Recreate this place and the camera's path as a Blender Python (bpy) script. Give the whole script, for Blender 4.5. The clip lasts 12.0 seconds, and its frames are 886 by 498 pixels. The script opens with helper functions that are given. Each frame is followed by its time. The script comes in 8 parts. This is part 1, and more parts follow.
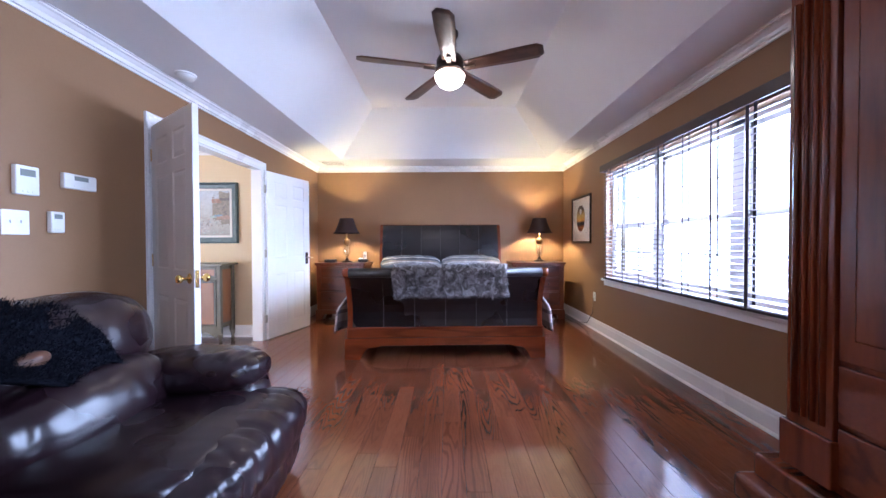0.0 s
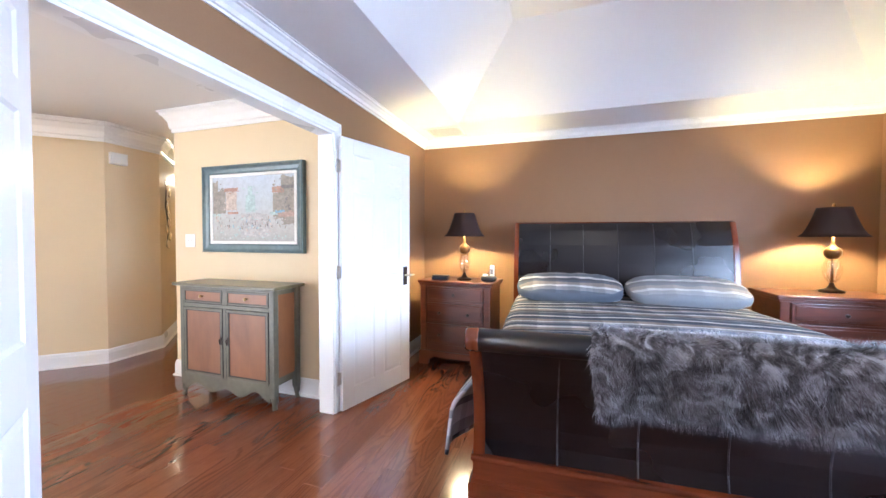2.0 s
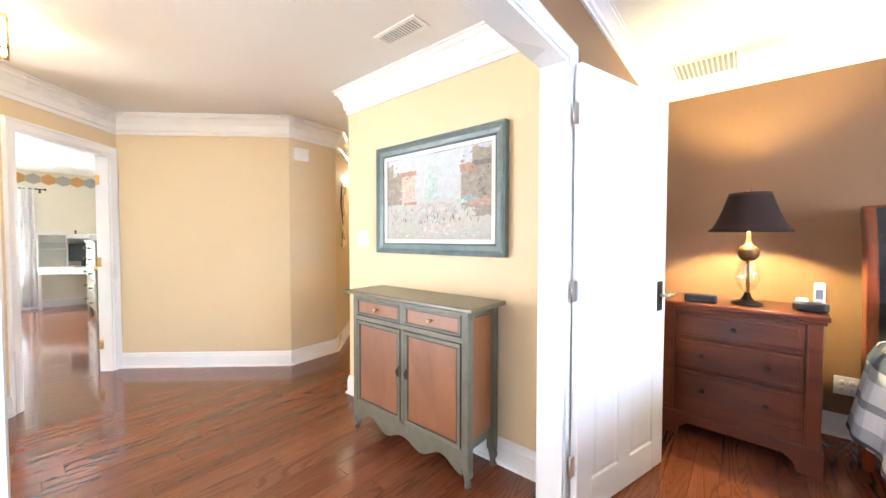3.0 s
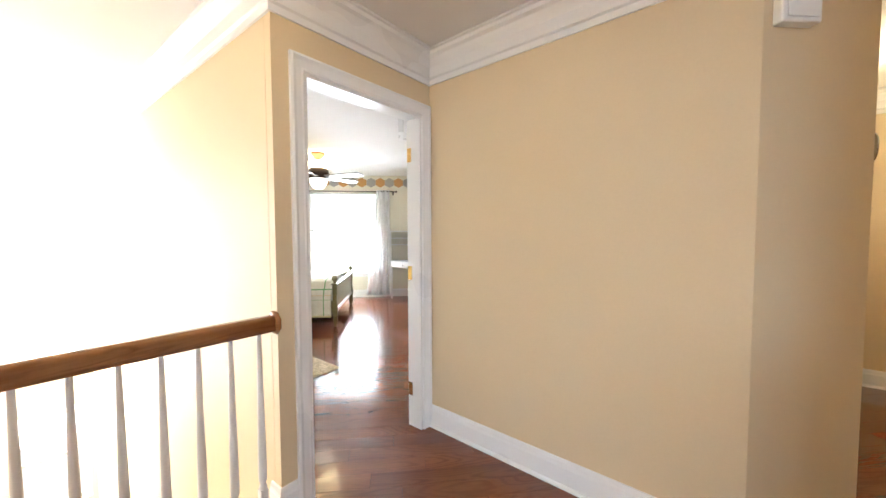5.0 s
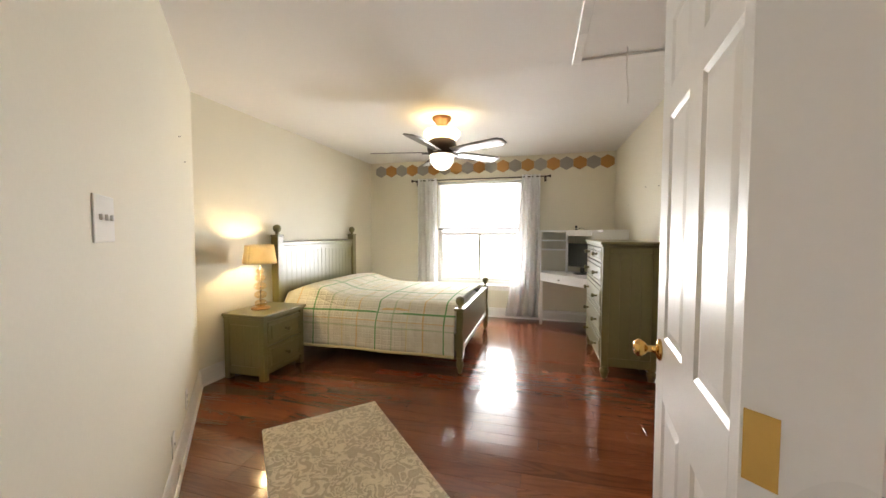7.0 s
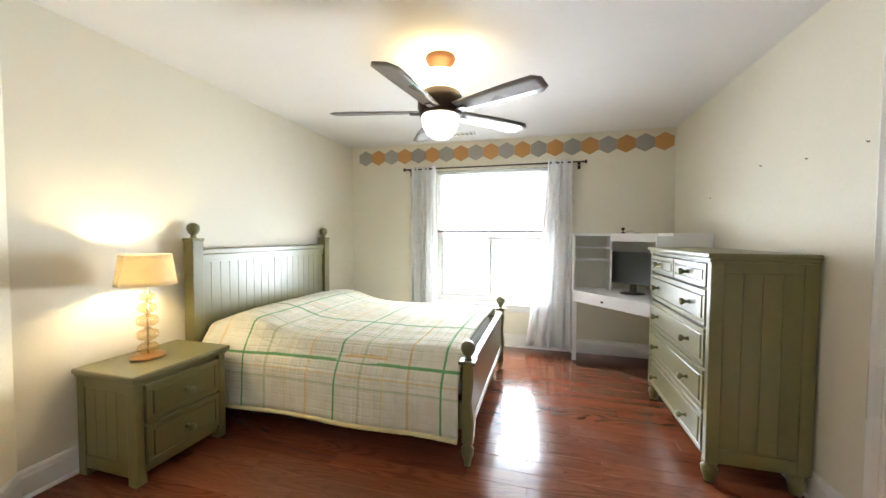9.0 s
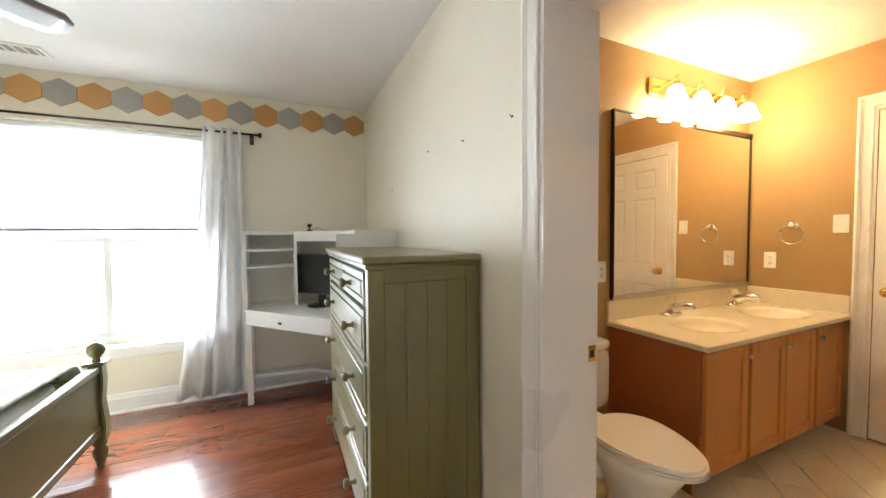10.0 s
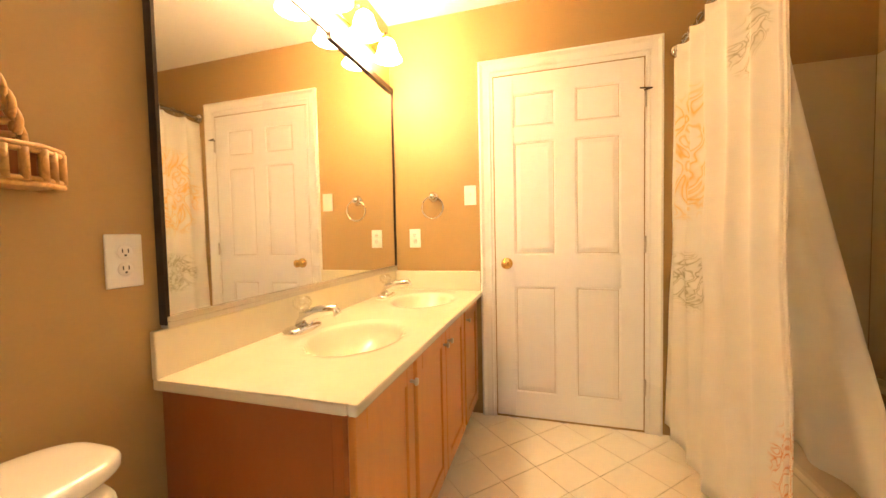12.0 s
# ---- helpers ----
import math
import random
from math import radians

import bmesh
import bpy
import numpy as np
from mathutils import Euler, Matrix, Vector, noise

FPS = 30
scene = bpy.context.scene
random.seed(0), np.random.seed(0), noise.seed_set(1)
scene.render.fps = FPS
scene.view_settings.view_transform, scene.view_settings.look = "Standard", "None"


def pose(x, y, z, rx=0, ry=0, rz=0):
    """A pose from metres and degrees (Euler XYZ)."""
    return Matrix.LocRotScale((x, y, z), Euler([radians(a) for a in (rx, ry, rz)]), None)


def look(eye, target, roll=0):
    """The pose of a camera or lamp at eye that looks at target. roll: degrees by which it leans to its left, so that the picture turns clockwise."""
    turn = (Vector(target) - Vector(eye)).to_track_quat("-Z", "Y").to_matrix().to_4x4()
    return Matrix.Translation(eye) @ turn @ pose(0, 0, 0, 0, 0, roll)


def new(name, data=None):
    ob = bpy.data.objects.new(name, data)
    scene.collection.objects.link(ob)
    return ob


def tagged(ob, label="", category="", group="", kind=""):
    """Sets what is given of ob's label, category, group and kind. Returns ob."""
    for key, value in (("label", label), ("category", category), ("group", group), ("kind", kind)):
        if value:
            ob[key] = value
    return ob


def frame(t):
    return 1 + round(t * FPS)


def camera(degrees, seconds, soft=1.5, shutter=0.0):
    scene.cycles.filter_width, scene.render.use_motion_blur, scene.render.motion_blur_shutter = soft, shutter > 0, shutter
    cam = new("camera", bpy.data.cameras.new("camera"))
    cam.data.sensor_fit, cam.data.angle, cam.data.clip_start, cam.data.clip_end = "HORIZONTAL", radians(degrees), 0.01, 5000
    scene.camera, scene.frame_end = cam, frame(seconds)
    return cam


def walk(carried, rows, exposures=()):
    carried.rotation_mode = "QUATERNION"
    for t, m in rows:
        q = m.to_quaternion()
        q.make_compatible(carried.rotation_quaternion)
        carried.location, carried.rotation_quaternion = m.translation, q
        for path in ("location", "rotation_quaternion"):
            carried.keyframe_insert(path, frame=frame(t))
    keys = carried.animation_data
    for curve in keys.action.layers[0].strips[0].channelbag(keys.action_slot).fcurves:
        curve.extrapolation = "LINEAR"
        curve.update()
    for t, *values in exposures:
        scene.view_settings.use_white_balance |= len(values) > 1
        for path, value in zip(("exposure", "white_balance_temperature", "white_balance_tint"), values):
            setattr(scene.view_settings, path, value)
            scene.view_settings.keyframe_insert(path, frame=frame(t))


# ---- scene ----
cam = camera(102.1, 12.0)
PATH = [
    (0, (-0.229, 0.538, 1.151), (-0.252, 2.537, 1.12), -0.2),
    (0.5, (-0.274, 1.023, 1.167), (-0.302, 3.023, 1.138), -0.2),
    (1, (-0.375, 1.526, 1.2), (-0.434, 3.525, 1.171), -0.3),
    (1.5, (-0.599, 2.043, 1.248), (-0.876, 4.023, 1.205), -0.1),
    (2, (-0.874, 2.542, 1.281), (-1.488, 4.444, 1.226), 0.2),
    (2.5, (-1.317, 2.887, 1.272), (-2.274, 4.642, 1.213), 0.2),
    (3, (-1.824, 3.218, 1.268), (-3.109, 4.749, 1.207), 0.1),
    (3.5, (-2.345, 3.44, 1.281), (-3.937, 4.648, 1.203), -0.1),
    (3.7, (-2.586, 3.486, 1.285), (-4.277, 4.551, 1.206), -0.1),
    (5.3, (-4.373, 3.674, 1.317), (-6.369, 3.754, 1.223), -0.1),
    (5.5, (-4.559, 3.677, 1.328), (-6.556, 3.666, 1.235), 0.0),
    (6, (-5.058, 3.608, 1.342), (-7.045, 3.403, 1.241), -0.1),
    (6.5, (-5.526, 3.553, 1.339), (-7.49, 3.189, 1.239), 0.2),
    (7.2, (-6.085, 3.407, 1.29), (-8.005, 2.856, 1.201), -0.0),
    (9, (-7.177, 3.146, 1.301), (-9.1, 2.603, 1.228), 0.3),
    (9.5, (-7.627, 3.339, 1.307), (-9.621, 3.476, 1.231), -0.1),
    (10, (-8.069, 3.703, 1.295), (-9.889, 4.527, 1.217), -0.5),
    (10.5, (-8.332, 4.083, 1.271), (-9.767, 5.474, 1.184), -0.7),
    (11, (-8.428, 4.459, 1.237), (-9.448, 6.176, 1.144), -1.0),
    (11.5, (-8.554, 4.701, 1.162), (-9.284, 6.561, 1.084), -1.2),
    (12, (-8.674, 4.849, 1.113), (-9.23, 6.768, 1.03), -1.2),
]
walk(cam, [(t, look(eye, target, roll)) for t, eye, target, roll in PATH],
     [(0.0, 0.75, 5450, 21), (0.5, 0.95, 5450, 20), (1.0, 1.0, 5400, 18), (1.5, 1.05, 5500, 16), (2.5, 1.2, 5700, 12), (3.0, 1.42, 5950, 11), (3.7, 1.37, 6050, 11), (5.3, 0.65, 5950, 10),
      (5.5, 0.6, 5950, 10), (6.5, -0.05, 6500, 12), (7.2, -0.2, 6950, 13), (9.0, 0.1, 6050, 9), (9.5, 0.1, 5900, 8), (10.0, 0.2, 6000, 9), (10.5, 0.3, 6850, 11), (11.0, 0.55, 7000, 13), (11.5, 0.8, 6850, 13), (12.0, 1.0, 6600, 12)])

# ---- world, daylight ----
world = bpy.data.worlds.new("world")
scene.world = world
world.use_nodes = True
_wn = world.node_tree.nodes
_sky = _wn.new("ShaderNodeTexSky")
_sky.sky_type, _sky.sun_disc, _sky.sun_elevation, _sky.sun_rotation = "NISHITA", False, radians(35), radians(120)
_wn["Background"].inputs["Strength"].default_value = 0.10
world.node_tree.links.new(_sky.outputs[0], _wn["Background"].inputs["Color"])
_sun = bpy.data.lights.new("sun", "SUN")
_sun.energy, _sun.angle, _sun.color = 1.0, radians(12), (1.0, 0.95, 0.88)
new("sun", _sun).matrix_world = look((0, 0, 20), (-7, -9, 10))


def window_light(name, eye, target, sx, sz, watts, color, spread=180):
    l = bpy.data.lights.new(name, "AREA")
    l.shape, l.size, l.size_y, l.energy, l.color = "RECTANGLE", sx, sz, watts, color
    l.spread = radians(spread)
    new(name, l).matrix_world = look(eye, target)


window_light("daylight_master", (2.35, 3.55, 1.65), (0, 3.55, 0.75), 3.2, 1.7, 460, (0.66, 0.80, 1.0))
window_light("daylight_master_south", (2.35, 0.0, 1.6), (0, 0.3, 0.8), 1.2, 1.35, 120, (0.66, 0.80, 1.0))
window_light("daylight_guest", (-12.0, 2.52, 1.35), (-9, 2.52, 1.2), 1.6, 1.7, 400, (0.92, 0.96, 1.0))
window_light("daylight_foyer", (-8.35, -2.65, 0.4), (-5.0, 0.9, 0.4), 2.6, 3.6, 160, (1.0, 0.97, 0.92))
# added lamp with no known source, narrowed to brighten the foyer's far wall
window_light("fill_foyer_south", (-4.9, -3.95, 0.6), (-8.3, -1.4, 0.6), 2.0, 3.0, 330, (1.0, 0.97, 0.92), 70)

# ---- materials ----


def nodes_of(name):
    m = bpy.data.materials.new(name)
    m.use_nodes = True
    nt = m.node_tree
    return m, nt, nt.nodes["Principled BSDF"]


def ramp(nt, fac, stops):
    r = nt.nodes.new("ShaderNodeValToRGB")
    e = r.color_ramp.elements
    while len(e) < len(stops):
        e.new(0.5)
    for k, (p, c) in enumerate(stops):
        e[k].position, e[k].color = p, (*c, 1)
    nt.links.new(fac, r.inputs[0])
    return r.outputs[0]


def vec(nt, scale=(1, 1, 1), spread=0.0, island=False):
    """Object coordinates, scaled; spread shifts them by a random amount for each object or island."""
    tc = nt.nodes.new("ShaderNodeTexCoord")
    v = tc.outputs["Object"]
    rnd = None
    if spread:
        rn = nt.nodes.new("ShaderNodeNewGeometry" if island else "ShaderNodeObjectInfo")
        rnd = rn.outputs["Random Per Island" if island else "Random"]
        mu = nt.nodes.new("ShaderNodeMath")
        mu.operation = "MULTIPLY"
        mu.inputs[1].default_value = spread
        nt.links.new(rnd, mu.inputs[0])
        ad = nt.nodes.new("ShaderNodeVectorMath")
        nt.links.new(v, ad.inputs[0])
        nt.links.new(mu.outputs[0], ad.inputs[1])
        v = ad.outputs[0]
    mp = nt.nodes.new("ShaderNodeMapping")
    mp.inputs["Scale"].default_value = scale
    nt.links.new(v, mp.inputs["Vector"])
    return mp.outputs[0], rnd


def noise_tex(nt, v, scale, detail=4.0, rough=0.55, distort=0.0):
    n = nt.nodes.new("ShaderNodeTexNoise")
    n.inputs["Scale"].default_value, n.inputs["Detail"].default_value = scale, detail
    n.inputs["Roughness"].default_value, n.inputs["Distortion"].default_value = rough, distort
    nt.links.new(v, n.inputs["Vector"])
    return n.outputs["Fac"]


def mixc(nt, fac, a, b, mode="MIX"):
    m = nt.nodes.new("ShaderNodeMix")
    m.data_type, m.blend_type = "RGBA", mode
    for k, x in ((0, fac), (6, a), (7, b)):
        if hasattr(x, "is_linked"):
            nt.links.new(x, m.inputs[k])
        else:
            m.inputs[k].default_value = (*x, 1) if isinstance(x, tuple) else x
    return m.outputs[2]


def bump(nt, p, h, strength, dist):
    b = nt.nodes.new("ShaderNodeBump")
    b.inputs["Strength"].default_value, b.inputs["Distance"].default_value = strength, dist
    nt.links.new(h, b.inputs["Height"])
    nt.links.new(b.outputs[0], p.inputs["Normal"])


def sc(c, k):
    return tuple(min(1.0, x * k) for x in c)


def paint(name, c, rough=0.5, var=0.06, fine=160.0, bstr=0.08, coat=0.0, metal=0.0, big=1.3, bdist=0.002, sheen=0.0):
    """A plain surface: colour drifting at two scales, fine relief, uneven gloss."""
    m, nt, p = nodes_of(name)
    v, _ = vec(nt)
    n1, n2 = noise_tex(nt, v, big, 3), noise_tex(nt, v, fine, 3)
    a = ramp(nt, n1, [(0.3, sc(c, 1 - var)), (0.7, sc(c, 1 + var))])
    b = mixc(nt, 0.25, a, ramp(nt, n2, [(0.3, sc(c, 1 - 2 * var)), (0.7, sc(c, 1 + var))]))
    nt.links.new(b, p.inputs["Base Color"])
    rr = nt.nodes.new("ShaderNodeMapRange")
    rr.inputs["To Min"].default_value, rr.inputs["To Max"].default_value = max(0.02, rough * 0.85), min(1, rough * 1.15)
    nt.links.new(n1, rr.inputs[0])
    nt.links.new(rr.outputs[0], p.inputs["Roughness"])
    p.inputs["Metallic"].default_value, p.inputs["Coat Weight"].default_value = metal, coat
    p.inputs["Coat Roughness"].default_value = 0.12
    if sheen:
        p.inputs["Sheen Weight"].default_value = sheen
    if bstr:
        bump(nt, p, n2, bstr, bdist)
    return m


def wood(name, dark, light, rough=0.3, coat=0.3, scale=(14, 1.2, 14), spread=0.0, island=False, var=0.0, grain=6.0):
    m, nt, p = nodes_of(name)
    v, rnd = vec(nt, scale, spread, island)
    n1 = noise_tex(nt, v, 1.0, 2, 0.45, 0.6)
    n2 = noise_tex(nt, v, 9.0, 4, 0.65)
    # growth rings: contour lines of a long, slow noise
    mu = nt.nodes.new("ShaderNodeMath")
    mu.operation = "MULTIPLY"
    mu.inputs[1].default_value = grain * 6.283
    nt.links.new(n1, mu.inputs[0])
    si = nt.nodes.new("ShaderNodeMath")
    si.operation = "SINE"
    nt.links.new(mu.outputs[0], si.inputs[0])
    mid = tuple((x * 0.4 + y * 0.6) for x, y in zip(dark, light))
    c = ramp(nt, n1, [(0.3, mid), (0.72, light)])
    c = mixc(nt, 0.55, c, ramp(nt, si.outputs[0], [(0.0, light), (0.62, mid), (0.95, dark)]))
    c = mixc(nt, 0.22, c, ramp(nt, n2, [(0.35, sc(dark, 0.9)), (0.65, light)]))
    if var:
        h = nt.nodes.new("ShaderNodeHueSaturation")
        mr = nt.nodes.new("ShaderNodeMapRange")
        mr.inputs["To Min"].default_value, mr.inputs["To Max"].default_value = 1 - var, 1 + var
        nt.links.new(rnd, mr.inputs[0])
        nt.links.new(mr.outputs[0], h.inputs["Value"])
        nt.links.new(c, h.inputs["Color"])
        c = h.outputs[0]
    nt.links.new(c, p.inputs["Base Color"])
    p.inputs["Roughness"].default_value, p.inputs["Coat Weight"].default_value, p.inputs["Coat Roughness"].default_value = rough, coat, 0.08
    bump(nt, p, n2, 0.12, 0.001)
    return m


def plank_wood(name, island):
    """Stained oak: even red-brown ground, thin dark cathedral lines in part of the boards, fine pores."""
    m, nt, p = nodes_of(name)
    v, rnd = vec(nt, (7.0, 0.75, 7.0), 37.0, island)
    n1 = noise_tex(nt, v, 1.0, 1.5, 0.4, 0.35)
    wob = noise_tex(nt, v, 9.0, 2, 0.5)
    pores = noise_tex(nt, v, 26.0, 3, 0.7)
    mask = noise_tex(nt, v, 0.55, 1)
    ma = nt.nodes.new("ShaderNodeMath")
    ma.operation = "MULTIPLY_ADD"
    ma.inputs[1].default_value = 0.025
    nt.links.new(wob, ma.inputs[0])
    nt.links.new(n1, ma.inputs[2])
    mu = nt.nodes.new("ShaderNodeMath")
    mu.operation = "MULTIPLY"
    mu.inputs[1].default_value = 19 * 6.283
    nt.links.new(ma.outputs[0], mu.inputs[0])
    si = nt.nodes.new("ShaderNodeMath")
    si.operation = "SINE"
    nt.links.new(mu.outputs[0], si.inputs[0])
    base = ramp(nt, n1, [(0.3, (0.160, 0.0465, 0.0200)), (0.7, (0.215, 0.0680, 0.0300))])
    ring = ramp(nt, si.outputs[0], [(0.0, (1, 1, 1)), (0.9, (0.47, 0.42, 0.40))])
    k = ramp(nt, mask, [(0.35, (0.15, 0.15, 0.15)), (0.62, (0.62, 0.62, 0.62))])
    c = mixc(nt, k, base, mixc(nt, 1.0, base, ring, "MULTIPLY"))
    c = mixc(nt, 0.35, c, ramp(nt, pores, [(0.36, (0.62, 0.58, 0.56)), (0.55, (1, 1, 1))]), "MULTIPLY")
    h = nt.nodes.new("ShaderNodeHueSaturation")
    mr = nt.nodes.new("ShaderNodeMapRange")
    mr.inputs["To Min"].default_value, mr.inputs["To Max"].default_value = 0.86, 1.15
    nt.links.new(rnd, mr.inputs[0])
    nt.links.new(mr.outputs[0], h.inputs["Value"])
    nt.links.new(c, h.inputs["Color"])
    nt.links.new(h.outputs[0], p.inputs["Base Color"])
    rr = nt.nodes.new("ShaderNodeMapRange")
    rr.inputs["To Min"].default_value, rr.inputs["To Max"].default_value = 0.10, 0.19
    nt.links.new(pores, rr.inputs[0])
    nt.links.new(rr.outputs[0], p.inputs["Roughness"])
    p.inputs["Coat Weight"].default_value, p.inputs["Coat Roughness"].default_value = 0.35, 0.05
    bump(nt, p, pores, 0.05, 0.001)
    return m


def glow(name, c, strength):
    m, nt, p = nodes_of(name)
    p.inputs["Base Color"].default_value = (*c, 1)
    p.inputs["Emission Color"].default_value = (*c, 1)
    p.inputs["Emission Strength"].default_value = strength
    return m


def thin_glass(name, tint=(1, 1, 1), gloss=0.07):
    m = bpy.data.materials.new(name)
    m.use_nodes = True
    nt = m.node_tree
    nt.nodes.remove(nt.nodes["Principled BSDF"])
    t, g, mx = nt.nodes.new("ShaderNodeBsdfTransparent"), nt.nodes.new("ShaderNodeBsdfGlossy"), nt.nodes.new("ShaderNodeMixShader")
    t.inputs[0].default_value, g.inputs["Roughness"].default_value, mx.inputs[0].default_value = (*tint, 1), 0.02, gloss
    nt.links.new(t.outputs[0], mx.inputs[1])
    nt.links.new(g.outputs[0], mx.inputs[2])
    nt.links.new(mx.outputs[0], nt.nodes["Material Output"].inputs[0])
    return m


def cloth(name, c, translucent=0.3, var=0.05, fine=420.0, prints=None):
    """Woven cloth that lets some light through."""
    m, nt, p = nodes_of(name)
    v, _ = vec(nt)
    n1, n2 = noise_tex(nt, v, 5, 3), noise_tex(nt, v, fine, 2)
    col = ramp(nt, n1, [(0.3, sc(c, 1 - var)), (0.7, sc(c, 1 + var))])
    if prints:
        col = prints(nt, col)
    nt.links.new(col, p.inputs["Base Color"])
    p.inputs["Roughness"].default_value = 0.85
    bump(nt, p, n2, 0.25, 0.001)
    if translucent:
        tr, mx = nt.nodes.new("ShaderNodeBsdfTranslucent"), nt.nodes.new("ShaderNodeMixShader")
        nt.links.new(col, tr.inputs[0])
        mx.inputs[0].default_value = translucent
        out = nt.nodes["Material Output"]
        nt.links.new(p.outputs[0], mx.inputs[1])
        nt.links.new(tr.outputs[0], mx.inputs[2])
        nt.links.new(mx.outputs[0], out.inputs[0])
    return m


def axis_value(nt, axis, scale=1.0, offset=0.0, warp=0.0):
    """One object coordinate, scaled, shifted and slightly warped."""
    tc = nt.nodes.new("ShaderNodeTexCoord")
    sp = nt.nodes.new("ShaderNodeSeparateXYZ")
    nt.links.new(tc.outputs["Object"], sp.inputs[0])
    o = sp.outputs["XYZ".index(axis)]
    if warp:
        nz = noise_tex(nt, tc.outputs["Object"], 3.0, 2)
        ma = nt.nodes.new("ShaderNodeMath")
        ma.operation = "MULTIPLY_ADD"
        ma.inputs[1].default_value = warp
        nt.links.new(nz, ma.inputs[0])
        nt.links.new(o, ma.inputs[2])
        o = ma.outputs[0]
    ma = nt.nodes.new("ShaderNodeMath")
    ma.operation = "MULTIPLY_ADD"
    ma.inputs[1].default_value, ma.inputs[2].default_value = scale, offset
    nt.links.new(o, ma.inputs[0])
    fr = nt.nodes.new("ShaderNodeMath")
    fr.operation = "FRACT"
    nt.links.new(ma.outputs[0], fr.inputs[0])
    return fr.outputs[0]


def steps(nt, fac, stops):
    o = ramp(nt, fac, stops)
    o.node.color_ramp.interpolation = "CONSTANT"
    return o


BROWN = paint("brown wall paint", (0.262, 0.140, 0.064), 0.55, 0.05, 90, 0.12)
CREAM = paint("cream wall paint", (0.70, 0.555, 0.345), 0.55, 0.03, 90, 0.10)
IVORY = paint("ivory wall paint", (0.76, 0.72, 0.60), 0.6, 0.03, 90, 0.10)
TAN = paint("tan bathroom paint", (0.375, 0.240, 0.094), 0.5, 0.04, 90, 0.10)
CEIL = paint("ceiling white", (0.80, 0.785, 0.765), 0.8, 0.02, 120, 0.10)
TRIM = paint("white trim gloss", (0.82, 0.81, 0.79), 0.28, 0.02, 60, 0.03)
DOORW = paint("white door paint", (0.82, 0.81, 0.80), 0.33, 0.02, 200, 0.06)
PLASTIC = paint("white plastic", (0.80, 0.79, 0.75), 0.35, 0.02, 200, 0.0)
DARKSLOT = paint("dark slot", (0.03, 0.03, 0.03), 0.6, 0.05, 100, 0.0)
BRASS = paint("polished brass", (0.74, 0.48, 0.16), 0.2, 0.05, 80, 0.02, metal=1.0)
NICKEL = paint("brushed nickel", (0.52, 0.48, 0.42), 0.3, 0.05, 200, 0.03, metal=1.0)
CHROME = paint("chrome", (0.78, 0.78, 0.78), 0.08, 0.02, 60, 0.0, metal=1.0)
BRONZE = paint("dark bronze", (0.045, 0.028, 0.020), 0.35, 0.15, 60, 0.05, metal=0.6)
AGEDGOLD = paint("aged copper", (0.50, 0.30, 0.13), 0.3, 0.1, 60, 0.03, metal=0.9)
PLANK = plank_wood("oak floor board", False)
PLANKI = plank_wood("oak floor boards far", True)
GAP = paint("board joint", (0.02, 0.010, 0.007), 0.7, 0.1, 80, 0.0)
CHERRY = wood("cherry wood", (0.064, 0.0120, 0.0045), (0.195, 0.040, 0.0115), 0.22, 0.45, (0.7, 5, 5), 9.0, grain=3.0)
CHERRYV = wood("cherry wood upright", (0.064, 0.0120, 0.0045), (0.195, 0.040, 0.0115), 0.22, 0.45, (5, 5, 0.6), 9.0, grain=3.0)
# the same cherry, darkened for the shade the nightstands stand in
CHERRY_SHADED = wood("cherry wood with shade in its colour", (0.048, 0.0100, 0.0048), (0.135, 0.030, 0.0110), 0.3, 0.3, (0.7, 5, 5), 9.0, grain=3.0)
WALNUT = wood("walnut blade", (0.030, 0.012, 0.007), (0.085, 0.036, 0.020), 0.4, 0.15, (3, 3, 12), 9.0)
HONEY = wood("honey maple", (0.47, 0.170, 0.032), (0.57, 0.235, 0.050), 0.38, 0.12, (3, 3, 0.5), 5.0, grain=2.0)
HONEYSIDE = wood("red maple veneer", (0.265, 0.066, 0.011), (0.345, 0.098, 0.018), 0.4, 0.1, (1.6, 1.6, 0.4), 5.0, grain=1.5)
RAILWOOD = wood("oak handrail", (0.22, 0.075, 0.022), (0.38, 0.150, 0.050), 0.25, 0.5, (2, 2, 16), 5.0)
LEATHER = paint("black brown leather", (0.009, 0.0062, 0.0070), 0.28, 0.2, 240, 0.30, coat=0.12, bdist=0.0015)
SOFALEATHER = paint("oxblood brown leather", (0.012, 0.0050, 0.0070), 0.27, 0.3, 300, 0.10, bdist=0.001)
SEAM = paint("leather seam", (0.045, 0.040, 0.045), 0.4, 0.1, 200, 0.2)
SAGE = paint("sage green antiqued paint", (0.172, 0.156, 0.056), 0.36, 0.12, 30, 0.05, coat=0.5)
SAGE.node_tree.nodes["Principled BSDF"].inputs["Coat Roughness"].default_value = 0.30
GREYGREEN = paint("grey green antiqued paint", (0.118, 0.108, 0.074), 0.40, 0.32, 26, 0.15)
OLIVETOP = paint("olive glazed top", (0.115, 0.100, 0.052), 0.30, 0.20, 20, 0.08, coat=0.3)
GLAZE_SHADE = paint("dark antiquing glaze and gap shade", (0.030, 0.022, 0.016), 0.5, 0.3, 40, 0.1)
PEACHWOOD = wood("peach stained panel", (0.150, 0.050, 0.017), (0.250, 0.098, 0.036), 0.4, 0.15, (2.5, 2.5, 0.7), 5.0, grain=2.0)
FURDARK = paint("black wool", (0.0050, 0.0055, 0.0090), 1.0, 0.3, 120, 0.4)
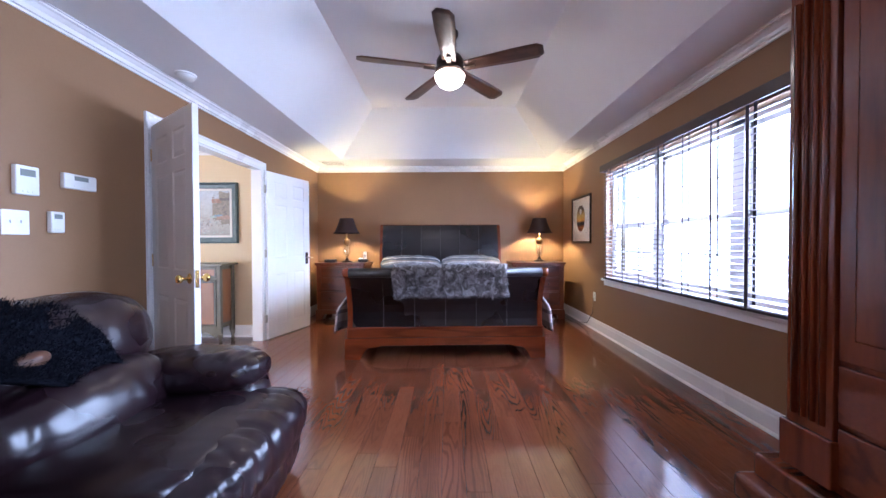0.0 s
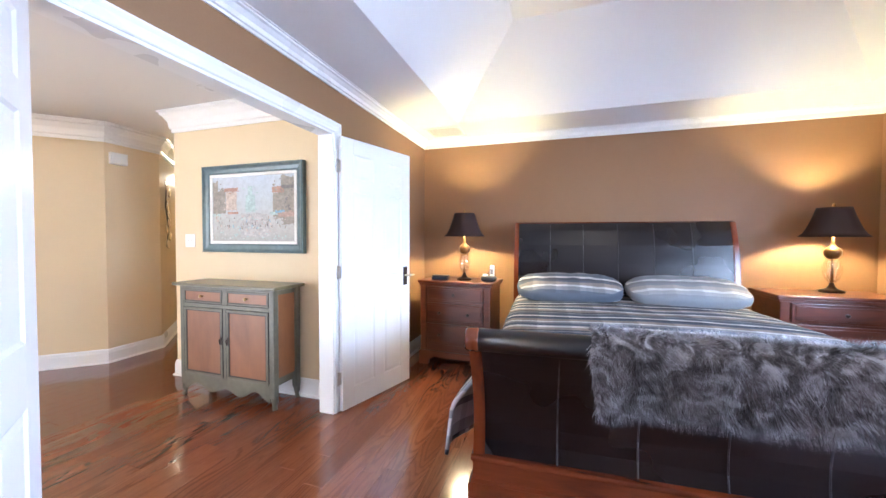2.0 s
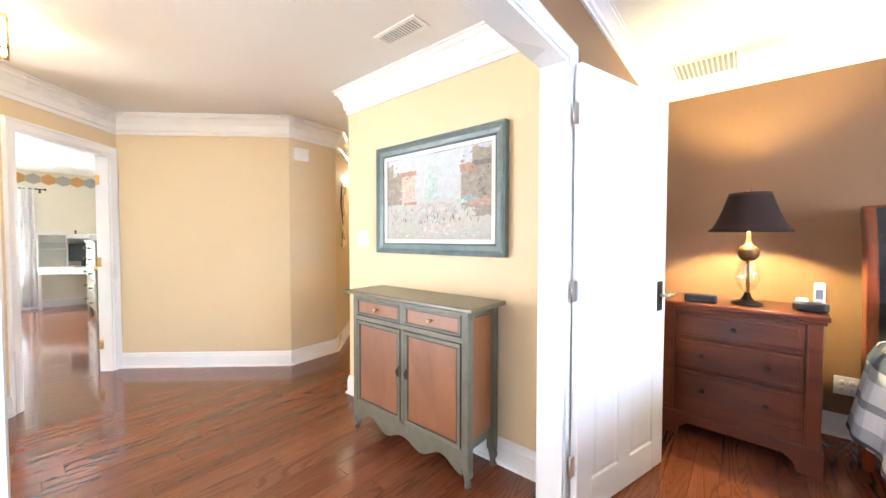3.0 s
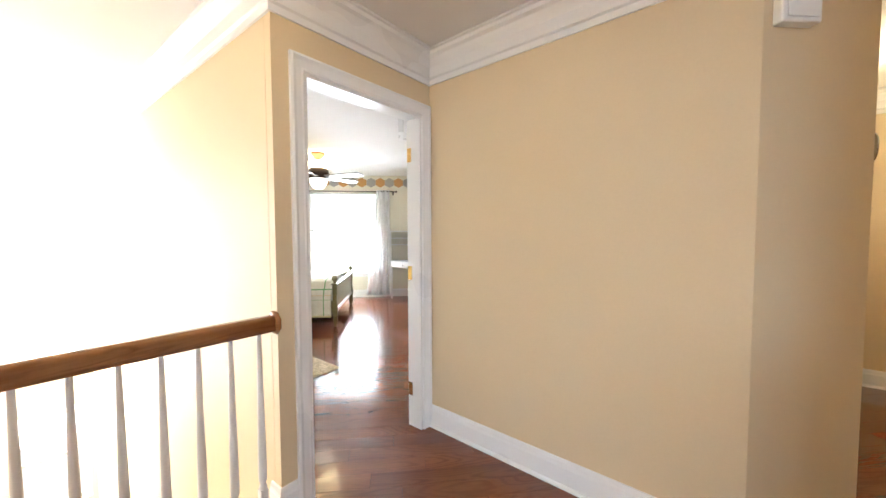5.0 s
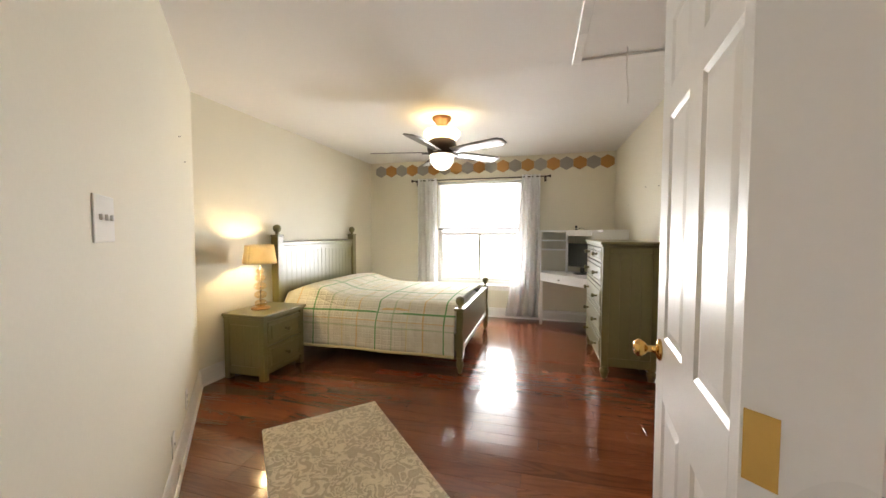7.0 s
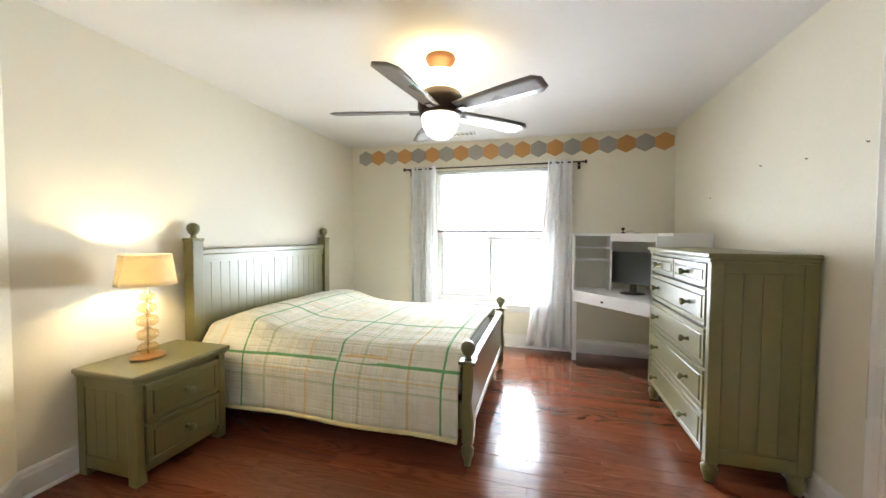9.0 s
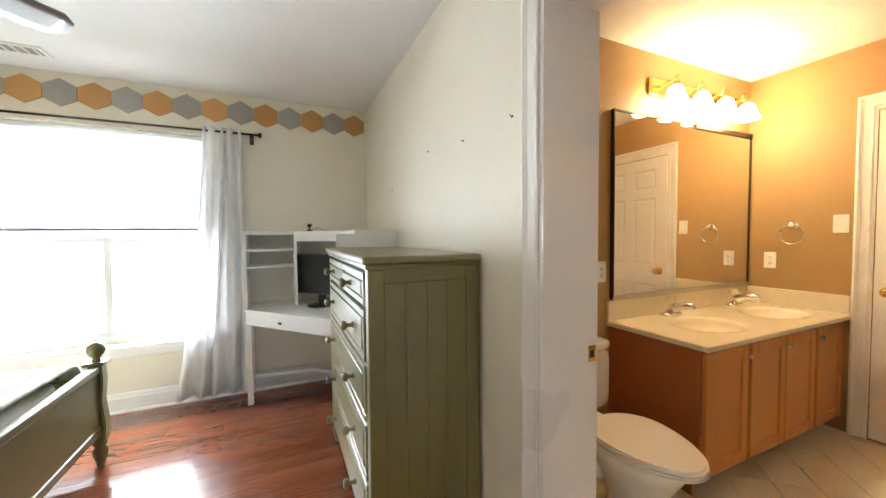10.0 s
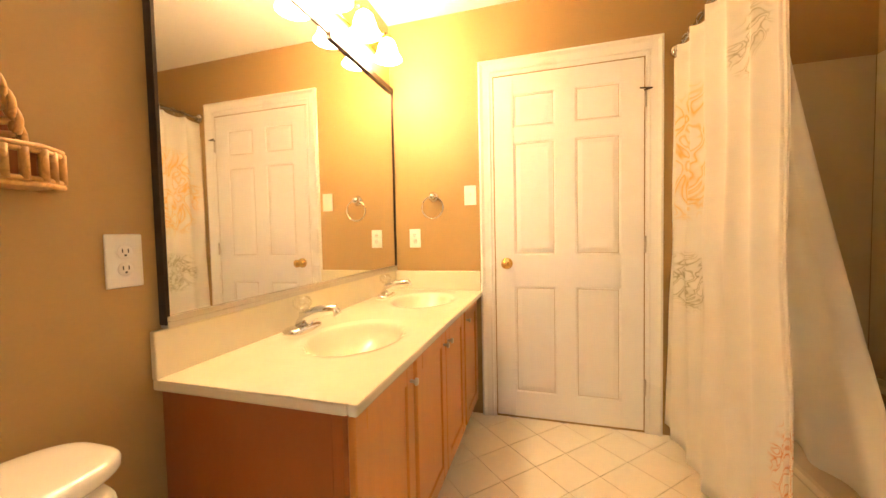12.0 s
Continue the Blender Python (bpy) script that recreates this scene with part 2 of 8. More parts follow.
FURDARK.node_tree.nodes["Principled BSDF"].inputs["Specular IOR Level"].default_value = 0.08
LAMPDARK = cloth("dark brown shade cloth", (0.030, 0.012, 0.009), 0.06)
LAMPCREAM = cloth("patterned cream shade cloth", (0.90, 0.80, 0.58), 0.65, 0.12, 60)
GLASSP = thin_glass("window glass")
GLASSC = thin_glass("clear glass", (0.97, 0.97, 0.95), 0.16)
SHADECLOTH = cloth("white roller cloth", (0.88, 0.88, 0.86), 0.6)
CURTAIN = cloth("grey white curtain", (0.95, 0.95, 0.95), 0.6)
BLIND = paint("blind slat", (0.30, 0.26, 0.265), 0.45, 0.1, 40, 0.03)
TAPE = cloth("dark ladder tape", (0.050, 0.042, 0.050), 0.0)
OUTSIDE = glow("bright overcast outside", (0.93, 0.96, 1.0), 3.2)
OUTSIDE_EAST = glow("cool overcast outside", (0.70, 0.82, 1.0), 3.6)
BULB = glow("warm lamp bulb", (1.0, 0.81, 0.40), 2000.0)
BULBC = glow("soft lamp bulb", (1.0, 0.74, 0.38), 420.0)
GLOBE = glow("lit opal globe", (1.0, 0.90, 0.72), 22.0)
GLOBE2 = glow("lit opal bowl", (1.0, 0.92, 0.78), 2.4)
ANTIQUE = paint("dark antique gold", (0.20, 0.115, 0.045), 0.35, 0.2, 60, 0.03, metal=0.8)
DULLCOPPER = paint("dull copper", (0.23, 0.110, 0.050), 0.45, 0.15, 60, 0.03, metal=0.35)
UPBOWL = glow("lit upper bowl", (1.0, 0.78, 0.42), 11.0)
VANITY = glow("lit bell glass", (1.0, 0.685, 0.34), 60.0)
HALLGLOW = glow("lit hall glass", (1.0, 0.80, 0.50), 13.0)
SCONCEGLOW = glow("lit corridor globe", (1.0, 0.84, 0.56), 120.0)
MARBLE = paint("cream cultured marble", (0.74, 0.67, 0.50), 0.16, 0.05, 14, 0.0, coat=0.3)
PORCELAIN = paint("white porcelain", (0.80, 0.77, 0.70), 0.10, 0.02, 20, 0.0, coat=0.4)
SURROUND = paint("almond tub surround", (0.70, 0.61, 0.45), 0.22, 0.03, 30, 0.02)
TILE = paint("cream floor tile", (0.76, 0.69, 0.56), 0.25, 0.05, 25, 0.04)
GROUT = paint("tan grout", (0.64, 0.56, 0.42), 0.8, 0.1, 120, 0.1)
WICKER = wood("golden wicker", (0.34, 0.160, 0.038), (0.60, 0.32, 0.090), 0.5, 0.1, (20, 20, 20), 5.0)
MIRROR = paint("silvered mirror", (0.92, 0.92, 0.90), 0.015, 0.0, 40, 0.0, metal=1.0)
DESKW = paint("white desk laminate", (0.87, 0.87, 0.87), 0.3, 0.02, 60, 0.0)
BLACKP = paint("black plastic", (0.015, 0.015, 0.017), 0.35, 0.1, 100, 0.05)
SCREEN = paint("dark screen", (0.020, 0.022, 0.026), 0.22, 0.05, 5, 0.0)
HEXG = paint("grey felt tile", (0.36, 0.34, 0.315), 0.9, 0.08, 180, 0.2)
HEXO = paint("ochre felt tile", (0.50, 0.265, 0.090), 0.9, 0.08, 180, 0.2)
MATTRESS = cloth("white mattress ticking", (0.70, 0.68, 0.62), 0.0)
MATBOARD = paint("mat board", (0.78, 0.76, 0.70), 0.8, 0.03, 120, 0.05)


def striped(pale=0.0):
    """Navy, grey, white and taupe woven stripes across the bed, blurred plaid between them."""
    m, nt, p = nodes_of("pale striped plaid bedding" if pale else "striped plaid bedding")
    f = axis_value(nt, "Y", 1.9, 0.0, 0.03)
    navy, grey, white, taupe, slate = (0.022, 0.030, 0.052), (0.200, 0.205, 0.215), (0.64, 0.62, 0.59), (0.27, 0.225, 0.19), (0.058, 0.078, 0.110)
    s = steps(nt, f, [(0.0, navy), (0.07, white), (0.14, slate), (0.27, grey), (0.33, navy), (0.38, taupe), (0.50, white), (0.58, slate), (0.70, grey), (0.78, white), (0.83, taupe), (0.93, slate)])
    g = axis_value(nt, "X", 5.0, 0.0, 0.03)
    q = steps(nt, g, [(0.0, (0.55, 0.55, 0.58)), (0.5, (1, 1, 1)), (0.75, (0.8, 0.8, 0.82))])
    c = mixc(nt, 0.7, s, q, "MULTIPLY")
    # the hanging sides show the plaid border
    geo = nt.nodes.new("ShaderNodeNewGeometry")
    sx = nt.nodes.new("ShaderNodeSeparateXYZ")
    nt.links.new(geo.outputs["Normal"], sx.inputs[0])
    ab = nt.nodes.new("ShaderNodeMath")
    ab.operation = "ABSOLUTE"
    nt.links.new(sx.outputs[2], ab.inputs[0])
    gt = nt.nodes.new("ShaderNodeMath")
    gt.operation = "LESS_THAN"
    gt.inputs[1].default_value = 0.5
    nt.links.new(ab.outputs[0], gt.inputs[0])
    side = steps(nt, axis_value(nt, "Z", 1.0, 0.0, 0.02), [(0.0, slate), (0.265, (0.40, 0.41, 0.44)), (0.33, (0.70, 0.70, 0.72)), (0.42, (0.28, 0.29, 0.32)), (0.46, (0.70, 0.70, 0.72)), (0.56, (0.40, 0.41, 0.44)), (0.62, slate)])
    side = mixc(nt, 0.4, side, steps(nt, axis_value(nt, "Y", 7.0, 0.0, 0.02), [(0.0, (1, 1, 1)), (0.45, (0.45, 0.47, 0.52)), (0.7, (0.9, 0.9, 0.9))]), "MULTIPLY")
    c = mixc(nt, gt.outputs[0], c, side)
    v, _ = vec(nt)
    n = noise_tex(nt, v, 260, 2)
    c = mixc(nt, pale, c, (0.62, 0.61, 0.60))
    c = mixc(nt, 0.3, c, ramp(nt, n, [(0.3, (0.35, 0.35, 0.35)), (0.7, (1, 1, 1))]), "MULTIPLY")
    nt.links.new(c, p.inputs["Base Color"])
    p.inputs["Roughness"].default_value = 0.9
    bump(nt, p, n, 0.3, 0.001)
    return m


def quilted():
    """White quilt with green, yellow and orange window-pane lines."""
    m, nt, p = nodes_of("white quilt with green plaid")
    white = (0.74, 0.72, 0.62)
    green, lgreen, orange, yellow = (0.16, 0.38, 0.15), (0.52, 0.58, 0.40), (0.72, 0.54, 0.28), (0.72, 0.66, 0.42)
    a = steps(nt, axis_value(nt, "X", 1.45, 0.62, 0.03), [(0.0, white), (0.10, lgreen), (0.125, white), (0.34, orange), (0.365, white), (0.48, yellow), (0.50, white), (0.66, green), (0.680, white), (0.90, yellow), (0.915, white)])
    b = steps(nt, axis_value(nt, "Y", 1.45, 0.30, 0.03), [(0.0, white), (0.08, green), (0.100, white), (0.33, lgreen), (0.355, white), (0.55, yellow), (0.57, white), (0.78, orange), (0.80, white)])
    d = steps(nt, axis_value(nt, "Z", 2.6, -0.85, 0.008), [(0.0, white), (0.14, lgreen), (0.17, white), (0.30, orange), (0.32, white), (0.49, green), (0.53, white)])
    tc = nt.nodes.new("ShaderNodeNewGeometry")
    sp = nt.nodes.new("ShaderNodeSeparateXYZ")
    nt.links.new(tc.outputs["Normal"], sp.inputs[0])
    up = nt.nodes.new("ShaderNodeMath")
    up.operation = "GREATER_THAN"
    up.inputs[1].default_value = 0.6
    nt.links.new(sp.outputs[2], up.inputs[0])
    other = mixc(nt, up.outputs[0], d, a)
    c = mixc(nt, 1.0, b, other, "DARKEN")
    v, _ = vec(nt)
    n = noise_tex(nt, v, 45, 3, 0.6)
    c = mixc(nt, 0.5, c, ramp(nt, noise_tex(nt, v, 9, 3), [(0.35, (0.82, 0.80, 0.70)), (0.6, (1, 1, 1))]), "MULTIPLY")
    nt.links.new(c, p.inputs["Base Color"])
    p.inputs["Roughness"].default_value = 0.9
    # stitched blocks: shallow channels along both directions
    ch = None
    for ax, k in (("X", 15.0), ("Y", 15.0), ("Z", 21.0)):
        g = ramp(nt, axis_value(nt, ax, k, 0.2, 0.012), [(0.0, (0.35, 0.35, 0.35)), (0.14, (1, 1, 1)), (0.86, (1, 1, 1)), (1.0, (0.35, 0.35, 0.35))])
        ch = g if ch is None else mixc(nt, 1.0, ch, g, "MULTIPLY")
    bump(nt, p, mixc(nt, 0.55, n, ch), 0.9, 0.008)
    return m


def fur():
    m, nt, p = nodes_of("grey brown fur")
    v, rnd = vec(nt, (1, 1, 1), 3.0, True)
    tc = nt.nodes.new("ShaderNodeTexCoord")
    n = noise_tex(nt, tc.outputs["Object"], 12.0, 3, 0.65, 1.6)
    c = ramp(nt, n, [(0.38, (0.018, 0.014, 0.014)), (0.5, (0.20, 0.172, 0.170)), (0.62, (0.68, 0.65, 0.66))])
    c = mixc(nt, 0.35, c, ramp(nt, rnd, [(0.0, (0.02, 0.016, 0.016)), (0.6, (0.17, 0.14, 0.13)), (1.0, (0.42, 0.40, 0.40))]))
    nt.links.new(c, p.inputs["Base Color"])
    p.inputs["Roughness"].default_value = 0.6
    return m


def showerprint(nt, col):
    """Faded orange and grey-green watercolour shells."""
    tc = nt.nodes.new("ShaderNodeTexCoord")
    out = col
    for (y, z), (ry, rz), hue in (((6.74, 1.45), (0.24, 0.33), (0.88, 0.60, 0.14)), ((6.72, 0.88), (0.20, 0.15), (0.46, 0.43, 0.28)), ((6.26, 1.72), (0.11, 0.13), (0.50, 0.47, 0.34)),
                                  ((6.21, 1.92), (0.11, 0.11), (0.86, 0.58, 0.14)), ((6.00, 0.47), (0.08, 0.14), (0.75, 0.30, 0.05))):
        mp = nt.nodes.new("ShaderNodeMapping")
        mp.inputs["Scale"].default_value = (0.0, 1 / ry, 1 / rz)
        mp.inputs["Location"].default_value = (0.0, -y / ry, -z / rz)
        nt.links.new(tc.outputs["Object"], mp.inputs[0])
        ln = nt.nodes.new("ShaderNodeVectorMath")
        ln.operation = "LENGTH"
        nt.links.new(mp.outputs[0], ln.inputs[0])
        inside = ramp(nt, ln.outputs["Value"], [(0.75, (1, 1, 1)), (1.0, (0, 0, 0))])
        # broken fan-like strokes
        st = noise_tex(nt, mp.outputs[0], 2.1, 1.5, 0.4, 1.2)
        k = mixc(nt, 1.0, inside, ramp(nt, st, [(0.40, (0, 0, 0)), (0.44, (0.75, 0.75, 0.75)), (0.47, (0.1, 0.1, 0.1)), (0.52, (0.15, 0.15, 0.15)), (0.55, (0.9, 0.9, 0.9)), (0.585, (0.25, 0.25, 0.25)), (0.66, (0.0, 0.0, 0.0))]), "MULTIPLY")
        out = mixc(nt, k, out, hue)
    return out


def scrolled():
    """Looped pile: pale raised scrolls on a tan ground."""
    m, nt, p = nodes_of("ivory rug pile")
    v, _ = vec(nt)
    n = noise_tex(nt, v, 11.0, 1.5, 0.45, 1.3)
    up = ramp(nt, n, [(0.40, (0, 0, 0)), (0.445, (1, 1, 1)), (0.50, (1, 1, 1)), (0.53, (0, 0, 0)), (0.585, (0, 0, 0)), (0.61, (1, 1, 1)), (0.66, (1, 1, 1)), (0.69, (0, 0, 0))])
    loop = noise_tex(nt, v, 260, 2)
    c = mixc(nt, up, (0.58, 0.495, 0.355), (0.82, 0.73, 0.565))
    c = mixc(nt, 0.5, c, ramp(nt, loop, [(0.3, (0.6, 0.58, 0.55)), (0.65, (1, 1, 1))]), "MULTIPLY")
    nt.links.new(c, p.inputs["Base Color"])
    p.inputs["Roughness"].default_value = 0.95
    bump(nt, p, mixc(nt, 0.25, up, loop), 0.8, 0.006)
    return m


STRIPE, STRIPEMID, STRIPEPALE, QUILT, FUR, RUGM = striped(), striped(0.08), striped(0.30), quilted(), fur(), scrolled()
SHOWERCLOTH = cloth("white shower curtain with faded print", (0.94, 0.92, 0.87), 0.6, 0.03, 400, showerprint)
YELLOWHEM = cloth("pale yellow hem", (0.66, 0.60, 0.33), 0.0)

# ---- mesh helpers ----


def mb():
    return bmesh.new()


def box(bm, x0, x1, y0, y1, z0, z1, bev=0.0, seg=2):
    """An upright box from corner to corner, with rounded edges where bev is given."""
    x0, x1 = min(x0, x1), max(x0, x1)
    y0, y1 = min(y0, y1), max(y0, y1)
    z0, z1 = min(z0, z1), max(z0, z1)
    t = bmesh.new()
    v = [t.verts.new(p) for p in ((x0, y0, z0), (x1, y0, z0), (x1, y1, z0), (x0, y1, z0), (x0, y0, z1), (x1, y0, z1), (x1, y1, z1), (x0, y1, z1))]
    for f in ((0, 3, 2, 1), (4, 5, 6, 7), (0, 1, 5, 4), (1, 2, 6, 5), (2, 3, 7, 6), (3, 0, 4, 7)):
        t.faces.new([v[i] for i in f])
    if bev:
        bmesh.ops.bevel(t, geom=list(t.edges), offset=bev, segments=seg, affect="EDGES", profile=0.5)
    merge(bm, t)
    return bm


def merge(bm, other, m=None):
    if m is not None:
        bmesh.ops.transform(other, matrix=m, verts=other.verts)
    me = bpy.data.meshes.new("t")
    other.to_mesh(me)
    other.free()
    bm.from_mesh(me)
    bpy.data.meshes.remove(me)


def lathe(bm, prof, n=24, c=(0, 0, 0), m=None):
    """A turned shape from (radius, height) pairs."""
    t = bmesh.new()
    rings = []
    for r, z in prof:
        if r < 1e-5:
            rings.append([t.verts.new((0, 0, z))])
        else:
            rings.append([t.verts.new((r * math.cos(2 * math.pi * k / n), r * math.sin(2 * math.pi * k / n), z)) for k in range(n)])
    for a, b in zip(rings, rings[1:]):
        for k in range(n):
            q = [a[k % len(a)], a[(k + 1) % len(a)], b[(k + 1) % len(b)], b[k % len(b)]]
            q = [x for i, x in enumerate(q) if x not in q[:i]]
            if len(q) > 2:
                t.faces.new(q)
    bmesh.ops.recalc_face_normals(t, faces=t.faces)
    for f in t.faces:
        f.smooth = True
    merge(bm, t, Matrix.Translation(c) @ (m or Matrix.Identity(4)))
    return bm


def tube(bm, pts, r, n=8, close=False):
    """A round bar along points."""
    pts = [Vector(p) for p in pts]
    t = bmesh.new()
    rings = []
    for i, p in enumerate(pts):
        a = pts[i - 1] if i or close else p
        b = pts[(i + 1) % len(pts)] if i < len(pts) - 1 or close else p
        d = (b - a).normalized()
        u = d.orthogonal().normalized() if abs(d.z) > 0.95 else d.cross(Vector((0, 0, 1))).normalized()
        w = d.cross(u)
        rr = r[i] if isinstance(r, (list, tuple)) else r
        rings.append([t.verts.new(p + (u * math.cos(2 * math.pi * k / n) + w * math.sin(2 * math.pi * k / n)) * rr) for k in range(n)])
    pairs = list(zip(rings, rings[1:])) + ([(rings[-1], rings[0])] if close else [])
    for a, b in pairs:
        for k in range(n):
            t.faces.new((a[k], a[(k + 1) % n], b[(k + 1) % n], b[k])).smooth = True
    if not close:
        t.faces.new(rings[0][::-1])
        t.faces.new(rings[-1])
    bmesh.ops.recalc_face_normals(t, faces=t.faces)
    merge(bm, t)
    return bm


def prism(bm, poly, axis, a, b, bev=0.0):
    """A polygon drawn out along an axis from a to b. axis x: poly is (y, z); y: (x, z); z: (x, y)."""
    t = bmesh.new()

    def at(p, h):
        return {"x": (h, p[0], p[1]), "y": (p[0], h, p[1]), "z": (p[0], p[1], h)}[axis]

    lo, hi = [t.verts.new(at(p, a)) for p in poly], [t.verts.new(at(p, b)) for p in poly]
    t.faces.new(lo)
    t.faces.new(hi[::-1])
    for i in range(len(poly)):
        j = (i + 1) % len(poly)
        t.faces.new((lo[i], lo[j], hi[j], hi[i]))
    bmesh.ops.recalc_face_normals(t, faces=t.faces)
    if bev:
        bmesh.ops.bevel(t, geom=[e for e in t.edges if len(e.link_faces) == 2 and e.calc_face_angle() > 0.6], offset=bev, segments=2, affect="EDGES")
    merge(bm, t)
    return bm


def sweep(bm, path, prof, closed=False):
    """A moulding along a level path; prof: (distance to the left of the path, height), a closed outline."""
    t = bmesh.new()
    P = [Vector(p) for p in path]
    n = len(P)
    rings = []
    for i in range(n):
        dirs = []
        if closed or i > 0:
            dirs.append((P[i] - P[i - 1]).normalized())
        if closed or i < n - 1:
            dirs.append((P[(i + 1) % n] - P[i]).normalized())
        nn = [Vector((-d.y, d.x)) for d in dirs]
        if len(nn) == 2:
            s = nn[0] + nn[1]
            off = s * (2.0 / max(0.3, s.length_squared))
        else:
            off = nn[0]
        rings.append([t.verts.new((P[i].x + off.x * o, P[i].y + off.y * o, z)) for o, z in prof])
    k = len(prof)
    for i in range(n if closed else n - 1):
        a, b = rings[i], rings[(i + 1) % n]
        for j in range(k):
            t.faces.new((a[j], a[(j + 1) % k], b[(j + 1) % k], b[j]))
    if not closed:
        t.faces.new(rings[0])
        t.faces.new(rings[-1][::-1])
    bmesh.ops.recalc_face_normals(t, faces=t.faces)
    merge(bm, t)
    return bm


def puff(bm, c, size, power=3.2, wrinkle=0.0, m=None, cuts=10, seed=0.0, wscale=6.0, crease=0.0, cvec=(3, 26, 3)):
    """A stuffed cushion: a rounded block, softly wrinkled."""
    t = bmesh.new()
    bmesh.ops.create_cube(t, size=2.0)
    bmesh.ops.subdivide_edges(t, edges=t.edges, cuts=cuts, use_grid_fill=True)
    for v in t.verts:
        p = v.co
        k = (abs(p.x) ** power + abs(p.y) ** power + abs(p.z) ** power) ** (1 / power)
        q = p / k
        w = noise.noise(Vector((q.x * size[0], q.y * size[1], q.z * size[2])) * wscale + Vector((seed, seed * 2, 0))) * wrinkle
        if crease:
            # gathers that run across the seams, strongest towards the rim
            rim = max(abs(p.x), abs(p.z)) ** 3
            w -= crease * rim * max(0.0, noise.noise(Vector((q.x * size[0] * cvec[0], q.y * size[1] * cvec[1], q.z * size[2] * cvec[2])) + Vector((seed, 0, seed))) + 0.15)
        v.co = Vector((q.x * size[0] / 2, q.y * size[1] / 2, q.z * size[2] / 2)) + q.normalized() * w
    for f in t.faces:
        f.smooth = True
    merge(bm, t, Matrix.Translation(c) @ (m or Matrix.Identity(4)))
    return bm


def sheet(bm, nu, nv, fn, thick=0.0):
    """A grid of points fn(u, v), u and v from 0 to 1, given thickness where asked."""
    t = bmesh.new()
    g = [[t.verts.new(fn(i / nu, j / nv)) for j in range(nv + 1)] for i in range(nu + 1)]
    for i in range(nu):
        for j in range(nv):
            t.faces.new((g[i][j], g[i + 1][j], g[i + 1][j + 1], g[i][j + 1])).smooth = True
    if thick:
        bmesh.ops.recalc_face_normals(t, faces=t.faces)
        bmesh.ops.solidify(t, geom=list(t.faces), thickness=thick)
    merge(bm, t)
    return bm


def part(name, bm, material, parent=None, label="", at=None):
    me = bpy.data.meshes.new(name)
    bm.to_mesh(me)
    bm.free()
    me.materials.append(material)
    ob = new(name, me)
    if parent:
        ob.parent = parent
    if at is not None:
        ob.matrix_basis = at
    if label:
        ob["label"] = label
    return ob


def thing(name, label, category, at=None, group="", kind=""):
    ob = new(name)
    if at is not None:
        ob.matrix_basis = at
    return tagged(ob, label, category, group, kind)


def solo(name, bm, material, label, category, at=None, group="", kind=""):
    return tagged(part(name, bm, material, None, "", at), label, category, group, kind)


def structure(name, bm, material, label, category):
    return tagged(part(name, bm, material), label, category, "", "structure")


# ---- the rooms' shell ----
H = 2.44


def wall(name, p, q, material, label, openings=(), z0=0.0, z1=H, t=0.055):
    """A wall from p to q with the room on its left; openings: (from, to, bottom, top) along it."""
    p, q = Vector(p), Vector(q)
    length, ang = (q - p).length, math.atan2(q.y - p.y, q.x - p.x)
    bm = mb()
    us = sorted({0.0, length, *[o[0] for o in openings], *[o[1] for o in openings]})
    for a, b in zip(us, us[1:]):
        cuts = [(o[2], o[3]) for o in openings if o[0] <= a + 1e-6 and o[1] >= b - 1e-6]
        z = z0
        for c0, c1 in sorted(cuts):
            if c0 > z + 1e-6:
                box(bm, a, b, -t, 0, z, c0)
            z = c1
        if z1 > z + 1e-6:
            box(bm, a, b, -t, 0, z, z1)
    bmesh.ops.remove_doubles(bm, verts=bm.verts, dist=1e-5)
    bmesh.ops.transform(bm, matrix=Matrix.Translation((p.x, p.y, 0)) @ Matrix.Rotation(ang, 4, "Z"), verts=bm.verts)
    return structure(name, bm, material, label, "wall")


XE, XW, YN, YS = 1.73, -2.42, 6.60, -1.0
DY0, DY1, DH = 3.19, 4.765, 2.045           # the double doorway between bedroom and hall
WY0, WY1, WZ0, WZ1 = 2.06, 4.97, 0.715, 2.02  # the bedroom's triple window
OX, OY, AX, AY = -5.73, 3.11, -6.45, 3.85    # the hall's angled door wall
BX, BY, CX, CY = -5.255, 4.955, -5.29, 5.50
GX0, GX1, GY0, GY1 = -11.44, -5.91, 0.70, 4.45
BXW, BXE, BYS, BYN = -9.63, -7.22, 4.685, 7.0
BDX0, BDX1 = -8.976, -8.106                  # the bathroom doorway
GWY0, GWY1, GWZ0, GWZ1 = 1.85, 3.20, 0.50, 2.10

wall("wall_south", (XW, YS), (XE, YS), BROWN, "warm brown painted bedroom wall")
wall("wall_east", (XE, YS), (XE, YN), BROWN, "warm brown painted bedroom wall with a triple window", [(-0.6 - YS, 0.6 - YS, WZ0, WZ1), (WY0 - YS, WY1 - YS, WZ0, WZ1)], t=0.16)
wall("wall_north", (XE, YN), (XW, YN), BROWN, "warm brown painted wall behind the sleigh bed")
wall("wall_west", (XW, YN), (XW, YS), BROWN, "warm brown painted wall with a double doorway", [(YN - DY1, YN - DY0, -0.01, DH)])
wall("wall_hall_east", (-2.54, -3.5), (-2.54, BY), CREAM, "cream painted hall wall with a double doorway", [(DY0 + 3.5, DY1 + 3.5, -0.01, DH)], z0=-2.8)
wall("wall_hall_north", (-2.54, 4.953), (-4.27, 4.953), CREAM, "cream painted hall wall behind the cabinet")
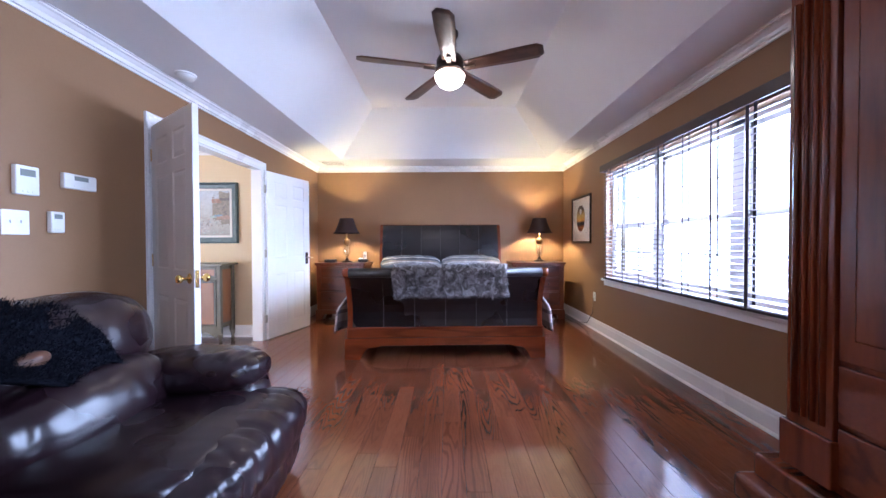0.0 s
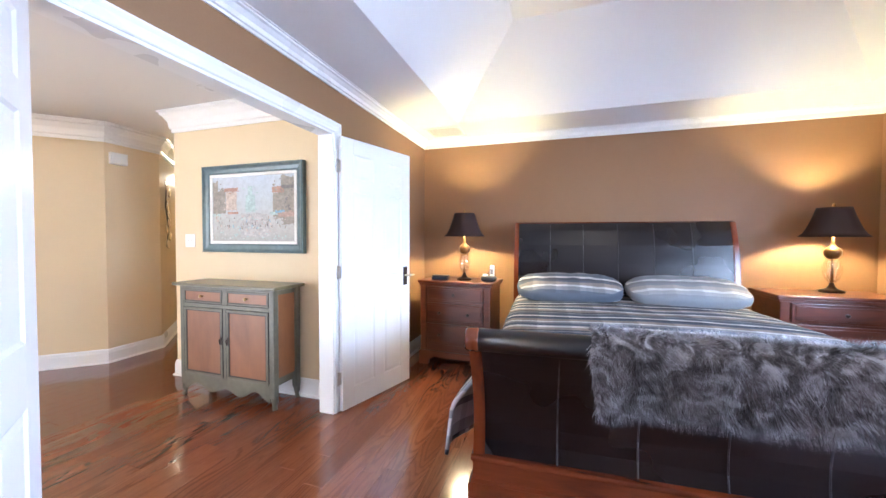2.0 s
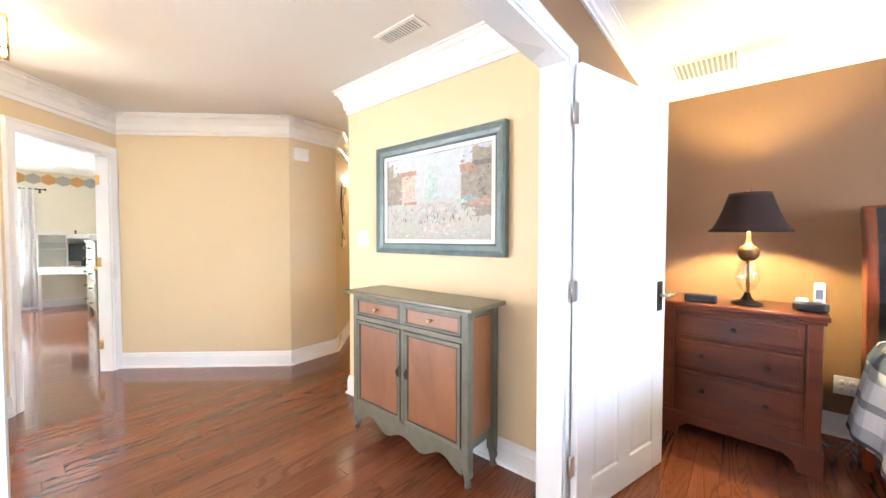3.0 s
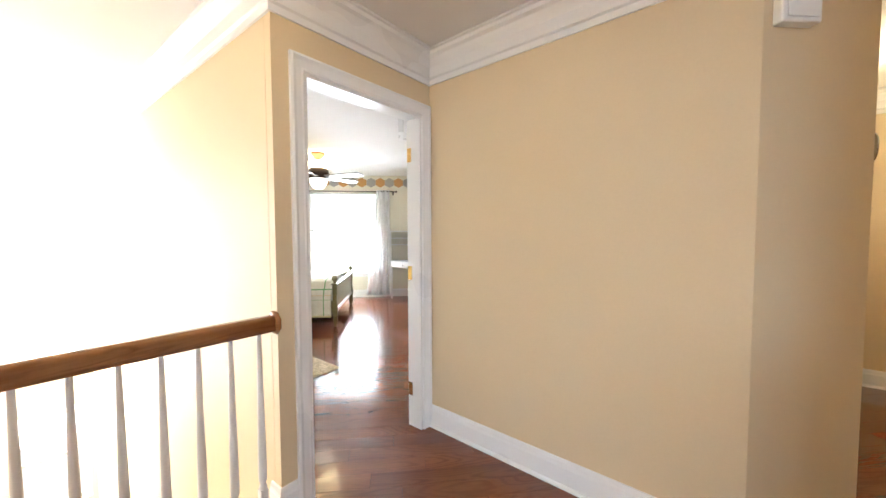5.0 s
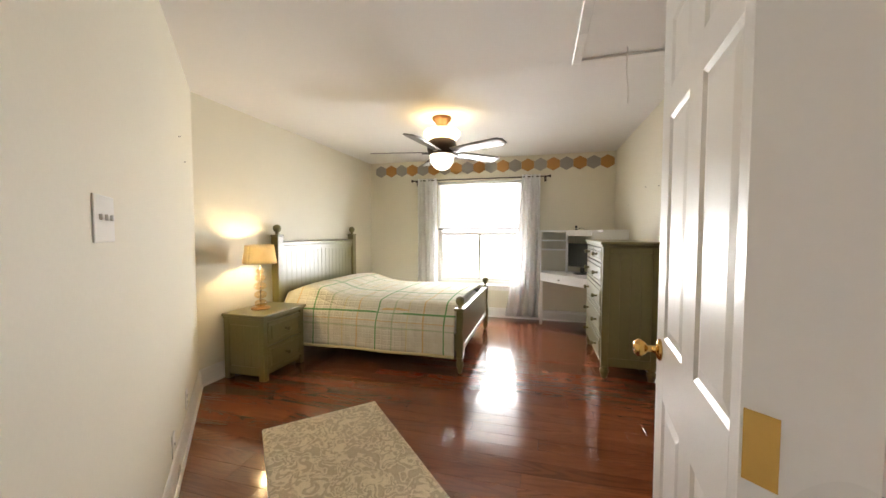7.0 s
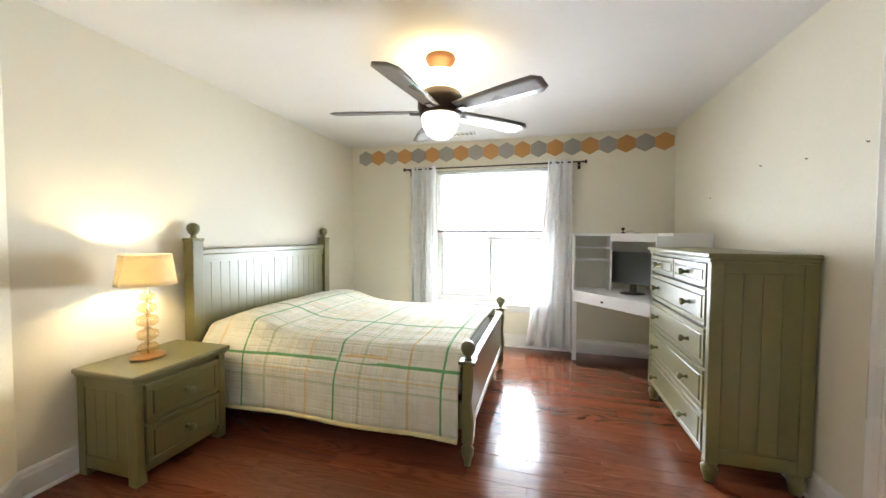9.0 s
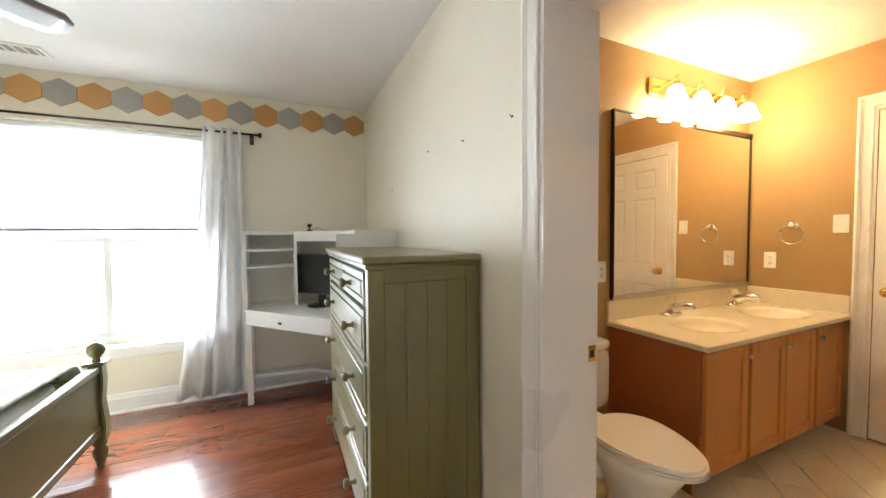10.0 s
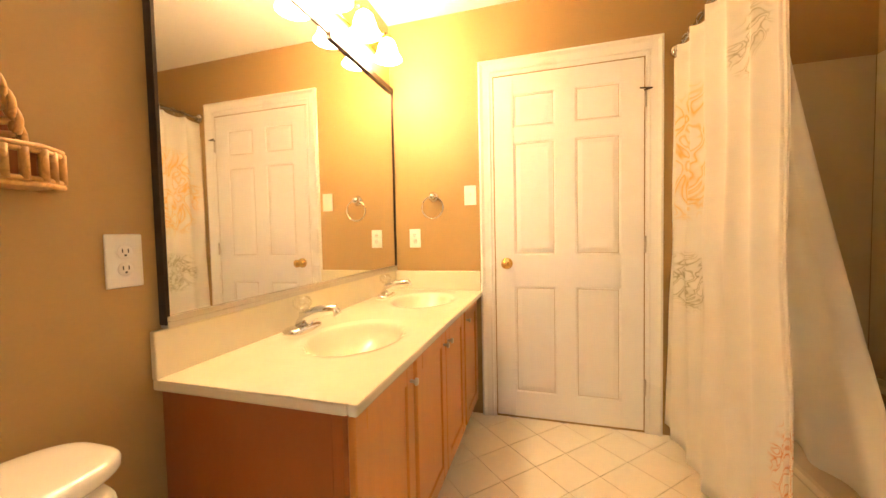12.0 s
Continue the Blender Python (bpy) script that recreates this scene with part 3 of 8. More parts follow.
wall("wall_corridor_1", (-4.27, 5.0085), (-4.27, 6.2), CREAM, "cream painted corridor wall")
wall("wall_corridor_2", (-4.27, 6.2), (-6.1, 8.03), CREAM, "cream painted corridor wall")
wall("wall_corridor_3", (-6.1, 8.03), (-6.97, 7.16), CREAM, "cream painted end wall of the corridor")
wall("wall_corridor_4", (-6.97, 7.16), (CX, CY), CREAM, "cream painted angled corridor wall")
wall("wall_hall_jog", (CX, CY), (BX, BY), CREAM, "short cream painted hall wall")
wall("wall_hall_angled", (BX, BY), (AX, AY), CREAM, "cream painted angled hall wall")
SL = math.hypot(AX - OX, AY - OY)
S0, S1 = 0.078, SL - 0.150
wall("wall_hall_door", (AX, AY), (OX, OY), CREAM, "cream painted angled wall with a bedroom doorway", [(S0, S1, -0.01, 2.045)])
wall("wall_foyer_angled", (OX - 0.0395, OY - 0.0395), (-9.27, -0.43), CREAM, "cream painted tall wall beside the stairwell", z0=-2.8)
# ivory instead of the foyer's cream: strong daylight put into the wall colour
wall("wall_foyer_far", (-9.27, -0.43), (-6.2, -3.5), IVORY, "tall foyer wall with windows, coloured paler for the daylight on it", [(0.06, 0.74, -2.2, -0.9), (0.06, 0.74, -0.43, 2.2), (0.92, 3.4, -2.2, 2.08)], z0=-2.8, t=0.15)
# out of view; the opening is there to let the added lamp through
wall("wall_foyer_south", (-6.2, -3.5), (-2.54, -3.5), CREAM, "unseen cream foyer wall, its opening added for the fill lamp", [(0.4, 2.6, -1.2, 2.0)], z0=-2.8)
wall("wall_guest_angled", (-8.25, GY0), (-5.855, 3.095), IVORY, "ivory painted angled bedroom wall")
GA = Vector((-5.855, 3.095))
GB = Vector((-6.585, 3.825))
GU = (GB - GA).normalized()
# the doorway's two sides, carried through both skins of the wall
u_hall = (Vector((OX, OY)) - Vector((AX, AY))).normalized()
J0, J1 = Vector((AX, AY)) + u_hall * S0, Vector((AX, AY)) + u_hall * S1
g0, g1 = (J1 - GA).dot(GU), (J0 - GA).dot(GU)
wall("wall_guest_door", GA, GB, IVORY, "ivory painted wall with the bedroom doorway", [(g0, g1, -0.01, 2.045)])
wall("wall_guest_corner", GB, (GX1, GY1), IVORY, "ivory painted short wall behind the door")
wall("wall_guest_north", (GX1, GY1), (GX0, GY1), IVORY, "ivory painted wall with the bathroom doorway", [(GX1 - BDX1, GX1 - BDX0, -0.01, 2.045)])
wall("wall_guest_west", (GX0, GY1), (GX0, GY0), IVORY, "ivory painted wall with a window", [(GY1 - GWY1, GY1 - GWY0, GWZ0, GWZ1)], t=0.15)
wall("wall_guest_south", (GX0, GY0), (-8.25, GY0), IVORY, "ivory painted wall behind the green bed")
wall("wall_bath_south", (BXW, BYS), (BXE, BYS), TAN, "tan painted bathroom wall with a doorway", [(BDX0 - BXW, BDX1 - BXW, -0.01, 2.045)])
wall("wall_bath_east", (BXE, BYS), (BXE, BYN), TAN, "tan painted wall beside the tub")
wall("wall_bath_north", (BXE, BYN), (BXW, BYN), TAN, "tan painted wall with a closed door")
wall("wall_bath_west", (BXW, BYN), (BXW, BYS), TAN, "tan painted wall behind the vanity")

# ceilings
bm = mb()
TX0, TX1, TY0, TY1 = -1.84, 1.29, -0.45, 6.02
UX0, UX1, UY0, UY1, UZ = -1.235, 0.70, 0.18, 5.425, 3.0
o = [(XW - 0.05, YS - 0.05), (XE + 0.16, YS - 0.05), (XE + 0.16, YN + 0.05), (XW - 0.05, YN + 0.05)]
a = [(TX0, TY0), (TX1, TY0), (TX1, TY1), (TX0, TY1)]
u = [(UX0, UY0), (UX1, UY0), (UX1, UY1), (UX0, UY1)]
for dz, flip in ((0.0, False), (0.06, True)):
    vo, va, vu = [bm.verts.new((*p, H + dz)) for p in o], [bm.verts.new((*p, H + dz)) for p in a], [bm.verts.new((*p, UZ + dz)) for p in u]
    for i in range(4):
        j = (i + 1) % 4
        for q in ((vo[i], va[i], va[j], vo[j]), (va[i], vu[i], vu[j], va[j])):
            bm.faces.new(q[::-1] if flip else q)
    bm.faces.new(vu if flip else vu[::-1])
structure("ceiling", bm, CEIL, "white tray ceiling with sloped sides", "ceiling")
bm = mb()
box(bm, -11.7, -2.45, -3.7, 8.3, H, H + 0.08)
structure("ceiling_upper_floor", bm, CEIL, "white flat ceiling", "ceiling")
bm = mb()
box(bm, -9.6, -2.5, -3.7, 3.3, -2.9, -2.8)
structure("floor_foyer", bm, CREAM, "pale floor of the foyer below", "floor")
bm = mb()
for poly in ([(XW - 0.12, YS), (XE, YS), (XE, YN), (XW - 0.12, YN)],):
    prism(bm, poly, "z", -0.12, -0.012)
prism(bm, [(-2.45, -0.17), (-2.45, 8.2), (-7.0, 8.2), (-7.0, 4.5), (-11.5, 4.5), (-11.5, 0.6), (-8.28, 0.6), (-5.775, 3.1)], "z", -0.12, -0.012)
structure("subfloor", bm, GAP, "dark boards under the floor", "floor")
bm = mb()
prism(bm, [(BXW, 4.465), (BXE, 4.465), (BXE, BYN), (BXW, BYN)], "z", -0.01, -0.0035)
structure("floor_bathroom", bm, GROUT, "tan grout bed of the bathroom tiles", "floor")
bm = mb()
box(bm, -40, 40, -40, 40, -3.2, -3.0)
structure("ground", bm, paint("winter ground", (0.30, 0.28, 0.24), 0.9, 0.2, 4, 0.2), "pale ground outside the house", "ground")
for nm, p, q, lo, hi in (("backdrop", (6.5, -6.0), (6.5, 14.0), -3.0, 8.0), ("backdrop_west", (-17.0, 10.0), (-17.0, -5.0), -3.0, 8.0), ("backdrop_foyer", (-14.0, -2.0), (-6.5, -9.5), -3.0, 8.0)):
    bm = mb()
    d = (Vector(q) - Vector(p)).normalized()
    nrm = Vector((-d.y, d.x)) * 0.05
    prism(bm, [p, q, tuple(Vector(q) + nrm), tuple(Vector(p) + nrm)], "z", lo, hi)
    structure(nm, bm, OUTSIDE_EAST if nm == "backdrop" else OUTSIDE, "blown-out white daylight outside the window", "backdrop")

# mouldings
BASEP = [(0.0, 0.0), (0.016, 0.0), (0.016, 0.105), (0.012, 0.118), (0.011, 0.13), (0.006, 0.142), (0.0, 0.145)]
SHOE = [(0.016, 0.0), (0.029, 0.0), (0.028, 0.008), (0.022, 0.016), (0.016, 0.018)]


def baseboard(name, runs, label="white painted baseboard with a moulded top"):
    bm = mb()
    for r in runs:
        sweep(bm, r, BASEP)
        sweep(bm, r, SHOE)
    return structure(name, bm, TRIM, label, "baseboard")


def crown(name, runs, h, d):
    prof = [(0.0, H - h), (0.012, H - h), (0.014, H - h * 0.84), (0.026, H - h * 0.80), (d * 0.36, H - h * 0.50), (d * 0.66, H - h * 0.26),
            (d * 0.84, H - h * 0.20), (d * 0.86, H - h * 0.09), (d, H - h * 0.07), (d, H - 0.002), (0.0, H - 0.002)]
    bm = mb()
    for r, closed in runs:
        sweep(bm, r, prof, closed)
    return structure(name, bm, TRIM, "white crown moulding in several steps", "trim")


CW = 0.072
baseboard("baseboard", [[(XW, DY0 - CW), (XW, YS), (XE, YS), (XE, YN), (XW, YN), (XW, DY1 + CW)]])
crown("trim_crown_bedroom", [([(XW, YS), (XE, YS), (XE, YN), (XW, YN)], True)], 0.085, 0.075)
jl = tuple(J0 - u_hall * CW)
jr = tuple(J1 + u_hall * CW)
baseboard("baseboard_hall", [[(-2.54, -0.02), (-2.54, DY0 - CW)], [(-2.54, DY1 + CW), (-2.54, 4.953), (-4.27, 4.953), (-4.27, 6.2), (-6.1, 8.03), (-6.97, 7.16), (CX, CY), (BX, BY), (AX, AY)],
                             [jr, (OX, OY), (OX - 0.06, OY - 0.06)]])
crown("trim_crown_hall", [([(-2.54, -3.5), (-2.54, 4.953), (-4.27, 4.953), (-4.27, 6.2), (-6.1, 8.03), (-6.97, 7.16), (CX, CY), (BX, BY), (AX, AY), (OX, OY), (-9.27, -0.43), (-6.2, -3.5)], False)], 0.19, 0.092)
baseboard("baseboard_guest", [[(-6.585, 3.825), (GX1, GY1), (BDX1 + CW, GY1)], [(BDX0 - CW, GY1), (GX0, GY1), (GX0, GY0), (-8.25, GY0), tuple(GA)]])
baseboard("baseboard_bath", [[(BXW, 5.50), (BXW, BYS), (BDX0 - CW, BYS)]])

CASP = [(0.0, 0.0), (CW, 0.0), (CW, 0.018), (CW - 0.012, 0.022), (CW - 0.028, 0.014), (0.016, 0.010), (0.006, 0.012), (0.0, 0.008)]


def casing(bm, p, q, h, side=1.0):
    """Door trim round an opening from p to q, standing out to the left of p->q (side 1) or to its right."""
    p, q = Vector(p), Vector(q)
    d = (q - p).normalized()
    n = Vector((-d.y, d.x)) * side
    w = (q - p).length
    # outline in the wall's own plane, mitred at the two top corners
    t = bmesh.new()
    rings = []
    for k, (u0, z0, du, dz) in enumerate(((0, 0.0, -1, 0), (0, h, -1, 1), (w, h, 1, 1), (w, 0.0, 1, 0))):
        rings.append([t.verts.new((*(p + d * (u0 + du * a) + n * b), z0 + dz * a)) for a, b in CASP])
    for a, b in zip(rings, rings[1:]):
        for j in range(len(CASP)):
            t.faces.new((a[j], a[(j + 1) % len(CASP)], b[(j + 1) % len(CASP)], b[j]))
    t.faces.new(rings[0])
    t.faces.new(rings[-1][::-1])
    bmesh.ops.recalc_face_normals(t, faces=t.faces)
    merge(bm, t)


def jamb(bm, p, q, depth, h, side=-1.0, t=0.016):
    """The lining of a doorway, reaching depth to the right (side -1) of p->q."""
    p, q = Vector(p), Vector(q)
    d = (q - p).normalized()
    n = Vector((-d.y, d.x)) * side * depth
    for a, b in ((p, p + d * t), (q - d * t, q)):
        prism(bm, [tuple(a), tuple(b), tuple(b + n), tuple(a + n)], "z", 0, h)
    prism(bm, [tuple(p + d * t), tuple(q - d * t), tuple(q - d * t + n), tuple(p + d * t + n)], "z", h - t, h)


def doorway(name, p, q, depth, h, label):
    """Jamb and trim of a doorway; p->q runs along the face with its room on the left."""
    bm = mb()
    casing(bm, p, q, h)
    jamb(bm, p, q, depth, h)
    d = (Vector(q) - Vector(p)).normalized()
    n = Vector((-d.y, d.x)) * -depth
    casing(bm, Vector(p) + n, Vector(q) + n, h, -1.0)
    return structure(name, bm, TRIM, label, "door frame")


doorway("trim_double_door", (XW, DY1), (XW, DY0), 0.12, DH, "white moulded casing of the double doorway")
doorway("trim_guest_door", tuple(J0), tuple(J1), 0.115, DH, "white moulded casing of the angled doorway")
doorway("trim_bath_door", (BDX1, GY1), (BDX0, GY1), BYS - GY1, DH, "white moulded casing of the bathroom doorway")
bm = mb()
casing(bm, (-8.155, BYN), (-8.985, BYN), 2.05)
for x0, x1, z0, z1 in ((-8.166, -8.155, 0.0, 2.05), (-8.985, -8.973, 0.0, 2.05), (-8.973, -8.166, 2.028, 2.05)):
    box(bm, x0, x1, BYN - 0.007, BYN - 0.0005, z0, z1)
structure("trim_closet_door", bm, TRIM, "white moulded casing of the closed bathroom door", "door frame")

# ---- doors ----


def knob(parent, x, z, y, sgn, material, label):
    """A round knob on a rosette, standing out from the leaf at y in the direction sgn."""
    k = lathe(mb(), [(0.0, 0.0), (0.033, 0.0), (0.034, 0.004), (0.026, 0.010), (0.011, 0.014), (0.010, 0.036), (0.020, 0.044), (0.027, 0.054), (0.027, 0.064), (0.019, 0.074), (0.0, 0.077)], 20,
              (x, y, z), Matrix.Rotation(-sgn * math.pi / 2, 4, "X"))
    return part("knob", k, material, parent, label)


def hinge_plate(parent, x, y, z, material=None):
    bm = mb()
    box(bm, x - 0.004, x + 0.034, y - 0.0025, y + 0.0025, z - 0.045, z + 0.045, 0.001, 1)
    lathe(bm, [(0.0, -0.05), (0.006, -0.048), (0.006, 0.048), (0.0, 0.05)], 10, (x - 0.004, y + 0.004, z))
    return part("hinge", bm, material or BRASS, parent, "brass butt hinge")


def six_panel(name, label, w, at, knobs=(1, -1), knob_mat=None, hinges=True, t=0.035, h=2.015, knob_z=0.93):
    """A six-panel leaf: hinged at its origin, reaching along +x, between y = 0 and -t."""
    door = thing(name, label, "door", at)
    bm = mb()
    st, ms = 0.112, 0.105
    c0, c1 = (w - ms) / 2, (w + ms) / 2
    rows = ((0.155, 0.79), (0.975, 1.63), (1.715, 1.905))
    box(bm, 0, st, -t, 0, 0.008, h, 0.0015, 1)
    box(bm, w - st, w, -t, 0, 0.008, h, 0.0015, 1)
    z = 0.008
    for a, b in (*rows, (h, h)):
        box(bm, st, w - st, -t, 0, z, a)
        if b > a:
            box(bm, c0, c1, -t, 0, a, b)
        z = b
    part("frame", bm, DOORW, door)
    for a, b in rows:
        for x0, x1 in ((st, c0), (c1, w - st)):
            bm = mb()
            box(bm, x0, x1, -t / 2 - 0.010, -t / 2 + 0.010, a, b)
            for sg in (1, -1):
                y0, y1 = -t / 2 + sg * (t / 2 - 0.0062), -t / 2 + sg * (t / 2 - 0.0012)
                v = []
                for k, y in ((0.011, y0), (0.038, y1)):
                    v.append([bm.verts.new(p) for p in ((x0 + k, y, a + k), (x1 - k, y, a + k), (x1 - k, y, b - k), (x0 + k, y, b - k))])
                for i in range(4):
                    j = (i + 1) % 4
                    bm.faces.new((v[0][i], v[0][j], v[1][j], v[1][i]))
                bm.faces.new(v[1])
                # ogee bead round the panel
                e = [bm.verts.new(p) for p in ((x0, -t / 2 + sg * t / 2 * 0.98, a), (x1, -t / 2 + sg * t / 2 * 0.98, a), (x1, -t / 2 + sg * t / 2 * 0.98, b), (x0, -t / 2 + sg * t / 2 * 0.98, b))]
                for i in range(4):
                    j = (i + 1) % 4
                    bm.faces.new((e[i], e[j], v[0][j], v[0][i]))
            bmesh.ops.recalc_face_normals(bm, faces=bm.faces)
            part("panel", bm, DOORW, door)
    for sg in knobs:
        knob(door, w - 0.066, knob_z, 0.0 if sg > 0 else -t, sg, knob_mat or BRASS, "polished round knob")
    if hinges:
        for z in (0.25, 1.03, 1.80):
            hinge_plate(door, 0.0, 0.001 if hinges > 0 else -t - 0.005, z)
    bm = box(mb(), w - 0.0006, w + 0.0012, -t + 0.006, -0.006, knob_z - 0.055, knob_z + 0.055)
    part("latch_plate", bm, knob_mat or BRASS, door, "metal latch plate")
    return door


def leaf_at(hx, hy, tx, ty):
    return pose(hx, hy, 0.006, 0, 0, math.degrees(math.atan2(ty - hy, tx - hx)))


dl = six_panel("door_1", "white six-panel double door leaf standing open by the sofa", 0.775, leaf_at(XW + 0.020, DY0 + 0.012, -1.772, 2.755), (1, -1), BRASS, hinges=-1)
dr = six_panel("door_2", "white six-panel double door leaf folded back along the wall", 0.765, leaf_at(XW + 0.020, DY1 + 0.03, -2.185, 5.53), (), BRASS, hinges=False)
for z in (0.25, 1.03, 1.80):
    hinge_plate(dr, -0.02, -0.02, z, NICKEL)
bm = mb()
box(bm, 0.675, 0.728, -0.041, -0.035, 0.87, 1.03, 0.002, 1)
part("lock_plate", bm, BRONZE, dr, "dark bronze lock plate")
bm = mb()
tube(bm, [(0.70, -0.036, 0.955), (0.70, -0.075, 0.955)], 0.009, 10)
tube(bm, [(0.70, -0.075, 0.955), (0.735, -0.080, 0.957), (0.775, -0.078, 0.955)], [0.010, 0.009, 0.007], 10)
part("lever", bm, NICKEL, dr, "nickel lever handle")
# the guest bedroom's door, swung in against the short wall
dg = six_panel("door_3", "white six-panel bedroom door standing wide open", 0.755, leaf_at(-6.492, 3.737, -7.217, 3.822), (1, -1), BRASS, hinges=False)
db = six_panel("door_4", "white six-panel bathroom door opened inwards", 0.81, leaf_at(-8.13, BYS + 0.025, -8.13, 5.52), (1, -1), BRASS, hinges=False, knob_z=0.885)
dc = six_panel("door_5", "closed white six-panel door at the end of the bathroom", 0.795, pose(-8.172, BYN - 0.006, 0.006, 0, 0, 180), (), BRASS, hinges=False)
knob(dc, 0.795 - 0.066, 0.925, 0.0, 1, BRASS, "polished brass knob")
for z in (0.25, 1.03, 1.80):
    bm = mb()
    lathe(bm, [(0.0, -0.045), (0.006, -0.044), (0.006, 0.044), (0.0, 0.045)], 10, (-0.004, 0.008, z))
    part("hinge", bm, NICKEL, dc, "nickel hinge knuckle")
bm = mb()
tube(bm, [(0.004, 0.012, 1.84), (-0.03, 0.03, 1.842), (0.03, 0.045, 1.842)], 0.004, 8)
part("hinge_stop", bm, BRONZE, dc, "hinge-pin door stop")

# butt hinges between the open bedroom door's edge and its jamb
jn = Vector((-u_hall.y, u_hall.x))
jn = jn if jn.x > 0 else -jn
for z in (0.25, 1.03, 1.80):
    bm = mb()
    box(bm, -0.0135, -0.0125, -0.034, -0.004, z - 0.045, z + 0.045)
    lathe(bm, [(0.0, -0.048), (0.0065, -0.047), (0.0065, 0.047), (0.0, 0.048)], 12, (-0.018, 0.003, z))
    part("hinge", bm, BRASS, dg, "worn brass butt hinge")
    pv = J0 + u_hall * 0.0166 - jn * 0.113
    bm = mb()
    prism(bm, [tuple(pv), tuple(pv + jn * 0.036), tuple(pv + jn * 0.036 + u_hall * 0.001), tuple(pv + u_hall * 0.001)], "z", z - 0.04, z + 0.05)
    solo("hinge_plate", bm, BRASS, "worn brass hinge plate screwed to the door jamb", "hinge")

# a framed dressing mirror on the bathroom door's face
mir = thing("door_mirror", "narrow dark-framed dressing mirror fixed to the open bathroom door", "mirror", db.matrix_basis.copy())
bm = mb()
for x0, x1, z0, z1 in ((0.105, 0.145, 0.32, 1.93), (0.660, 0.700, 0.32, 1.93), (0.145, 0.660, 0.32, 0.36), (0.145, 0.660, 1.89, 1.93)):
    box(bm, x0, x1, 0.002, 0.028, z0, z1, 0.003, 1)
part("frame", bm, BRONZE, mir)
part("glass", box(mb(), 0.14, 0.665, 0.004, 0.014, 0.355, 1.895), MIRROR, mir)

# ---- the bedroom window with its blinds ----
win = thing("window_1", "white triple sash window blown out by daylight", "window", kind="structure")
bm = mb()
for y in (WY0, WY0 + (WY1 - WY0) / 3 - 0.01, WY0 + 2 * (WY1 - WY0) / 3 - 0.01, WY1 - 0.045):
    wd = 0.045 if y in (WY0, WY1 - 0.045) else 0.10
    box(bm, XE + 0.075, XE + 0.155, y, y + wd, WZ0, WZ1)
box(bm, XE + 0.075, XE + 0.155, WY0, WY1, WZ0, WZ0 + 0.05)
box(bm, XE + 0.075, XE + 0.155, WY0, WY1, WZ1 - 0.05, WZ1)
part("window_frame", bm, TRIM, win)
bays = [(WY0 + 0.045, WY0 + (WY1 - WY0) / 3 - 0.01), (WY0 + (WY1 - WY0) / 3 + 0.09, WY0 + 2 * (WY1 - WY0) / 3 - 0.01), (WY0 + 2 * (WY1 - WY0) / 3 + 0.09, WY1 - 0.045)]
for y0, y1 in bays:
    for z0, z1, xo in ((WZ0 + 0.05, 1.345, 0.09), (1.325, WZ1 - 0.05, 0.12)):
        bm = mb()
        x0, x1 = XE + xo, XE + xo + 0.028
        box(bm, x0, x1, y0, y0 + 0.04, z0, z1)
        box(bm, x0, x1, y1 - 0.04, y1, z0, z1)
        box(bm, x0, x1, y0, y1, z0, z0 + 0.04)
        box(bm, x0, x1, y0, y1, z1 - 0.035, z1)
        # glazing bars
        for k in (1, 2):
            yk = y0 + (y1 - y0) * k / 3
            box(bm, x0 + 0.008, x1 - 0.008, yk - 0.009, yk + 0.009, z0 + 0.03, z1 - 0.03)
        zk = (z0 + z1) / 2
        box(bm, x0 + 0.008, x1 - 0.008, y0 + 0.03, y1 - 0.03, zk - 0.009, zk + 0.009)
        sash = part("sash", bm, TRIM, win)
        pane = part("pane", box(mb(), x0 + 0.012, x0 + 0.016, y0 + 0.03, y1 - 0.03, z0 + 0.03, z1 - 0.03), GLASSP, sash)
        pane.visible_shadow = False
bm = mb()
box(bm, XE - 0.045, XE + 0.075, WY0 - 0.05, WY1 + 0.05, WZ0 - 0.03, WZ0 - 0.002, 0.006)
box(bm, XE - 0.016, XE - 0.0005, WY0 - 0.03, WY1 + 0.03, WZ0 - 0.085, WZ0 - 0.03, 0.004)
part("window_sill", bm, TRIM, win)

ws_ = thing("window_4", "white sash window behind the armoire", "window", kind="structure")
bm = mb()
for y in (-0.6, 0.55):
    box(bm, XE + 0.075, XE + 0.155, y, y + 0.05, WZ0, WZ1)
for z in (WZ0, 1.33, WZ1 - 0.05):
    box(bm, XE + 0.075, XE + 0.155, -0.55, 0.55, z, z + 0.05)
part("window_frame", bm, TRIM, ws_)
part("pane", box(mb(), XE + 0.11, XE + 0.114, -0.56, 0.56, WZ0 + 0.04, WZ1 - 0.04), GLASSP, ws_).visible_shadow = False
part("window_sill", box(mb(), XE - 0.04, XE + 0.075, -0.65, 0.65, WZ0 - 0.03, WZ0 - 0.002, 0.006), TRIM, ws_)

bl = thing("window_blind", "dark wooden slat blind with wide ladder tapes, slats open", "blind")
bm = mb()
box(bm, XE - 0.098, XE - 0.084, WY0 - 0.04, WY1 - 0.03, WZ1 - 0.015, WZ1 + 0.062, 0.004)
box(bm, XE - 0.084, XE - 0.003, WY1 - 0.045, WY1 - 0.03, WZ1 - 0.015, WZ1 + 0.062)
box(bm, XE - 0.084, XE - 0.003, WY0 - 0.04, WY0 - 0.025, WZ1 - 0.015, WZ1 + 0.062)
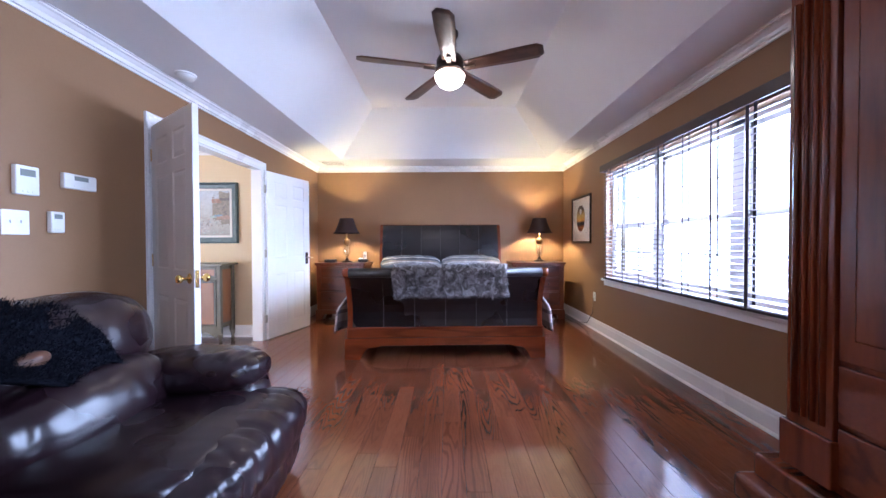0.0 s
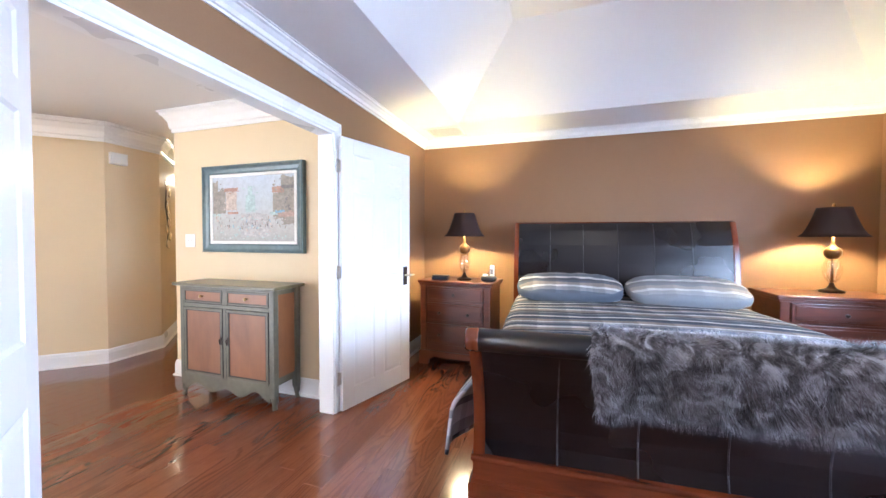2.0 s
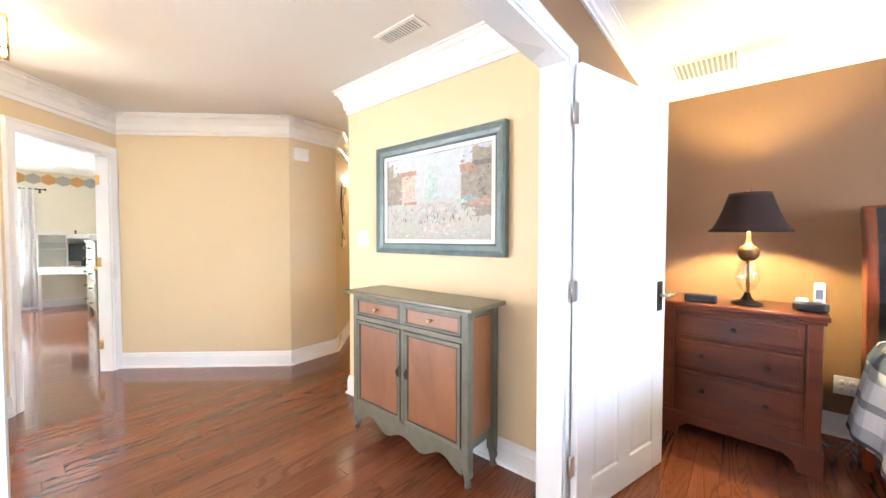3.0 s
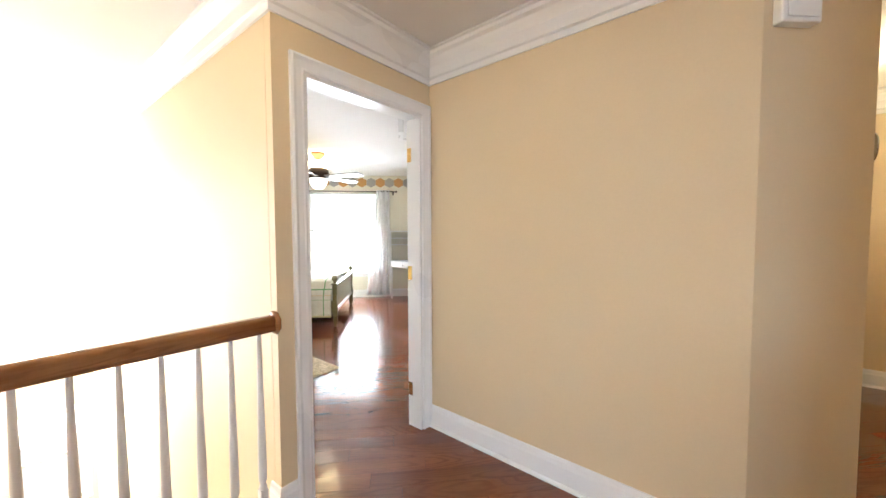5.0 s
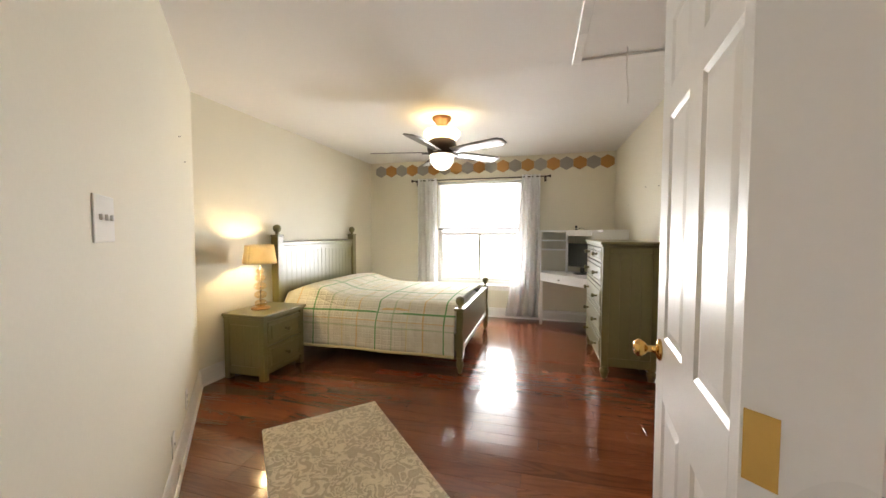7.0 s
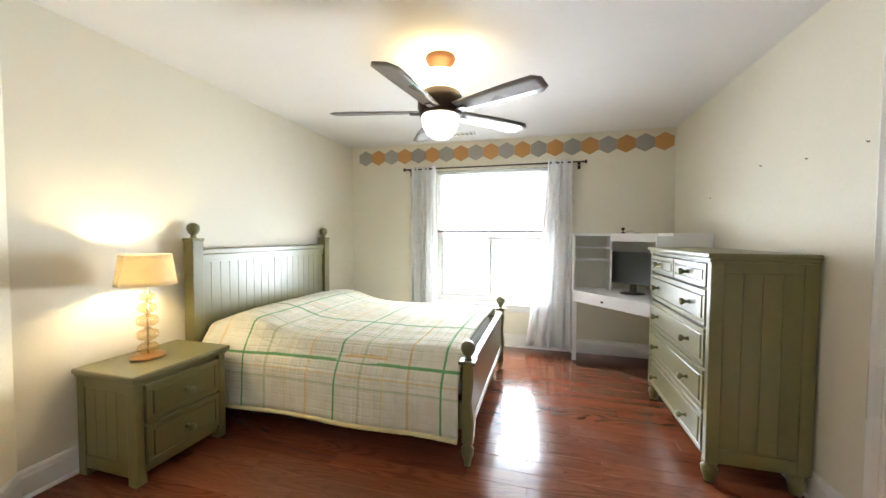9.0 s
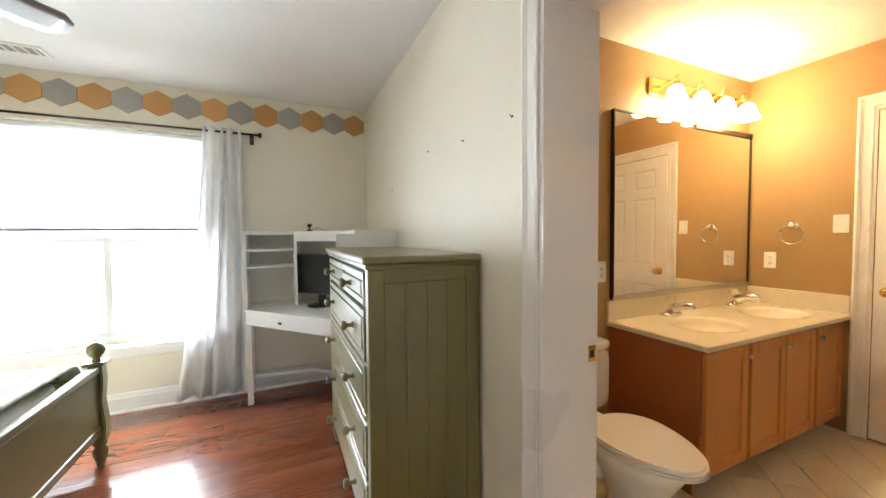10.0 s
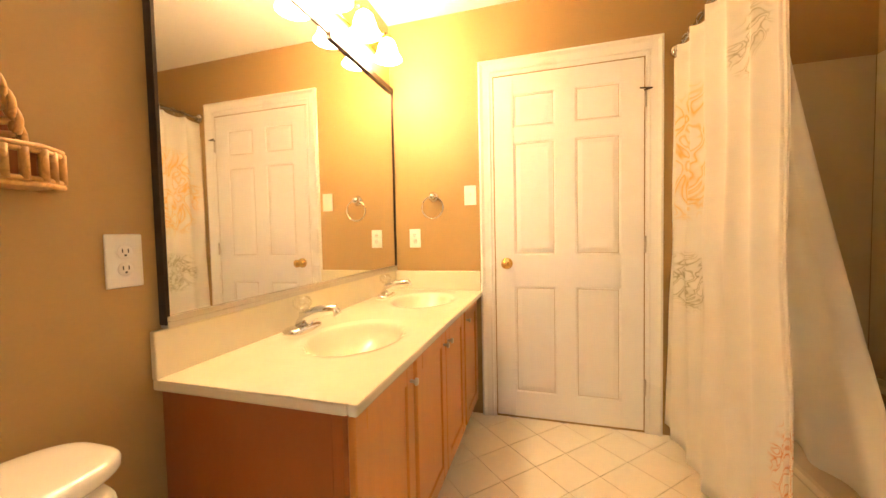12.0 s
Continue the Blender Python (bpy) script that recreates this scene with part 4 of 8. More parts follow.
box(bm, XE - 0.084, XE - 0.003, WY0 - 0.025, WY1 - 0.045, WZ1 + 0.02, WZ1 + 0.055)
part("valance", bm, paint("dark brown valance", (0.055, 0.032, 0.030), 0.4, 0.1, 40, 0.03), bl)
slat_me = bpy.data.meshes.new("slat")
bm = mb()
box(bm, -0.020, 0.020, WY0 + 0.01, WY1 - 0.10, -0.0014, 0.0014)
bm.to_mesh(slat_me)
bm.free()
slat_me.materials.append(BLIND)
nslat = 29
for k in range(nslat):
    s = new("slat", slat_me)
    s.parent = bl
    s.matrix_basis = pose(XE - 0.055, 0, WZ0 + 0.035 + k * (WZ1 - WZ0 - 0.06) / nslat, 0, -13 + 1.5 * math.sin(k * 1.7), 0.02 * math.sin(k))
part("bottom_rail", box(mb(), XE - 0.079, XE - 0.031, WY0 + 0.01, WY1 - 0.10, WZ0 + 0.004, WZ0 + 0.022, 0.004), TAPE, bl)
for y, dark in ((4.80, 1.5), (4.40, 1), (4.075, 1), (3.755, 1.8), (3.425, 1.1), (3.118, 1.3), (2.81, 2.2), (2.50, 1.1), (2.20, 1.1)):
    for dx, wd in ((-0.081, 0.012 * dark), (-0.031, 0.011 * dark)):
        bm = mb()
        box(bm, XE + dx, XE + dx + 0.002, y - wd / 2, y + wd / 2, WZ0 + 0.01, WZ1 + 0.02)
        part("ladder_tape", bm, TAPE, bl)
bm = mb()
tube(bm, [(XE - 0.06, WY1 - 0.085, WZ1), (XE - 0.06, WY1 - 0.083, 1.6), (XE - 0.058, WY1 - 0.085, 1.22)], 0.0015, 6)
lathe(bm, [(0, -0.03), (0.007, -0.025), (0.005, 0.0), (0, 0.002)], 8, (XE - 0.058, WY1 - 0.085, 1.22))
part("pull_cord", bm, TAPE, bl)

# ---- wall plates, vents, detectors ----


def plate(name, label, at, kind="switch", w=0.074, h=0.118):
    """A wall plate in the xz plane, facing -y at its pose."""
    o = thing(name, label, "wall plate", at)
    part("cover", box(mb(), -w / 2, w / 2, -0.006, 0, -h / 2, h / 2, 0.003), PLASTIC, o)
    n = max(1, round((w - 0.028) / 0.046))
    for i in range(n):
        x = (i - (n - 1) / 2) * 0.046
        if kind == "switch":
            part("toggle", box(mb(), x - 0.005, x + 0.005, -0.014, -0.006, -0.004, 0.012, 0.002), PLASTIC, o)
        else:
            for z in (0.02, -0.02):
                bm = mb()
                lathe(bm, [(0.0, 0.0), (0.0165, 0.0), (0.016, 0.002), (0.0, 0.0025)], 16, (x, -0.006, z), Matrix.Rotation(math.pi / 2, 4, "X"))
                so = part("socket", bm, PLASTIC, o)
                bm = mb()
                for dx in (-0.006, 0.006):
                    box(bm, x + dx - 0.001, x + dx + 0.001, -0.0092, -0.0084, z - 0.001, z + 0.008)
                box(bm, x - 0.002, x + 0.002, -0.0092, -0.0084, z - 0.009, z - 0.005)
                part("slots", bm, DARKSLOT, so)
    return o


W_ = 90     # faces +x
E_ = -90    # faces -x
N_ = 0      # faces -y
plate("light_switch", "white double toggle switch plate on the brown wall", pose(XW, 2.33, 1.266, 0, 0, W_), "switch", 0.12, 0.125)
plate("power_outlet", "white power outlet low on the brown wall", pose(XE, 5.31, 0.44, 0, 0, E_), "outlet")
plate("power_outlet", "white power outlet behind the nightstand", pose(-1.30, YN, 0.33, 0, 0, N_), "outlet", 0.12, 0.118)
plate("light_switch", "white switch plate beside the street painting", pose(-4.08, 4.953, 1.26, 0, 0, N_), "switch", 0.12, 0.118)
gd = (Vector((-5.87, 3.08)) - Vector((-8.25, GY0))).normalized()
ga_deg = math.degrees(math.atan2(gd.y, gd.x))


def on_guest_diag(s, z):
    p = Vector((-8.25, GY0)) + gd * s
    return pose(p.x, p.y, z, 0, 0, ga_deg + 180)


plate("power_outlet", "white outlet low on the angled ivory wall", on_guest_diag(0.83, 0.24), "outlet")
plate("power_outlet", "white blank plate low on the angled ivory wall", on_guest_diag(1.36, 0.22), "switch")
plate("light_switch", "white triple switch plate on the angled ivory wall", on_guest_diag(2.30, 1.335), "switch", 0.165, 0.125)
plate("power_outlet", "white duplex outlet above the toilet", pose(BXW, 5.447, 1.066, 0, 0, W_), "outlet", 0.078, 0.125)
plate("power_outlet", "white outlet beside the vanity mirror", pose(-9.48, BYN, 1.09, 0, 0, N_), "outlet")
plate("light_switch", "white switch beside the closed door", pose(-9.117, BYN, 1.345, 0, 0, N_), "switch")


def controller(name, label, y0, y1, z0, z1, screen):
    o = thing(name, label, "thermostat")
    part("case", box(mb(), XW, XW + 0.028, y0, y1, z0, z1, 0.006), PLASTIC, o)
    sy0, sy1, sz0, sz1 = screen
    part("screen", box(mb(), XW + 0.028, XW + 0.0295, sy0, sy1, sz0, sz1), paint("grey display", (0.22, 0.24, 0.22), 0.3, 0.05, 20, 0.0), o)
    for k in range(3):
        yy = y0 + (y1 - y0) * (0.3 + 0.2 * k)
        part("button", box(mb(), XW + 0.028, XW + 0.031, yy - 0.006, yy + 0.006, z0 + 0.012, z0 + 0.022, 0.002), PLASTIC, o)
    return o


controller("alarm_keypad", "white alarm keypad with a small display on the wall", 2.316, 2.422, 1.409, 1.559, (2.335, 2.403, 1.505, 1.54))
controller("thermostat", "white thermostat on the brown wall", 2.545, 2.733, 1.475, 1.562, (2.60, 2.68, 1.525, 1.55))
controller("remote_holder", "small white fan remote in its wall cradle", 2.474, 2.545, 1.217, 1.335, (2.49, 2.53, 1.295, 1.32))


def ceiling_vent(label, x0, x1, y0, y1, along_x=True, n=9):
    o = thing("ceiling_vent", label, "vent")
    bm = mb()
    for a, b, c, d in ((x0, x1, y0, y0 + 0.022), (x0, x1, y1 - 0.022, y1), (x0, x0 + 0.022, y0 + 0.022, y1 - 0.022), (x1 - 0.022, x1, y0 + 0.022, y1 - 0.022)):
        box(bm, a, b, c, d, H - 0.008, H - 0.001)
    part("frame", bm, TRIM, o)
    # grey sheet in place of the shaded opening behind the slats
    part("backing", box(mb(), x0 + 0.02, x1 - 0.02, y0 + 0.02, y1 - 0.02, H - 0.0025, H - 0.001), paint("vent shadow", (0.28, 0.26, 0.24), 0.7), o)
    for k in range(n):
        bm = mb()
        if along_x:
            y = y0 + 0.022 + (y1 - y0 - 0.044) * (k + 0.5) / n
            box(bm, x0 + 0.02, x1 - 0.02, y - 0.005, y + 0.005, H - 0.007, H - 0.003)
        else:
            x = x0 + 0.022 + (x1 - x0 - 0.044) * (k + 0.5) / n
            box(bm, x - 0.005, x + 0.005, y0 + 0.02, y1 - 0.02, H - 0.007, H - 0.003)
        part("slat", bm, TRIM, o)
    return o


ceiling_vent("white ceiling return grille above the nightstand", -2.24, -1.86, 6.10, 6.44, False, 12)
ceiling_vent("white ceiling register near the window", 1.44, 1.60, 5.45, 5.75, False, 7)
ceiling_vent("white ceiling register in the hall", -3.50, -3.17, 4.58, 4.71, False, 14)
ceiling_vent("white ceiling register above the guest window", -11.20, -11.05, 2.08, 2.42, True, 6)


def detector(label, x, y):
    o = thing("smoke_detector", label, "smoke detector")
    part("base", lathe(mb(), [(0, 0), (0.07, 0), (0.07, -0.012), (0, -0.012)], 28, (x, y, H - 0.001)), PLASTIC, o)
    part("cap", lathe(mb(), [(0.058, -0.012), (0.058, -0.028), (0.045, -0.042), (0, -0.046)], 28, (x, y, H - 0.001)), PLASTIC, o)


detector("round white smoke detector on the tray ceiling's border", -2.205, 3.25)
detector("round white smoke detector inside the guest bedroom", -6.98, 3.10)

# ---- ceiling fans ----


def fan_blade(L, w0, w1, mat_, dip=0.0):
    bm = mb()

    def f(u, v):
        x = 0.14 + (L - 0.14) * u
        w = (w0 + (w1 - w0) * min(1, u * 1.6)) * (1 - 0.45 * max(0, (u - 0.90) / 0.10) ** 3)
        y = (v - 0.5) * w
        return (x, y, -y * 0.22 + dip * u)

    return sheet(bm, 14, 4, f, 0.007)


f1 = thing("ceiling_fan", "dark bronze five-blade ceiling fan with a lit opal bowl", "ceiling fan", pose(-0.20, 3.71, 0))
part("canopy", lathe(mb(), [(0, 3.0), (0.075, 3.0), (0.07, 2.96), (0.03, 2.935), (0, 2.935)], 24), BRONZE, f1)
part("rod", lathe(mb(), [(0, 2.94), (0.012, 2.94), (0.012, 2.80), (0, 2.80)], 12), BRONZE, f1)
part("motor", lathe(mb(), [(0, 2.815), (0.05, 2.812), (0.095, 2.79), (0.118, 2.755), (0.122, 2.71), (0.115, 2.68), (0.128, 2.672), (0.128, 2.655), (0.10, 2.635), (0, 2.635)], 32), BRONZE, f1)
part("light_bowl", lathe(mb(), [(0.118, 2.634), (0.128, 2.625), (0.124, 2.59), (0.10, 2.55), (0.055, 2.522), (0, 2.513)], 32), GLOBE, f1, "lit opal glass bowl")
for k in range(5):
    a = 50 + 72 * k
    bm = fan_blade(0.80, 0.115, 0.155, WALNUT)
    b = part("blade", bm, WALNUT, f1, "", pose(0, 0, 2.685, 0, 0, a))
    bm = mb()
    box(bm, 0.10, 0.235, -0.02, 0.02, -0.016, -0.007, 0.003)
    part("blade_arm", bm, BRONZE, b)

f2 = thing("ceiling_fan", "bronze five-blade ceiling fan with grey-brown blades, lit above and below", "ceiling fan", pose(-9.42, 2.49, 0))
part("canopy", lathe(mb(), [(0, 2.44), (0.094, 2.44), (0.097, 2.428), (0.085, 2.405), (0.066, 2.392), (0.060, 2.375), (0.040, 2.362), (0.026, 2.348), (0.016, 2.335), (0, 2.335)], 32), DULLCOPPER, f2, "copper stepped canopy")
part("rod", lathe(mb(), [(0, 2.34), (0.012, 2.34), (0.012, 2.20), (0, 2.20)], 12), AGEDGOLD, f2)
part("upper_bowl", lathe(mb(), [(0.06, 2.318), (0.165, 2.308), (0.183, 2.292), (0.178, 2.262), (0.150, 2.228), (0.115, 2.214)], 36), UPBOWL, f2, "lit opal upper bowl")
part("motor", lathe(mb(), [(0, 2.222), (0.125, 2.218), (0.138, 2.205), (0.138, 2.182), (0.146, 2.172), (0.146, 2.115), (0.138, 2.098), (0.138, 2.078), (0.115, 2.07), (0, 2.07)], 36), BRONZE, f2)
part("light_bowl", lathe(mb(), [(0.118, 2.07), (0.122, 2.055), (0.112, 2.00), (0.085, 1.955), (0.045, 1.928), (0, 1.92)], 32), GLOBE2, f2, "lit opal lower bowl")
PALEBLADE = paint("grey brown blade", (0.20, 0.180, 0.175), 0.28, 0.08, 40, 0.05, coat=0.45)
for k in range(5):
    a = -79 + 72 * k
    b = part("blade", fan_blade(0.715, 0.115, 0.15, PALEBLADE), PALEBLADE, f2, "", pose(0, 0, 2.095, 0, 0, a))
    part("blade_arm", box(mb(), 0.085, 0.20, -0.018, 0.018, -0.013, -0.005, 0.003), BRONZE, b)

# ---- the sleigh bed (its own frame: foot towards -y, middle at x = 0) ----
bed = thing("sleigh_bed", "dark leather sleigh bed with a cherry wood frame", "bed", pose(-0.243, 4.06, 0, 0, 0, 2.4))
HW = 0.985


def thick_curve(pts, t):
    """A closed outline of a bent board from its middle line of (y, z) points."""
    L, R = [], []
    for i, p in enumerate(pts):
        a, b = Vector(pts[max(0, i - 1)]), Vector(pts[min(len(pts) - 1, i + 1)])
        d = (b - a).normalized()
        n = Vector((-d.y, d.x)) * t / 2
        L.append(tuple(Vector(p) + n))
        R.append(tuple(Vector(p) - n))
    return L + R[::-1]


foot_line = [(0.115, 0.30), (0.128, 0.38), (0.130, 0.46), (0.120, 0.54), (0.098, 0.62), (0.068, 0.70), (0.035, 0.77), (0.004, 0.825), (-0.022, 0.858)]
part("footboard", prism(mb(), thick_curve(foot_line, 0.06), "x", -HW + 0.05, HW - 0.05), LEATHER, bed, "black leather upholstered footboard")
bm = mb()
tube(bm, [(-HW + 0.03, -0.035, 0.868), (HW - 0.03, -0.035, 0.868)], 0.047, 20)
part("foot_roll", bm, LEATHER, bed, "rolled leather top edge")
for sx in (-1, 1):
    bm = mb()
    prism(bm, thick_curve([(0.118, 0.12)] + foot_line, 0.082), "x", sx * (HW - 0.052), sx * HW, 0.006)
    lathe(bm, [(0, -0.03), (0.044, -0.03), (0.050, -0.02), (0.050, 0.02), (0.044, 0.03), (0, 0.03)], 24, (sx * (HW - 0.02), -0.035, 0.868), Matrix.Rotation(math.pi / 2, 4, "Y"))
    part("foot_post", bm, CHERRYV, bed)
for i in range(1, 6):
    bm = mb()
    x = -HW + 0.05 + (2 * HW - 0.1) * i / 6
    for a, b in zip(foot_line, foot_line[1:]):
        tube(bm, [(x, a[0] - 0.031, a[1]), (x, b[0] - 0.031, b[1])], 0.0035, 6)
    part("seam", bm, SEAM, bed)
bm = mb()
box(bm, -HW, HW, 0.065, 0.155, 0.205, 0.305, 0.006)
box(bm, -HW - 0.008, HW + 0.008, 0.052, 0.16, 0.295, 0.318, 0.008)
part("foot_rail", bm, CHERRY, bed)
# plinth with bracket feet
bm = mb()
outl = [(-HW - 0.015, 0.0), (-HW + 0.13, 0.0)]
for k in range(9):
    a = k / 8
    outl.append((-HW + 0.13 + 0.10 * a, 0.115 * math.sin(a * math.pi / 2)))
outl += [(-HW + 0.30, 0.122), (-HW + 0.34, 0.135), (HW - 0.34, 0.135), (HW - 0.30, 0.122)]
for k in range(9):
    a = 1 - k / 8
    outl.append((HW - 0.13 - 0.10 * a, 0.115 * math.sin(a * math.pi / 2)))
outl += [(HW - 0.13, 0.0), (HW + 0.015, 0.0), (HW + 0.015, 0.20), (HW + 0.005, 0.212), (-HW - 0.005, 0.212), (-HW - 0.015, 0.20)]
prism(bm, outl, "y", 0.035, 0.165)
part("plinth", bm, CHERRY, bed)
for sx in (-1, 1):
    part("foot_pad", box(mb(), sx * (HW - 0.04) - 0.03, sx * (HW - 0.04) + 0.03, 0.045, 0.10, 0.0005, 0.008), PLASTIC, bed, "white glide pad")
    part("side_rail", box(mb(), sx * (HW - 0.06), sx * (HW - 0.03), 0.16, 2.26, 0.20, 0.40, 0.005), CHERRY, bed)
head_line = [(2.20, 0.20), (2.205, 0.55), (2.215, 0.85), (2.235, 1.05), (2.265, 1.22), (2.305, 1.36), (2.335, 1.43)]
part("headboard", prism(mb(), thick_curve(head_line, 0.07), "x", -HW + 0.06, HW - 0.06), LEATHER, bed, "black leather upholstered headboard")
for sx in (-1, 1):
    part("head_post", prism(mb(), thick_curve([(2.20, 0.0)] + head_line, 0.095), "x", sx * (HW - 0.062), sx * (HW - 0.018), 0.006), CHERRYV, bed)
part("head_cap", tube(mb(), [(-HW + 0.02, 2.345, 1.435), (HW - 0.02, 2.345, 1.435)], 0.022, 14), CHERRY, bed)
for i in range(1, 6):
    bm = mb()
    x = -HW + 0.06 + (2 * HW - 0.12) * i / 6
    for a, b in zip(head_line[2:], head_line[3:]):
        tube(bm, [(x, a[0] - 0.036, a[1]), (x, b[0] - 0.036, b[1])], 0.0035, 6)
    part("seam", bm, SEAM, bed)
BM = bed.matrix_basis.copy()
solo("mattress", puff(mb(), (0, 1.19, 0.48), (1.86, 2.02, 0.36), 9), MATTRESS, "thick white mattress under the striped bedding", "mattress", BM)


def coverlet(u, v):
    """Across the bed (u) and along it (v): flat on top, falling over both sides to a loose hem."""
    s = (u - 0.5) * 2
    y = 0.17 + 1.98 * v
    top, half = 0.735, 0.93
    a = abs(s)
    arc = a * 1.42
    wob = noise.noise(Vector((s * 2.2, y * 2.5, 0.3))) * 0.016 + noise.noise(Vector((s * 6, y * 6, 1.3))) * 0.005
    if arc < half - 0.06:
        x, z = arc, top + wob + 0.03 * (1 - (arc / half) ** 2)
    elif arc < half + 0.05:
        k = (arc - half + 0.06) / 0.11
        x, z = half - 0.06 + 0.075 * math.sin(k * math.pi / 2), top - 0.055 * (1 - math.cos(k * math.pi / 2)) + wob
    else:
        dn = arc - half - 0.05
        fold = math.sin(y * 11 + s * 2) * 0.024 + math.sin(y * 23 + 1) * 0.010
        hem = 0.13 * max(0.0, 1 - v / 0.25)
        x, z = half + 0.03 + fold * min(1, dn * 4) + dn * 0.15 + hem * min(1.0, dn / 0.2), top - 0.055 - dn * 1.02
    return (math.copysign(x, s) if s else 0.0, y, z)


solo("coverlet", sheet(mb(), 64, 56, coverlet, 0.018), STRIPE, "navy, grey and white striped coverlet over the sleigh bed", "bedding", BM)
for sx in (-1, 1):
    pt = pose(sx * 0.46, 1.93, 0.845, 20, 0, 0)
    solo("pillow", puff(mb(), (0, 0, 0), (0.90, 0.44, 0.17), 3.0, 0.014, cuts=12, seed=sx * 3.0), STRIPEMID if sx < 0 else STRIPEPALE,
         "plump striped pillow leaning on the leather headboard" if sx < 0 else "pale striped pillow leaning on the leather headboard", "pillow", BM @ pt)

# fur throw over the footboard's roll
throw = thing("fur_throw", "long-haired grey brown fur throw over the footboard", "throw", BM)


def throw_line(v):
    """Middle line over the mattress, over the roll and down its front."""
    pts = [(0.46, 0.762), (0.28, 0.775), (0.14, 0.825), (0.04, 0.910), (-0.05, 0.935), (-0.10, 0.89), (-0.112, 0.80), (-0.105, 0.70), (-0.085, 0.66)]
    k = v * (len(pts) - 1)
    i = min(int(k), len(pts) - 2)
    a, b = Vector(pts[i]), Vector(pts[i + 1])
    return a + (b - a) * (k - i)


def throw_at(u, v):
    p = throw_line(v)
    x = -0.50 + 1.10 * u + 0.02 * math.sin(v * 7)
    w = noise.noise(Vector((x * 4, v * 4, 0))) * 0.012
    return Vector((x, p.x - (w if v > 0.5 else 0), p.y + w + (0.03 * noise.noise(Vector((x * 5, 2, 0))) if v > 0.9 else 0)))


part("backing", sheet(mb(), 40, 24, throw_at, 0.012), FUR, throw)
rng = random.Random(4)
vs, fs = [], []
for i in range(26000):
    u, v = rng.random(), rng.random()
    p = throw_at(u, v)
    q = throw_at(u, min(1, v + 0.02)) - throw_at(u, max(0, v - 0.02))
    nrm = Vector((1, 0, 0)).cross(q)
    nrm = nrm.normalized() if nrm.length > 1e-6 else Vector((0, 0, 1))
    if nrm.z < 0 and v < 0.5 or (v >= 0.5 and nrm.y > 0):
        nrm = -nrm
    cl = noise.noise(Vector((u * 14, v * 10, 5)))
    d = (nrm * (0.75 if v > 0.45 else 0.35) + Vector((rng.uniform(-0.5, 0.5) + cl, rng.uniform(-0.3, 0.3), -0.7 if v > 0.55 else rng.uniform(-0.2, 0.3)))).normalized()
    l = rng.uniform(0.025, 0.055)
    sd = d.orthogonal().normalized() * 0.0020
    k = len(vs)
    vs += [p - sd, p + sd, p + d * l + Vector((0, 0, -0.008))]
    fs.append((k, k + 1, k + 2))
me = bpy.data.meshes.new("fur_hair")
me.from_pydata([tuple(a) for a in vs], [], fs)
me.materials.append(FUR)
pile = new("fur_hair", me)
pile.parent = throw
pile["kind"] = "stuff"

# ---- bedroom nightstands and what stands on them ----


def pull(parent, at, r=0.013, material=None, label="round pull"):
    return part("pull", lathe(mb(), [(0, 0), (r * 0.55, 0), (r * 0.45, 0.010), (r, 0.018), (r, 0.024), (r * 0.6, 0.030), (0, 0.031)], 16, at, Matrix.Rotation(math.pi / 2, 4, "X")), material or BRONZE, parent, label)


def cherry_stand(label, at, w=0.74, d=0.43):
    """Drawers face -y; the back is at y = 0."""
    o = thing("nightstand", label, "nightstand", at, "bedroom nightstands")
    h = 0.86
    bm = mb()
    box(bm, -w / 2 + 0.02, w / 2 - 0.02, -d + 0.02, -0.01, 0.13, h - 0.04)
    for sx in (-1, 1):
        box(bm, sx * (w / 2 - 0.075), sx * (w / 2 - 0.012), -d + 0.008, -d + 0.03, 0.13, h - 0.04, 0.006)
    part("body", bm, CHERRY_SHADED, o)
    bm = mb()
    box(bm, -w / 2 - 0.012, w / 2 + 0.012, -d - 0.012, 0, h - 0.028, h, 0.008)
    box(bm, -w / 2, w / 2, -d, -0.005, h - 0.05, h - 0.028, 0.006)
    part("top", bm, CHERRY_SHADED, o)
    for z0, z1, n in ((0.655, 0.80, 1), (0.445, 0.635, 2), (0.215, 0.425, 2)):
        bm = mb()
        x0, x1 = -w / 2 + 0.085, w / 2 - 0.085
        box(bm, x0, x1, -d + 0.002, -d + 0.02, z0, z1, 0.004)
        box(bm, x0 + 0.02, x1 - 0.02, -d - 0.006, -d + 0.004, z0 + 0.02, z1 - 0.02, 0.004)
        dr_ = part("drawer", bm, CHERRY_SHADED, o)
        for i in range(n):
            pull(dr_, ((i - (n - 1) / 2) * 0.30, -d - 0.006, (z0 + z1) / 2), 0.014, BRONZE, "dark round pull")
    outl = [(-w / 2, 0), (-w / 2 + 0.10, 0), (-w / 2 + 0.115, 0.05), (-w / 2 + 0.16, 0.085), (w / 2 - 0.16, 0.085), (w / 2 - 0.115, 0.05), (w / 2 - 0.10, 0), (w / 2, 0), (w / 2, 0.13), (w / 2 - 0.012, 0.145), (-w / 2 + 0.012, 0.145), (-w / 2, 0.13)]
    bm = mb()
    prism(bm, outl, "y", -d - 0.004, -d + 0.02)
    for sx in (-1, 1):
        box(bm, sx * (w / 2 - 0.02), sx * w / 2, -d + 0.02, -0.01, 0.05, 0.14)
        box(bm, sx * (w / 2 - 0.07), sx * w / 2, -0.07, -0.01, 0.0, 0.06)
    part("plinth", bm, CHERRY_SHADED, o)
    return o


